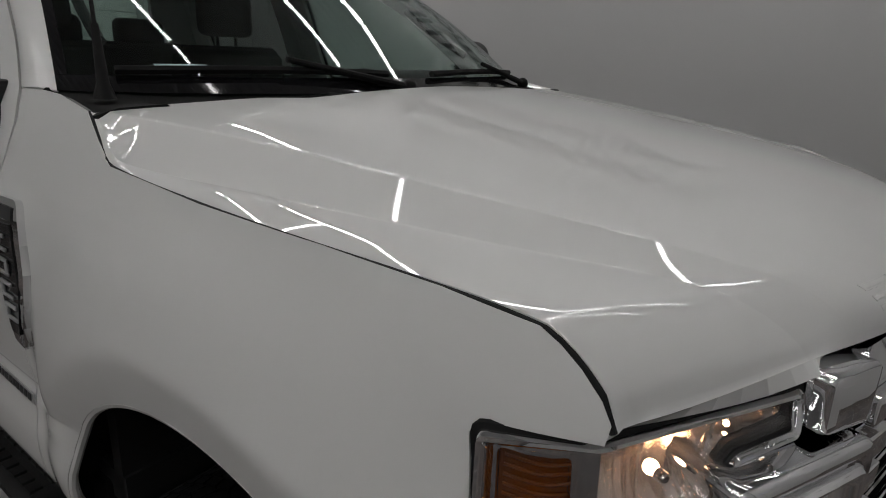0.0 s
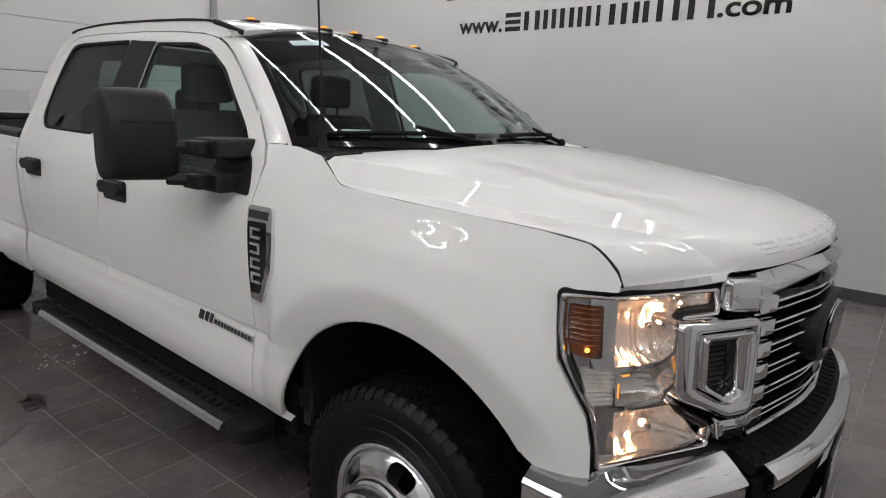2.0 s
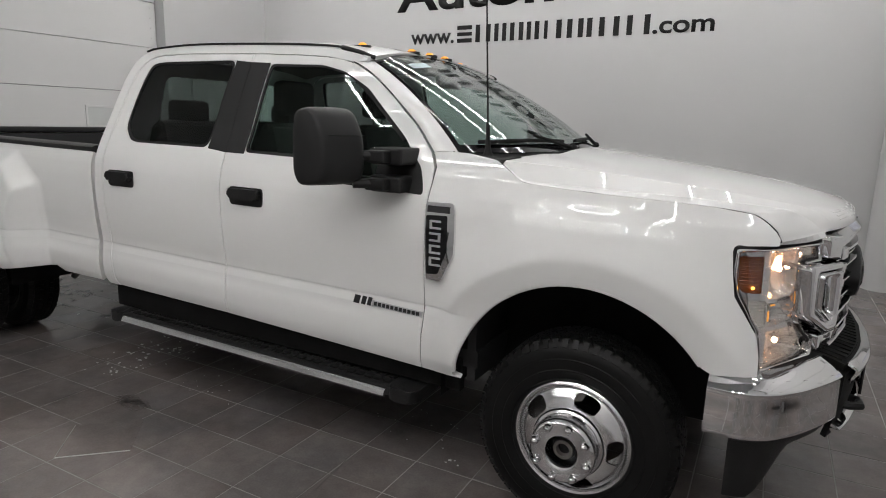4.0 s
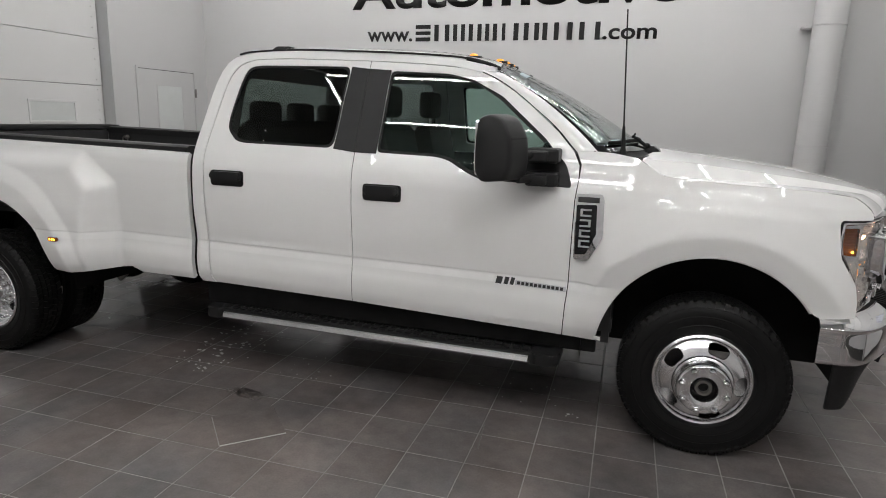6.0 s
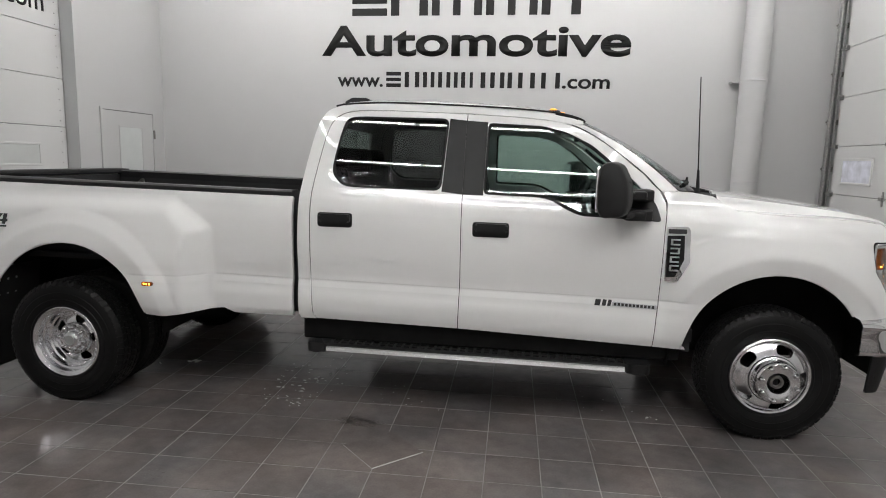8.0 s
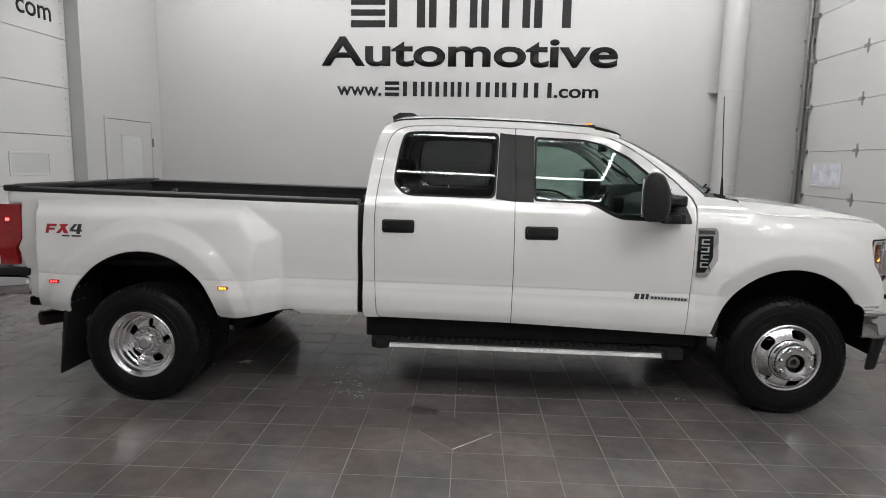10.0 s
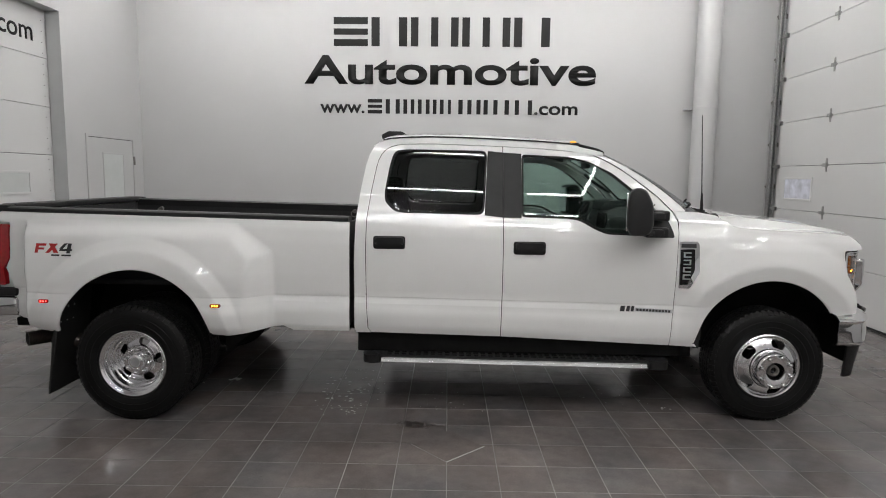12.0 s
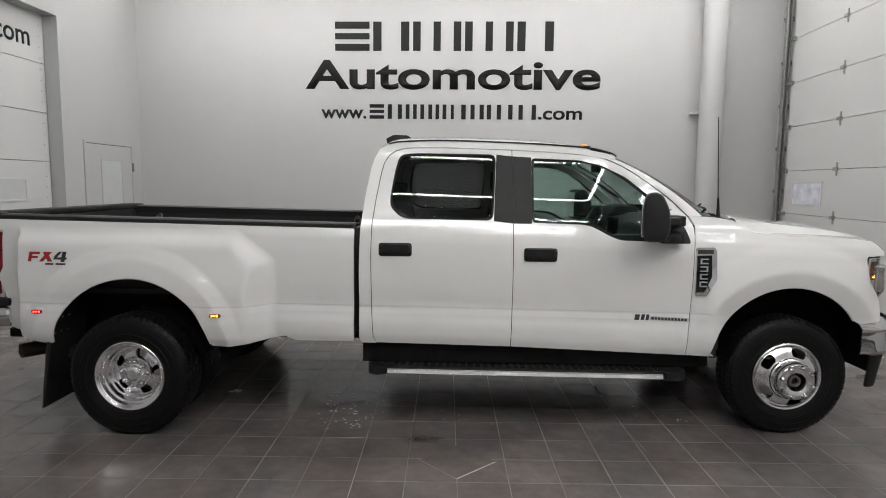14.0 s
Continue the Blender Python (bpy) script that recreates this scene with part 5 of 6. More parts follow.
part("top_bar", patch("top_bar", topbar, 60, 14, 0.02, Vector((1, 0, 0.4))), CHROME, GR, "chrome bar under the hood")
for i in range(6):
    z = 1.168 - i * 0.0618
    bm = bmesh.new()
    rows = []
    for k in range(31):
        s = S0 + (S1 - S0) * k / 30
        rows.append([bm.verts.new(nose2(s, z + dz, pr)) for dz, pr in ((0.014, -0.03), (0.003, 0.020), (-0.008, 0.018), (-0.014, -0.03))])
    for a, b in zip(rows, rows[1:]):
        for k in range(4):
            bm.faces.new((a[k], a[(k + 1) % 4], b[(k + 1) % 4], b[k]))
    bm.faces.new(rows[0])
    bm.faces.new(list(reversed(rows[-1])))
    part("grille_bar", bm, GLOSSBLACK, GR, "gloss black bar with bright line")
    bm = bmesh.new()
    tube(bm, [nose2(S0 + (S1 - S0) * k / 30, z, 0.022) for k in range(31)], 0.0045, 6)
    tube(bm, [nose2(S0 + (S1 - S0) * k / 30, z - 0.031, 0.010) for k in range(31)], 0.0034, 6)
    part("bright_edge", bm, CHROME, GR, "", True)
    for a, b in ((S0 - 0.012, S0 + 0.068), (S1 - 0.068, S1 + 0.012)):
        part("bar_end", pillow(nose2, rounded(rect(a, b, z - 0.021, z + 0.021), 0.006, 3), -0.04, 0.036, 0.003), CHROME, GR, "chrome bar end", True)
bm = bmesh.new()
tube(bm, [nose2(0.72 + (2 * arc[-1] - 1.44) * k / 40, 0.800 + 0.008 * math.sin(math.pi * k / 40), 0.016) for k in range(41)], 0.010, 8)
part("lower_rod", bm, CHROME, GR, "chrome rod under the grille", True)


# oval emblem boss
def oval(x0, x1, ry, rz, zc, n=40):
    bm = bmesh.new()
    a = [bm.verts.new((x0, ry * 1.05 * math.cos(2 * math.pi * k / n), zc + rz * 1.05 * math.sin(2 * math.pi * k / n))) for k in range(n)]
    b = [bm.verts.new((x1 - 0.008, ry * math.cos(2 * math.pi * k / n), zc + rz * math.sin(2 * math.pi * k / n))) for k in range(n)]
    c = [bm.verts.new((x1, ry * 0.93 * math.cos(2 * math.pi * k / n), zc + rz * 0.93 * math.sin(2 * math.pi * k / n))) for k in range(n)]
    for p, q in ((a, b), (b, c)):
        for k in range(n):
            bm.faces.new((p[k], p[(k + 1) % n], q[(k + 1) % n], q[k]))
    bm.faces.new(c)
    bm.faces.new(list(reversed(a)))
    return bm


EM = part("emblem", oval(0.86, 0.952, 0.226, 0.110, 1.018), BLACK, TRUCK, "black oval boss with plain oval emblem", True)
part("oval_rim", oval(0.952, 0.960, 0.175, 0.075, 1.018), CHROME, EM, "bright oval rim", True)
part("oval_face", oval(0.957, 0.964, 0.170, 0.071, 1.018), GLOSSBLACK, EM, "dark oval", True)

# front bumper along its own plan line
bplan = [(0.472, -1.030), (0.560, -1.032), (0.650, -1.000), (0.745, -0.905), (0.830, -0.770), (0.890, -0.650), (0.945, -0.480), (0.985, -0.260), (1.000, 0.0)]
barc = [0.0]
for p, q in zip(bplan, bplan[1:]):
    barc.append(barc[-1] + math.hypot(q[0] - p[0], q[1] - p[1]))
bx, by = curve(list(zip(barc, [p[0] for p in bplan]))), curve(list(zip(barc, [p[1] for p in bplan])))
BTOT = barc[-1]


def bump(s, z, proud=0.0):
    side = -1
    t = s
    if s > BTOT:
        t, side = 2 * BTOT - s, 1
    dx, dy = bx(t + 0.01) - bx(t - 0.01), by(t + 0.01) - by(t - 0.01)
    n = Vector((dy, -dx)).normalized()
    return Vector((bx(t) + n.x * proud, -side * (by(t) + n.y * proud), z))


FB = part("front_bumper", sheet("front_bumper", [(0.52 + (2 * BTOT - 1.04) * i / 14, 0.77) for i in range(15)] + [(2 * BTOT - 0.52 - (2 * BTOT - 1.04) * i / 14, 0.46) for i in range(15)],
                                lambda s, z: bump(s, z, -0.09), step=0.08, thick=0.04, out=Vector((1, 0, 0))), BLACK, TRUCK, "chrome front bumper with black step pad")
# (share of the height, proud): sloping top, sharp brow, shallow waist, tall plain face
bump_prof = curve([(0.0, -0.085), (0.03, -0.070), (0.12, -0.028), (0.19, -0.004), (0.225, 0.004), (0.26, 0.001), (0.30, -0.001), (0.60, 0.001), (0.88, 0.002), (0.96, -0.012), (1.0, -0.05)])
SB = 0.648
bump_v = [0, 0.015, 0.03, 0.06, 0.09, 0.12, 0.15, 0.17, 0.19, 0.205, 0.215, 0.225, 0.235, 0.245, 0.26, 0.28, 0.30, 0.35, 0.42, 0.5, 0.6, 0.7, 0.8, 0.85, 0.9, 0.93, 0.96, 0.98, 1.0]
bump_u = [i / 30 for i in range(29)] + [0.955, 0.97, 0.98, 0.987, 0.993, 0.997, 1.0]
for side in (-1, 1):
    def chromeF(u, v):
        s = SB * u
        top = 0.794 - 0.006 * u
        bot = 0.555 - 0.010 * u
        fall = 0.05 * (max(0.0, u - 0.955) / 0.045) ** 2.5
        p = bump(s, top + (bot - top) * v, bump_prof(v) - fall)
        return Vector((p.x, p.y if side < 0 else -p.y, p.z))
    part("bumper_wing", patch("bumper_wing", chromeF, 0, 0, 0.012, Vector((1, side * 0.7, 0.1)), bump_u, bump_v), CHROME, FB, "chrome bumper wing")

    def ledgeF(u, v):
        p = bump(SB * u, 0.788, -0.080 - 0.10 * v)
        return Vector((p.x, p.y if side < 0 else -p.y, p.z + 0.004 * v))
    part("bumper_ledge", patch("bumper_ledge", ledgeF, 18, 4, 0.02, Vector((0, 0, 1))), TRIM, FB, "black ledge above the wing")

    def damF(u, v):
        s = 0.085 + 0.545 * u
        z = 0.556 - 0.010 * u - (0.23 - 0.18 * smooth01((u - 0.20) / 0.4)) * v
        p = bump(s, z, -0.022 - 0.03 * v)
        return Vector((p.x, p.y if side < 0 else -p.y, p.z))
    part("air_dam", patch("air_dam", damF, 14, 8, 0.02, Vector((1, side * 0.7, 0))), BLACK, FB, "black lower air dam")
    bm = bmesh.new()
    hx, yy = 0.900, side * 0.46
    tube(bm, [(hx - 0.12, yy - 0.045, 0.575), (hx + 0.05, yy - 0.047, 0.575), (hx + 0.085, yy - 0.025, 0.575), (hx + 0.085, yy + 0.025, 0.575), (hx + 0.05, yy + 0.047, 0.575), (hx - 0.12, yy + 0.045, 0.575)], 0.017, 8)
    part("tow_hook", bm, BLACK, FB, "black tow hook", True)


def stepF(u, v):
    s = 0.655 + (2 * BTOT - 1.31) * u
    return bump(s, 0.790 - 0.022 * v * v, -0.17 + 0.165 * v)


part("step_pad", patch("step_pad", stepF, 40, 8, 0.03, Vector((0, 0, 1))), VOID, FB, "black ribbed step pad")
for i in range(26):
    u = (i + 0.5) / 26
    bm = bmesh.new()
    tube(bm, [Vector(stepF(u, 0.25)) + Vector((0, 0, 0.004)), Vector(stepF(u, 0.9)) + Vector((0, 0, 0.003))], 0.004, 6)
    part("pad_rib", bm, VOID, FB, "", True)
# chrome centre bar with sloping top; dark sheet for the shaded void under it
bar_pr = curve([(0.0, -0.014), (0.10, -0.010), (0.38, 0.018), (0.48, 0.030), (0.55, 0.034), (0.62, 0.033), (0.88, 0.022), (0.95, 0.012), (1.0, -0.02)])
bar_z = curve([(0.0, 0.768), (0.10, 0.769), (0.38, 0.758), (0.48, 0.751), (0.55, 0.742), (0.62, 0.735), (0.88, 0.708), (0.95, 0.701), (1.0, 0.699)])


def barF(u, v):
    s = 0.690 + (2 * BTOT - 1.38) * u
    return bump(s, bar_z(v) - 0.010 * math.sin(math.pi * u), bar_pr(v))


# dark sheet stands for the shade in the open bumper
def voidF(u, v):
    return bump(0.640 + (2 * BTOT - 1.28) * u, 0.735 - 0.265 * v, 0.004 - 0.03 * v * v)


part("centre_bar", patch("centre_bar", barF, 48, 40, 0.01, Vector((1, 0, 0.3))), CHROME, FB, "chrome centre bar")
part("void_sheet", patch("void_sheet", voidF, 40, 6, 0.02, Vector((1, 0, 0))), VOID, FB, "dark sheet drawn for the shaded opening under the centre bar")


def lower_barF(u, v):
    s = 0.640 + (2 * BTOT - 1.28) * u
    return bump(s, 0.532 - 0.030 * v, 0.016 - 0.030 * (2 * v - 1) ** 2)


part("lower_lip", patch("lower_lip", lower_barF, 40, 8, 0.012, Vector((1, 0, 0))), CHROME, FB, "chrome lower lip of the bumper")
# plate bracket with dealer plate, plain bars
pl = part("plate", boxed(1.015, 1.027, -0.155, 0.155, 0.50, 0.655, 0.004), GLOSSBLACK, TRUCK, "black dealer plate with pale bars")
for z, w in ((0.60, 0.12), (0.565, 0.10), (0.53, 0.11)):
    part("plate_bar", boxed(1.027, 1.029, -w, w, z - 0.010, z + 0.010), SILVER, pl)

# roof and its front lamps
roof_z = curve([(-2.96, 1.92), (-2.862, 1.972), (-2.83, 2.008), (-2.78, 2.036), (-2.7, 2.052), (-2.5, 2.061), (-2.2, 2.062), (-1.7, 2.045), (-1.4, 2.015), (-1.28, 1.991), (-1.18, 1.962)])
roof_edge_z = curve([(-2.96, 1.89), (-2.862, 1.930), (-2.81, 1.960), (-2.72, 1.985), (-2.4, 2.000), (-1.9, 1.988), (-1.4, 1.960), (-1.22, 1.924), (-1.10, 1.875)])


def roof_half(x):
    return cab_profile(roof_edge_z(x) + RAKE * x) - 0.004


def roofF(u, v):
    s = 2 * v - 1
    a = abs(s)
    xf = -1.237 + 0.120 * a ** 2 - 0.050 * a ** 8
    x = -2.852 + u * (xf + 2.852)
    w = roof_half(x) - 0.03 * smooth01((-2.77 - x) / 0.08)
    zc, ze = roof_z(x), roof_edge_z(x)
    z = ze + (zc - ze) * max(0.0, 1 - a ** 2.6) ** 0.9
    return (x, s * w, z)


RF = part("roof", patch("roof", roofF, 40, 44, 0.02, Vector((0, 0, 1))), PAINT, TRUCK, "white roof")
for side in (-1, 1):
    bm = bmesh.new()
    tube(bm, [(x, side * (roof_half(x) + 0.002), roof_edge_z(x) + 0.006) for x in [-2.78 + 1.46 * i / 30 for i in range(31)]], 0.006, 6)
    tube(bm, [(x, side * (roof_half(x) - 0.001 - y), roof_edge_z(x) + 0.004) for x, y in ((-1.34, 0.0), (-1.29, 0.0), (-1.24, 0.001), (-1.205, 0.005), (-1.18, 0.014), (-1.165, 0.030), (-1.158, 0.042))], 0.011, 8)
    part("drip_rail", bm, TRIM, RF, "black drip rail", True)
for y, x in ((-0.54, -1.345), (-0.19, -1.266), (0.0, -1.262), (0.19, -1.266), (0.54, -1.345)):
    w = roof_half(x)
    a = abs(y) / w
    z = roof_edge_z(x) + (roof_z(x) - roof_edge_z(x)) * max(0.0, 1 - a ** 2.6) ** 0.9
    bm = bmesh.new()
    prism(bm, rounded([(x - 0.05, y - 0.034), (x + 0.035, y - 0.028), (x + 0.045, y), (x + 0.035, y + 0.028), (x - 0.05, y + 0.034)], 0.01), XY, z - 0.014, z + 0.003, 0.004, 1)
    cl = part("clearance_lamp", bm, BLACK, TRUCK, "amber roof clearance lamp, lit")
    bm = bmesh.new()
    bmesh.ops.create_icosphere(bm, subdivisions=2, radius=1, matrix=Matrix.Translation((x - 0.004, y, z + 0.006)) @ Matrix.Diagonal((0.025, 0.017, 0.013, 1)))
    part("lens", bm, AMBERGLOW, cl, "glowing amber lens", True)
# high brake lamp housing at the rear of the roof
bm = bmesh.new()
prism(bm, rounded([(-2.835, 1.995), (-2.64, 2.045), (-2.68, 2.072), (-2.79, 2.074), (-2.85, 2.045)], 0.012, 3), XZ, -0.30, 0.30, 0.008, 2)
part("high_brake_lamp", bm, BLACK, RF, "black high brake lamp housing", True)

# windshield and its surroundings
ws_base = lambda a: Vector((-0.345 - 0.195 * a ** 2.2 - 0.050 * a ** 8, 0.925 * a - 0.026 * a ** 8, 1.482 + 0.006 * a))
ws_top = lambda a: Vector((-1.238 + 0.120 * a ** 2 - 0.040 * a ** 8, 0.722 * a - 0.018 * a ** 8, 1.974 - 0.088 * a ** 2.2))


def wsF(u, v, lift=0.0):
    s = 2 * v - 1
    a = abs(s)
    p, q = ws_base(a), ws_top(a)
    r = p.lerp(q, u)
    r.z += 0.030 * 4 * u * (1 - u) * 0.9 + lift
    r.x += 0.016 * 4 * u * (1 - u)
    return (r.x, r.y if s >= 0 else -r.y, r.z)


WS = part("windshield", patch("windshield", wsF, 20, 36, 0.005, Vector((1, 0, 1))), WINDSHIELD, TRUCK, "raked clear windshield")


def bandF(u0, u1, v0, v1, lift):
    return lambda u, v: wsF(u0 + (u1 - u0) * u, v0 + (v1 - v0) * v, lift)


for u0, u1, v0, v1 in ((0.0, 0.06, 0.0, 1.0), (0.965, 1.0, 0.0, 1.0), (0.06, 0.965, 0.0, 0.012), (0.06, 0.965, 0.988, 1.0)):
    part("black_band", patch("black_band", bandF(u0, u1, v0, v1, 0.001), 16, 30, 0.002, Vector((1, 0, 1))), GLOSSBLACK, WS, "black glass edge")
part("sticker", patch("sticker", bandF(0.815, 0.872, 0.137, 0.275, 0.0025), 4, 4, 0.001, Vector((1, 0, 1))), PAPER, WS, "pale stock sticker")
part("sticker", patch("sticker", bandF(0.075, 0.105, 0.10, 0.16, 0.0025), 4, 4, 0.001, Vector((1, 0, 1))), PAPER, WS, "pale inspection sticker")
seam_z = curve([(-1.26, 1.888), (-1.245, 1.884), (-1.18, 1.859), (-1.115, 1.826), (-1.035, 1.777), (-0.945, 1.711), (-0.795, 1.592), (-0.700, 1.493), (-0.690, 1.484)])
for side in (-1, 1):
    def pillarF(u, v):
        """From the windshield edge (v=0) out to the door seam (v=1)."""
        p = Vector(wsF(u, 0.0))
        p.y = abs(p.y)
        x = -0.693 - 0.545 * u
        z = seam_z(x)
        q = Vector((x, cab_width(x, z), z))
        r = p.lerp(q, v)
        bulge = 0.009 * 4 * v * (1 - v)
        return Vector((r.x, side * (r.y + bulge), r.z + bulge * 0.6))
    part("windshield_pillar", patch("windshield_pillar", pillarF, 20, 8, 0.03, Vector((0.4, side, 0.5))), PAINT, TRUCK, "white windshield pillar")
    # thin dark rod paints the shade of the door seam
    bm = bmesh.new()
    tube(bm, [Vector(pillarF(i / 20, 1.0)) + Vector((0, -side * 0.003, 0)) for i in range(21)], 0.0032, 6)
    part("pillar_seam_shade", bm, TRIM, TRUCK, "", True)


# black cowl with vents, wipers
def cowlF(u, v):
    s = 2 * v - 1
    a = abs(s)
    y = a * 0.93
    p = ws_base(a)
    fx = rear_x(y) + 0.020 + (0.10 * smooth01(1 - abs(y - 0.50) / 0.13))
    q = Vector((fx, y, hood_z(fx, y) - 0.012 if y < 0.80 else hood_z(fx, y) + 0.004))
    r = Vector((p.x - 0.03, p.y, p.z + 0.002)).lerp(q, u)
    r.z -= 0.010 * math.sin(math.pi * u)
    return (r.x, r.y if s >= 0 else -r.y, r.z)


CW = part("cowl_panel", patch("cowl_panel", cowlF, 10, 90, 0.02, Vector((0, 0, 1))), COWL, TRUCK, "black plastic cowl with vent slots")
for i in range(15):
    y = -0.45 + i * 0.075
    bm = bmesh.new()
    v = 0.5 + y / 1.86
    tube(bm, [Vector(cowlF(0.30, v)) + Vector((0, 0, 0.006)), Vector(cowlF(0.85, v + 0.012)) + Vector((0, 0, 0.006))], 0.008, 6)
    part("vent_rib", bm, TRIM, CW, "", True)
for y0, v0, v1 in ((-0.05, 0.055, 0.455), (0.62, 0.54, 0.90)):
    bm = bmesh.new()
    piv = Vector(cowlF(0.30, v1)) + Vector((0, 0, 0.02))
    mid = Vector(wsF(0.085, (v0 + v1) / 2)) + Vector((0.02, 0, 0.03))
    tube(bm, [piv, mid], [0.012, 0.007], 8)
    bmesh.ops.create_icosphere(bm, subdivisions=2, radius=0.022, matrix=Matrix.Translation(piv))
    wp = part("wiper", bm, COWL, TRUCK, "black windshield wiper", True)
    bm = bmesh.new()
    tube(bm, [Vector(wsF(0.062 + 0.01 * math.sin(3.14 * k / 10), v0 + (v1 - v0) * 0.94 * k / 10)) + Vector((0.008, 0, 0.012)) for k in range(11)], 0.010, 6)
    part("blade", bm, COWL, wp, "", True)
# antenna
bm = bmesh.new()
an = Vector((-0.472, -0.862, 1.480))
tube(bm, [an, an + Vector((0, 0, 0.03)), an + Vector((-0.005, 0, 0.14))], [0.022, 0.012, 0.007], 10)
tube(bm, [an + Vector((-0.005, 0, 0.13)), an + Vector((-0.035, 0, 0.69))], [0.0042, 0.0032], 8)
part("antenna", bm, TRIM, TRUCK, "black whip antenna", True)

# cab back wall, floor and headliner
bm = bmesh.new()
box(bm, -2.95, -2.92, -0.95, 0.95, 0.62, 1.38)
part("cab_back", bm, PAINT, TRUCK)

back_x = curve([(1.36, -2.940), (1.60, -2.918), (1.80, -2.886), (1.93, -2.836), (1.97, -2.815)])


def backF(y, z):
    return (back_x(z), y, z)


rw = [(-0.62, 1.46), (0.62, 1.46), (0.56, 1.86), (-0.56, 1.86)]
part("cab_rear_panel", sheet("cab_rear_panel", [(-0.94, 1.38), (0.94, 1.38), (0.74, 1.95), (0.66, 1.962), (-0.66, 1.962), (-0.74, 1.95)], backF, [rounded(rw, 0.05)], 0.1, 0.03, Vector((-1, 0, 0))), PAINT, TRUCK)
part("back_window", sheet("back_window", rounded(rw, 0.05), backF, step=0.1, thick=0.005, out=Vector((-1, 0, 0))), SIDEGLASS, TRUCK, "tinted back window")
part("cab_floor", boxed(-2.92, -0.45, -0.93, 0.93, 0.56, 0.64), DASH, TRUCK)
part("firewall", boxed(-0.50, -0.46, -0.93, 0.93, 0.50, 1.42), DASH, TRUCK)


def linerF(u, v):
    p = Vector(roofF(0.03 + 0.94 * u, 0.03 + 0.94 * v))
    return (p.x, p.y, p.z - 0.05)


part("headliner", patch("headliner", linerF, 12, 12, 0.01, Vector((0, 0, 1))), CABIN, TRUCK)

# dashboard and steering wheel
bm = bmesh.new()
prism(bm, rounded([(-0.50, 1.10), (-0.50, 1.44), (-0.62, 1.475), (-0.80, 1.470), (-0.95, 1.40), (-1.00, 1.25), (-0.90, 1.05)], 0.04, 4), XZ, -0.90, 0.90, 0.01, 2)
DB = part("dashboard", bm, DASH, TRUCK, "dark grey dashboard", True)
bm = bmesh.new()
prism(bm, rounded([(-0.70, 1.46), (-0.72, 1.53), (-0.90, 1.52), (-0.96, 1.43)], 0.03, 4), XZ, 0.20, 0.62, 0.01, 2)
part("instrument_hood", bm, DASH, DB, "", True)
part("screen", boxed(-0.985, -0.965, -0.14, 0.16, 1.26, 1.43, 0.005), GLOSSBLACK, DB, "dark centre screen")
sw = Matrix.Translation((-1.08, 0.41, 1.34)) @ Matrix.Rotation(radians(-62), 4, "Y")
bm = bmesh.new()
tube(bm, [sw @ Vector((0.19 * math.cos(2 * math.pi * k / 32), 0.19 * math.sin(2 * math.pi * k / 32), 0)) for k in range(32)], 0.017, 10, True)
SW = part("steering_wheel", bm, DASH, TRUCK, "dark steering wheel", True)
bm = bmesh.new()
for a in (0, 120, 240):
    tube(bm, [sw @ Vector((0, 0, 0.02)), sw @ Vector((0.18 * math.cos(radians(a + 90)), 0.18 * math.sin(radians(a + 90)), 0))], 0.018, 8)
bmesh.ops.create_icosphere(bm, subdivisions=2, radius=0.075, matrix=sw @ Matrix.Diagonal((1, 1, 0.4, 1)))
part("spokes", bm, DASH, SW, "", True)
bm = bmesh.new()
tube(bm, [sw @ Vector((0, 0, 0)), (-0.85, 0.41, 1.22)], 0.035, 10)
part("column", bm, DASH, SW, "", True)


def seat(x, y, w, z0=0.98, name="front_seat", heads=(0.0,), drop=0.0):
    bm = bmesh.new()
    box(bm, x - 0.26, x + 0.26, y - w, y + w, z0 - 0.16, z0, 0.05, 3)
    st = part(name, bm, CLOTH, TRUCK, "grey cloth seat with headrest", True)
    bm = bmesh.new()
    prism(bm, rounded([(x - 0.28, z0 - 0.08), (x - 0.15, z0 - 0.08), (x - 0.30, z0 + 0.60), (x - 0.40, z0 + 0.60), (x - 0.45, z0 + 0.45)], 0.05, 4), XZ, y - w, y + w, 0.03, 2)
    part("backrest", bm, CLOTH, st, "", True)
    for h in heads:
        bm = bmesh.new()
        box(bm, x - 0.43, x - 0.32, y + h - 0.135, y + h + 0.135, z0 + 0.645 - drop, z0 + 0.84 - 1.6 * drop, 0.04, 3)
        for q in (-0.05, 0.05):
            tube(bm, [(x - 0.37, y + h + q, z0 + 0.56), (x - 0.375, y + h + q, z0 + 0.68)], 0.008, 6)
        part("headrest", bm, CLOTH, st, "", True)


seat(-1.55, -0.42, 0.26)
seat(-1.55, 0.42, 0.26)
seat(-2.42, 0.0, 0.70, 0.98, "rear_seat", (-0.45, 0.0, 0.45), 0.07)
bm = bmesh.new()
box(bm, -1.80, -1.15, -0.13, 0.13, 0.75, 1.02, 0.03, 2)
part("centre_console", bm, DASH, TRUCK, "", True)
bm = bmesh.new()
tube(bm, [(-1.10, 0, 1.92), (-1.12, 0, 1.86)], 0.012, 8)
box(bm, -1.15, -1.115, -0.13, 0.13, 1.80, 1.87, 0.015, 2)
part("inside_mirror", bm, DASH, TRUCK, "", True)
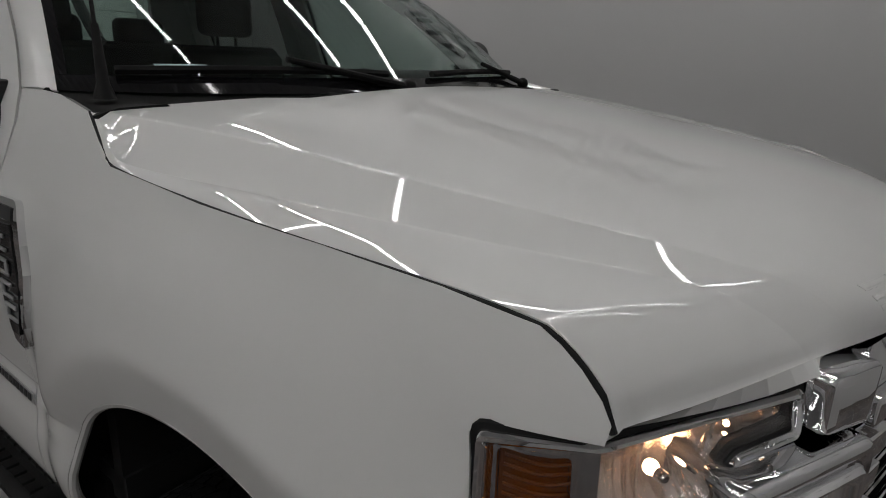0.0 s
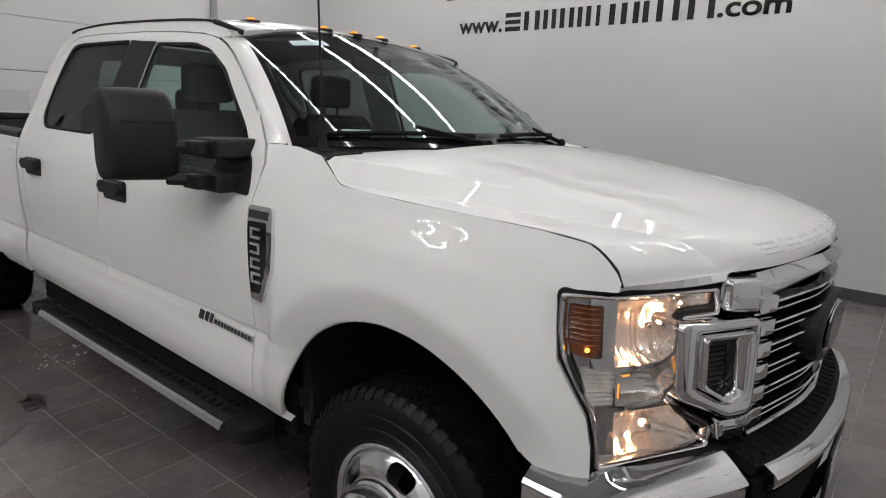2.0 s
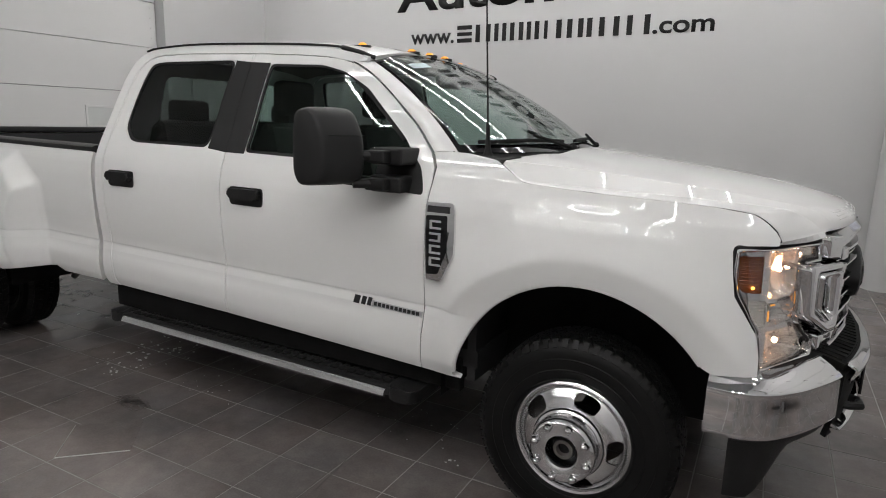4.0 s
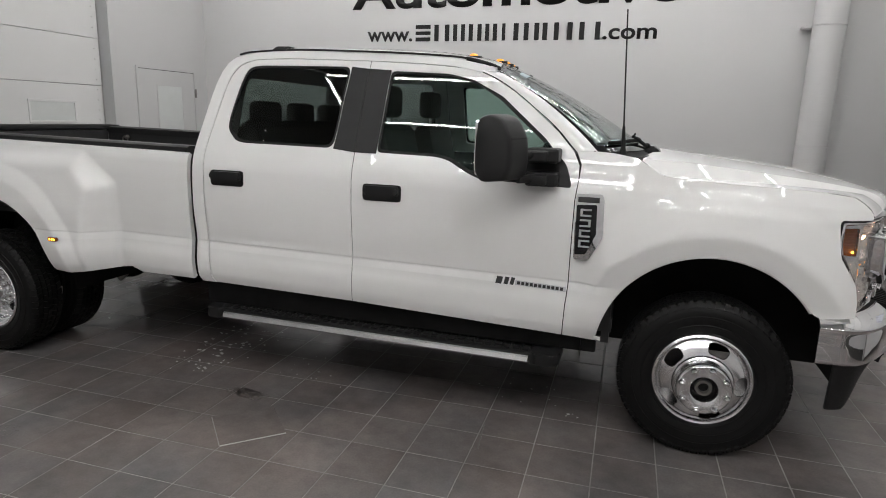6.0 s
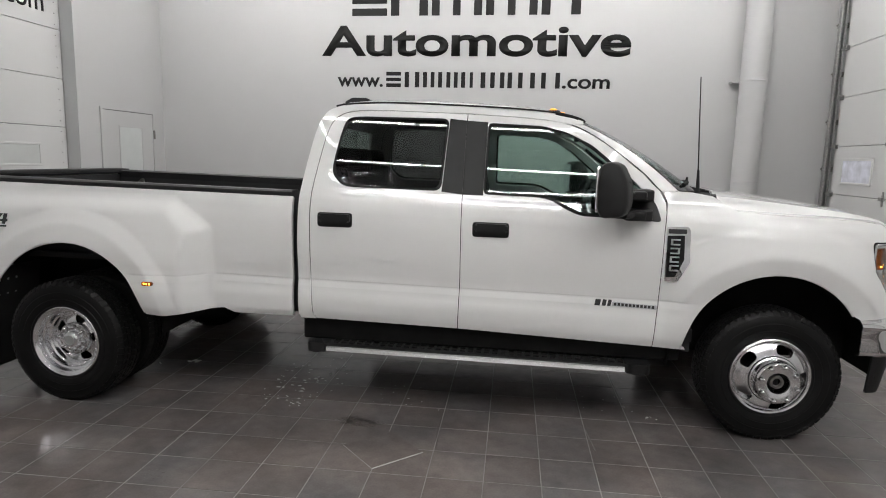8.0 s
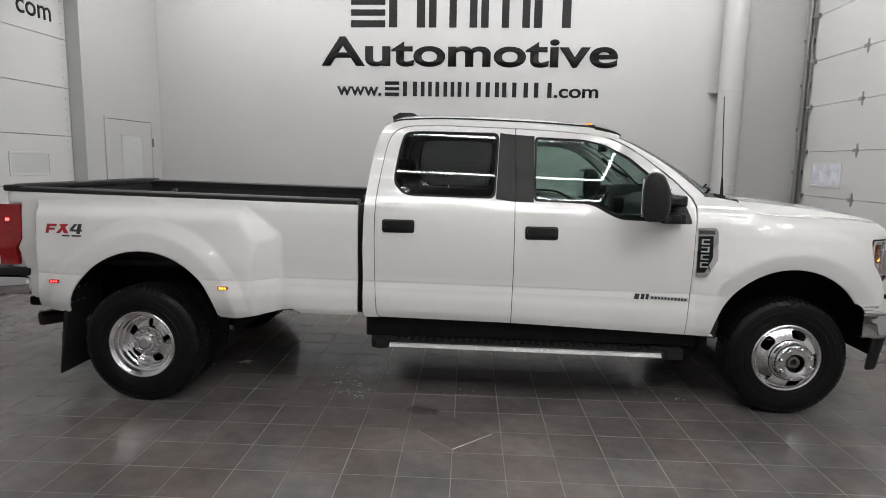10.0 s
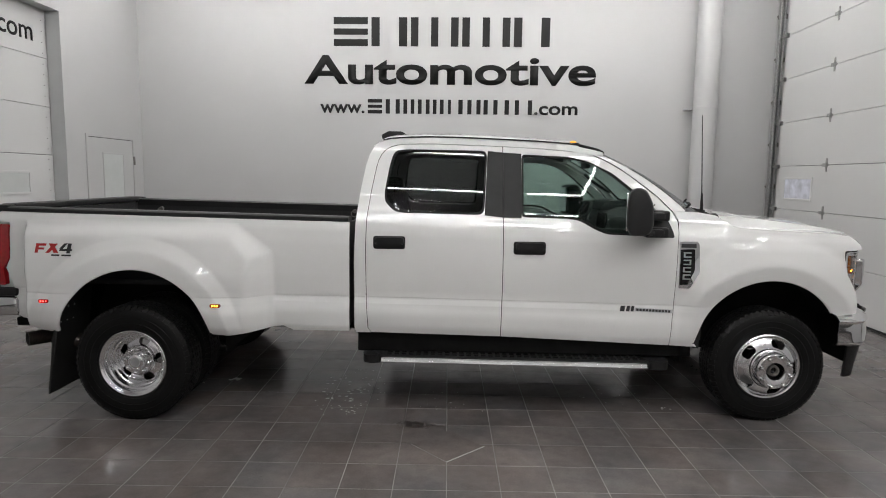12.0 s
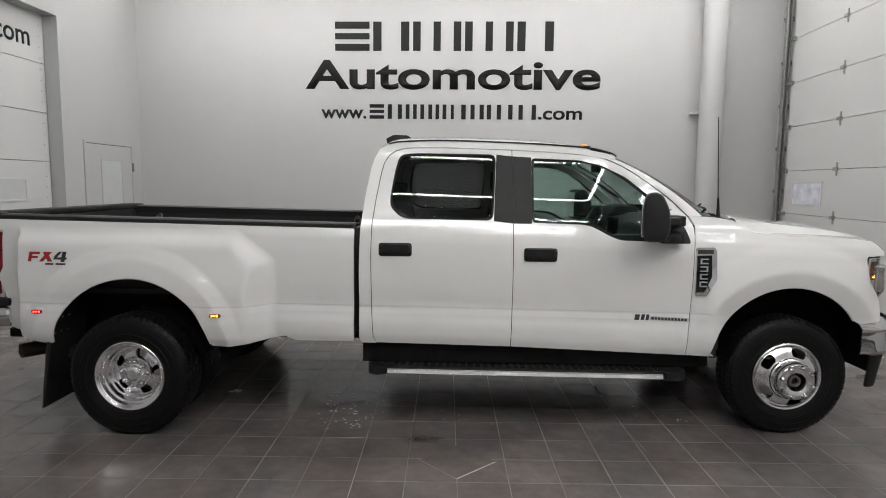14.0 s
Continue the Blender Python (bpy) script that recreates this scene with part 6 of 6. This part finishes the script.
# grab handles and pillars inside
for side in (-1, 1):
    bm = bmesh.new()
    pts = [Vector(wsF(0.30 + 0.4 * k / 6, 0.07)) + Vector((-0.05 - 0.03 * math.sin(math.pi * k / 6), 0, -0.05)) for k in range(7)]
    tube(bm, [Vector((p.x, side * abs(p.y), p.z)) for p in pts], 0.014, 8)
    part("grab_handle", bm, DASH, TRUCK, "grey pillar grab handle", True)
    part("inner_door", boxed(-2.80, -0.70, min(side * 0.88, side * 0.93), max(side * 0.88, side * 0.93), 0.64, 1.36, 0.01), DASH, TRUCK)

# cargo bed
part("bed_floor", boxed(-5.47, -3.0, -0.93, 0.93, 0.90, 0.935), LINER, TRUCK, "black sprayed bed floor")
part("bed_front", boxed(-3.03, -2.998, -0.93, 0.93, 0.62, 1.375, 0.005), LINER, TRUCK, "black bed front panel")
for side in (-1, 1):
    part("bed_inner_side", boxed(-5.46, -3.03, min(side * 0.845, side * 0.875), max(side * 0.845, side * 0.875), 0.93, 1.405, 0.005), LINER, TRUCK, "black bed inner side")
    bm = bmesh.new()
    n = 24
    rows = []
    for k in range(n + 1):
        x = -3.0 - 2.50 * k / n
        z = 1.385 + 0.0152 * (-(x + 3.0))
        rows.append([bm.verts.new((x, side * y, z + dz)) for y, dz in ((0.990, 0.004), (0.987, 0.026), (0.970, 0.036), (0.870, 0.036), (0.842, 0.026), (0.842, -0.03), (0.95, -0.02))])
    for a, b in zip(rows, rows[1:]):
        for k in range(7):
            bm.faces.new((a[k], a[(k + 1) % 7], b[(k + 1) % 7], b[k]))
    bm.faces.new(rows[0])
    bm.faces.new(list(reversed(rows[-1])))
    part("rail_cap", bm, BLACK, TRUCK, "black bed rail cap", True)
    for x in (-3.25, -5.2):
        bm = bmesh.new()
        tube(bm, [(x, side * 0.83, 1.36), (x, side * 0.795, 1.36)], 0.02, 10)
        tube(bm, [(x + 0.03 * math.cos(k * math.pi / 6), side * 0.79, 1.335 + 0.03 * math.sin(k * math.pi / 6)) for k in range(12)], 0.006, 6, True)
        part("tie_down", bm, STEEL, TRUCK, "steel tie-down ring", True)
# tailgate
part("tailgate", boxed(-5.545, -5.465, -0.90, 0.90, 0.74, 1.425, 0.02, 3), PAINT, TRUCK, "white tailgate with black cap", True)
part("tailgate_liner", boxed(-5.464, -5.452, -0.84, 0.84, 0.93, 1.42, 0.003), LINER, TRUCK, "black tailgate liner")
part("tailgate_cap", boxed(-5.56, -5.44, -0.90, 0.90, 1.426, 1.475, 0.012, 2), BLACK, TRUCK, "black tailgate cap", True)
for side in (-1, 1):
    part("bed_corner", boxed(-5.56, -5.46, min(side * 0.90, side * 0.965), max(side * 0.90, side * 0.965), 0.66, 1.43, 0.02, 2), PAINT, TRUCK, "", True)
    part("corner_cap", boxed(-5.57, -5.44, min(side * 0.895, side * 0.985), max(side * 0.895, side * 0.985), 1.425, 1.47, 0.012, 2), BLACK, TRUCK, "", True)
# rear bumper and exhaust
RB = part("rear_bumper", boxed(-5.76, -5.388, -1.03, 1.03, 0.672, 0.812, 0.03, 3), CHROME, TRUCK, "chrome rear step bumper", True)
part("step_pad", boxed(-5.75, -5.392, -1.025, 1.025, 0.815, 0.872, 0.015, 2), BLACK, RB, "black step pad", True)
part("hitch_step", boxed(-5.46, -5.28, -0.95, 0.95, 0.58, 0.645, 0.01), VOID, RB)
for q in ((-5.35, -1.00, 0.495), (-5.17, -0.985, 0.455)):
    bm = bmesh.new()
    ax = [(q[0] + 0.24, q[1] + 0.20, q[2]), (q[0] + 0.085, q[1] + 0.10, q[2]), (q[0], q[1], q[2])]
    tube(bm, ax, 0.052, 20)
    ex = part("exhaust_tip", bm, RUST, TRUCK, "dark heat-stained exhaust tip", True)
    # flat dark disc paints the shade inside the pipe end
    bm = bmesh.new()
    d = (Vector(ax[2]) - Vector(ax[1])).normalized()
    tube(bm, [Vector(ax[2]) + d * 0.0005, Vector(ax[2]) + d * 0.002], 0.043, 20)
    part("bore", bm, VOID, ex)

# frame, axles and underbody
bm = bmesh.new()
for y in (-0.47, 0.47):
    box(bm, -5.5, 0.85, y - 0.045, y + 0.045, 0.50, 0.68)
for x in (0.55, -0.9, -2.3, -3.6, -5.2):
    box(bm, x - 0.05, x + 0.05, -0.47, 0.47, 0.53, 0.64)
FRM = part("chassis_frame", bm, VOID, TRUCK, "black chassis frame")
for x in (0.0, -4.47):
    bm = bmesh.new()
    tube(bm, [(x, -0.98, 0.385), (x, 0.98, 0.385)], 0.055, 16)
    bmesh.ops.create_icosphere(bm, subdivisions=3, radius=0.17, matrix=Matrix.Translation((x, 0.25 if x == 0 else 0, 0.385)))
    part("axle", bm, VOID, TRUCK, "black solid axle", True)
for y in (-0.47, 0.47):
    bm = bmesh.new()
    tube(bm, [(-3.75, y, 0.56), (-4.1, y, 0.47), (-4.47, y, 0.45), (-4.9, y, 0.50), (-5.2, y, 0.60)], 0.035, 8)
    part("leaf_spring", bm, VOID, FRM, "", True)
    bm = bmesh.new()
    pts = [(0.02 + 0.06 * math.cos(k * 0.7), y * 1.12 + 0.06 * math.sin(k * 0.7), 0.46 + 0.0055 * k) for k in range(60)]
    tube(bm, pts, 0.011, 6)
    part("coil_spring", bm, STEEL, FRM, "", True)
    bm = bmesh.new()
    tube(bm, [(0.22, y * 1.15, 0.36), (0.15, y * 1.05, 0.90)], 0.028, 10)
    tube(bm, [(-3.98, y * 1.3, 0.40), (-3.75, y * 1.2, 0.62)], 0.025, 10)
    part("damper", bm, STEEL, FRM, "", True)
bm = bmesh.new()
box(bm, -2.6, -0.9, -0.35, 0.35, 0.42, 0.60, 0.03)
box(bm, -3.9, -3.05, -0.70, -0.38, 0.55, 0.68, 0.04)
box(bm, -0.4, 0.7, -0.45, 0.45, 0.55, 1.2, 0.03)
tube(bm, [(-3.2, -0.62, 0.60), (-3.75, -0.66, 0.555), (-3.80, -0.74, 0.56)], 0.03, 8)
part("driveline", bm, VOID, TRUCK, "dark engine and tank under the body")
part("radiator_core", boxed(0.62, 0.72, -0.62, 0.62, 0.75, 1.20), VOID, TRUCK)


# ---- wheels ----
def tyre_mesh(R=0.408, W=0.245, rim=0.226):
    """Tyre about the y axis, outer face towards -y, with tread blocks and shoulder lugs."""
    bm = bmesh.new()
    h = W / 2
    prof = [(rim, -h + 0.028), (rim + 0.012, -h + 0.014), (rim + 0.020, -h + 0.010), (rim + 0.024, -h + 0.013), (rim + 0.045, -h + 0.004), (rim + 0.062, -h + 0.0005), (rim + 0.065, -h + 0.004), (rim + 0.085, -h + 0.001), (rim + 0.105, -h + 0.001), (rim + 0.108, -h + 0.0045), (rim + 0.120, -h + 0.005), (R - 0.035, -h + 0.012), (R - 0.016, -h + 0.024), (R - 0.009, -h + 0.038),
            (R - 0.008, 0.0), (R - 0.009, h - 0.038), (R - 0.016, h - 0.024), (R - 0.035, h - 0.012), (rim + 0.085, h), (rim + 0.02, h - 0.008), (rim, h - 0.028), (rim - 0.02, 0.0)]
    lathe(bm, prof, 72, True)
    return bm


def tread_bm(R=0.408, W=0.245):
    bm = bmesh.new()
    n = 60
    for k in range(n):
        for row, (y0, y1, off, rr) in enumerate(((-0.088, -0.056, 0.0, 0.0), (-0.049, -0.019, 0.5, 0.0), (-0.013, 0.013, 0.0, 0.0), (0.019, 0.049, 0.5, 0.0), (0.056, 0.088, 0.0, 0.0))):
            a0 = 2 * math.pi * (k + off + 0.08) / n
            a1 = 2 * math.pi * (k + off + 0.88) / n
            sk = 0.012 if row % 2 else -0.012
            vs = []
            for rad in (R - 0.014, R):
                for a, y, d in ((a0, y0, sk), (a1, y0, sk), (a1, y1, -sk), (a0, y1, -sk)):
                    vs.append(bm.verts.new((rad * math.cos(a + d), y, rad * math.sin(a + d))))
            bm.faces.new(vs[4:8])
            for i in range(4):
                bm.faces.new((vs[i], vs[(i + 1) % 4], vs[4 + (i + 1) % 4], vs[4 + i]))
        # shoulder lugs
        for sgn in (-1, 1):
            a0, a1 = 2 * math.pi * (k + 0.1) / n, 2 * math.pi * (k + 0.62) / n
            vs = []
            for lift in (-0.004, 0.001):
                for a, rad, y in ((a0, R - 0.004, 0.090), (a1, R - 0.004, 0.090), (a1, R - 0.032, 0.1125), (a0, R - 0.032, 0.1125)):
                    vs.append(bm.verts.new(((rad + lift) * math.cos(a), sgn * (y + lift), (rad + lift) * math.sin(a))))
            bm.faces.new(vs[4:8])
            for i in range(4):
                bm.faces.new((vs[i], vs[(i + 1) % 4], vs[4 + (i + 1) % 4], vs[4 + i]))
    return bm


def slot_ring(bm, r0, r1, r2, y0, y1, y2, n=5, half=15.5, thick=0.012):
    """A dished disc between radius r0 and r2, with n rounded slots cut about radius r1; the dish runs y0..y2."""
    seg = 24
    per = 360.0 / n
    dish = curve([(r0, y0), (r1, y1), (r2, y2)])
    hw, hr = half, (r2 - r0) * 0.36
    for k in range(n):
        mid = k * per + 90 + 18
        slot, outer = [], []
        for i in range(seg):
            t = 2 * math.pi * i / seg
            c, s = math.cos(t), math.sin(t)
            sq = lambda q: math.copysign(abs(q) ** 0.62, q)
            slot.append((mid + hw * sq(c), r1 + hr * sq(s)))
            m = max(abs(c), abs(s))
            uc, us = c / m, s / m
            outer.append((mid + per / 2 * uc, r1 + (us * (r2 - r1) if us > 0 else us * (r1 - r0))))
        mids = [((a[0] + b[0]) / 2, (a[1] + b[1]) / 2) for a, b in zip(slot, outer)]

        def place(p, d=0.0):
            a = radians(p[0])
            return (p[1] * math.cos(a), dish(p[1]) + d, p[1] * math.sin(a))
        rings = [[bm.verts.new(place(p, thick)) for p in slot], [bm.verts.new(place(p)) for p in slot], [bm.verts.new(place(p)) for p in mids], [bm.verts.new(place(p)) for p in outer]]
        for p, q in zip(rings, rings[1:]):
            for i in range(seg):
                bm.faces.new((p[i], p[(i + 1) % seg], q[(i + 1) % seg], q[i]))
    bmesh.ops.remove_doubles(bm, verts=bm.verts[:], dist=0.0006)


TYRE = part("tyre_draft", tyre_mesh(), RUBBER, None, "", True)
TREAD = part("tread_draft", tread_bm(), RUBBER, None)
tyre_me, tread_me = TYRE.data, TREAD.data
bpy.data.objects.remove(TYRE)
bpy.data.objects.remove(TREAD)


def wheel(x, y, side, dish, label, face=True):
    """One wheel at x, y of the truck; dish > 0 bulges outward (front), < 0 is sunken (outer rear)."""
    w = new("wheel", bpy.data.meshes.new("wheel_hub_core"))
    bm = bmesh.new()
    lathe(bm, [(0.0, 0.03), (0.09, 0.03), (0.09, 0.06), (0.0, 0.06)], 24)
    bm.to_mesh(w.data)
    bm.free()
    w.data.materials.append(VOID)
    w.parent = TRUCK
    w["label"] = label
    w.matrix_basis = Matrix.Translation((x, y, 0.396)) @ (Matrix.Rotation(math.pi, 4, "Z") if side > 0 else Matrix.Identity(4)) @ Matrix.Rotation(radians(37 if dish > 0 else 31), 4, "Y")
    part("tyre", tyre_me, None, w, "black all-season tyre")
    part("tread", tread_me, None, w, "blocky tread")
    lip = -0.110
    if not face:
        bm = bmesh.new()
        lathe(bm, [(0.232, 0.09), (0.20, 0.08), (0.195, -0.06), (0.232, -0.10)], 40)
        part("rim", bm, STEEL, w, "", True)
        return w
    bm = bmesh.new()
    if dish > 0:
        lathe(bm, [(0.200, 0.10), (0.208, -0.06), (0.213, -0.085), (0.221, lip + 0.003), (0.230, lip), (0.236, lip + 0.004), (0.236, lip + 0.016), (0.225, lip + 0.022)], 72)
        slot_ring(bm, 0.132, 0.178, 0.214, lip - 0.030, lip - 0.016, lip + 0.014, 5, 16.0)
        lathe(bm, [(0.133, lip - 0.030), (0.139, lip - 0.028), (0.143, lip - 0.036)], 72)
    else:
        lathe(bm, [(0.236, lip + 0.020), (0.236, lip + 0.004), (0.230, lip), (0.221, lip + 0.003), (0.214, lip + 0.013), (0.206, lip + 0.017), (0.201, lip + 0.050), (0.190, lip + 0.055), (0.184, lip + 0.088), (0.174, lip + 0.096), (0.168, lip + 0.128)], 72)
        slot_ring(bm, 0.092, 0.134, 0.169, lip + 0.112, lip + 0.118, lip + 0.129, 5, 15.5)
    part("rim", bm, ALLOY, w, "polished aluminium rim with oval holes", True)
    # hub, ring of nuts and centre bore
    bm = bmesh.new()
    if dish > 0:
        f = lip - 0.118
        lathe(bm, [(0.138, lip - 0.020), (0.139, lip - 0.044), (0.131, lip - 0.050), (0.129, f + 0.022), (0.124, f + 0.006), (0.117, f), (0.070, f), (0.064, f + 0.004), (0.061, f + 0.070)], 60)
        part("hub", bm, ALLOY, w, "polished hub cover", True)
        # black ring paints the shade of a groove round the hub
        bm = bmesh.new()
        lathe(bm, [(0.1395, lip - 0.022), (0.1400, lip - 0.030), (0.1395, lip - 0.040)], 60)
        part("hub_groove_shade", bm, TRIM, w, "", True)
        bm = bmesh.new()
        lathe(bm, [(0.061, f + 0.070), (0.052, f + 0.070), (0.048, f + 0.046), (0.0, f + 0.044)], 40)
        part("hub_bore", bm, GLOSSBLACK, w, "dark locking hub", True)
        bm = bmesh.new()
        lathe(bm, [(0.040, f + 0.045), (0.038, f + 0.024), (0.026, f + 0.022), (0.024, f + 0.045)], 32)
        part("lock_dial", bm, STEEL, w, "", True)
        nr = 0.105
    else:
        f = lip + 0.042
        lathe(bm, [(0.108, lip + 0.116), (0.108, lip + 0.088), (0.103, lip + 0.080), (0.060, lip + 0.077), (0.058, f + 0.014), (0.053, f + 0.004), (0.046, f), (0.020, f - 0.002), (0.0, f - 0.002)], 60)
        part("hub", bm, ALLOY, w, "polished hub cap", True)
        bm = bmesh.new()
        lathe(bm, [(0.034, f - 0.0008), (0.032, f - 0.004), (0.0, f - 0.004)], 32)
        part("cap_plate", bm, SILVER, w, "", True)
        nr = 0.083
        f = lip + 0.079
    nut = bmesh.new()
    lathe(nut, [(0.0, -0.028), (0.008, -0.027), (0.0135, -0.021), (0.0155, -0.012), (0.0165, 0.0), (0.0195, 0.002)], 12)
    nme = bpy.data.meshes.new("lug_nut")
    bmesh.ops.recalc_face_normals(nut, faces=nut.faces)
    nut.to_mesh(nme)
    nut.free()
    nme.materials.append(CHROME)
    nme.shade_smooth()
    for k in range(8):
        a = 2 * math.pi * (k + 0.5) / 8
        ob = new("lug_nut", nme)
        ob.parent = w
        ob.matrix_basis = Matrix.Translation((nr * math.cos(a), f, nr * math.sin(a)))
    return w


for side in (-1, 1):
    wheel(0.004, side * 0.900, side, 1, "front wheel with bulging polished rim")
    wheel(-4.462, side * 1.120, side, -1, "outer rear wheel with sunken polished rim")
    wheel(-4.47, side * 0.765, side, -1, "inner rear wheel behind the outer one", False)


# ---- marks on the floor ----
def floor_plate():
    """A square steel-edged tile set cornerwise."""
    c = Vector((-2.294, -1.515))
    p = root("floor_plate", pose(c.x, c.y, FZ, 0, 0, 45), "square tiled access plate with pale metal edging in the floor", "floor plate")
    h = 0.165
    part("plate", boxed(-h, h, -h, h, 0.0002, 0.0022, 0.0008, 1), TILE, p)
    part("edging", boxed(-h, h, -h - 0.008, -h, 0.0002, 0.0030, 0.0008, 1), CHIP, p, "pale metal edging")
    part("edging", boxed(-h - 0.005, -h, -h - 0.008, h, 0.0002, 0.0026, 0.0008, 1), GROUT, p, "dull metal edging")


floor_plate()


def blot(x, y, rx, ry, name, label, mat, n, rmin, rmax, kind="stuff"):
    """Many small flat scraps strewn in an ellipse."""
    bm = bmesh.new()
    for _ in range(n):
        a, q = random.uniform(0, 6.283), math.sqrt(random.random())
        px, py = x + rx * q * math.cos(a), y + ry * q * math.sin(a)
        r = random.uniform(rmin, rmax) * (1.15 - 0.7 * q)
        k = random.randint(5, 8)
        t = random.uniform(0, 6.283)
        ring = []
        for i in range(k):
            d = r * random.uniform(0.55, 1.2)
            b = t + 2 * math.pi * i / k
            ring.append((px + d * math.cos(b) * random.uniform(0.8, 1.6), py + d * math.sin(b)))
        prism(bm, ring, XY, FZ + 0.0008, FZ + 0.0022)
    return tagged(part(name, bm, mat), label, "floor mark", kind=kind)


blot(-2.53, -1.20, 0.15, 0.07, "floor_stain", "dark worn patch on the tiles", STAIN, 110, 0.004, 0.018)
blot(-3.40, -2.02, 0.10, 0.06, "floor_stain", "faint dark specks on the tiles", STAIN, 20, 0.003, 0.009)
blot(-3.12, -0.55, 0.30, 0.55, "grit", "pale grit dropped beside the truck", GRIT, 80, 0.004, 0.017)
blot(-2.25, -0.75, 0.35, 0.25, "grit", "pale grit under the running board", GRIT, 16, 0.003, 0.008)
blot(-4.14, -0.36, 0.07, 0.05, "grit", "thin pale flakes beside the rear wheel", GRIT, 4, 0.020, 0.034)
blot(-4.38, -0.47, 0.03, 0.02, "grit", "thin pale flakes beside the rear wheel", GRIT, 2, 0.014, 0.022)
blot(-0.67, -0.76, 0.04, 0.03, "grit", "thin pale flakes beside the front wheel", GRIT, 5, 0.006, 0.012)
blot(-1.0, -0.55, 0.3, 0.2, "grit", "pale grit under the running board", GRIT, 14, 0.003, 0.008)
bm = bmesh.new()
prism(bm, [(-1.115, -1.02), (-1.108, -1.02), (-1.070, -1.30), (-1.078, -1.30)], XY, FZ + 0.0006, FZ + 0.0018)
tagged(part("floor_crack", bm, STAIN), "dark open joint between two tiles", "floor mark")

floor_tiles()
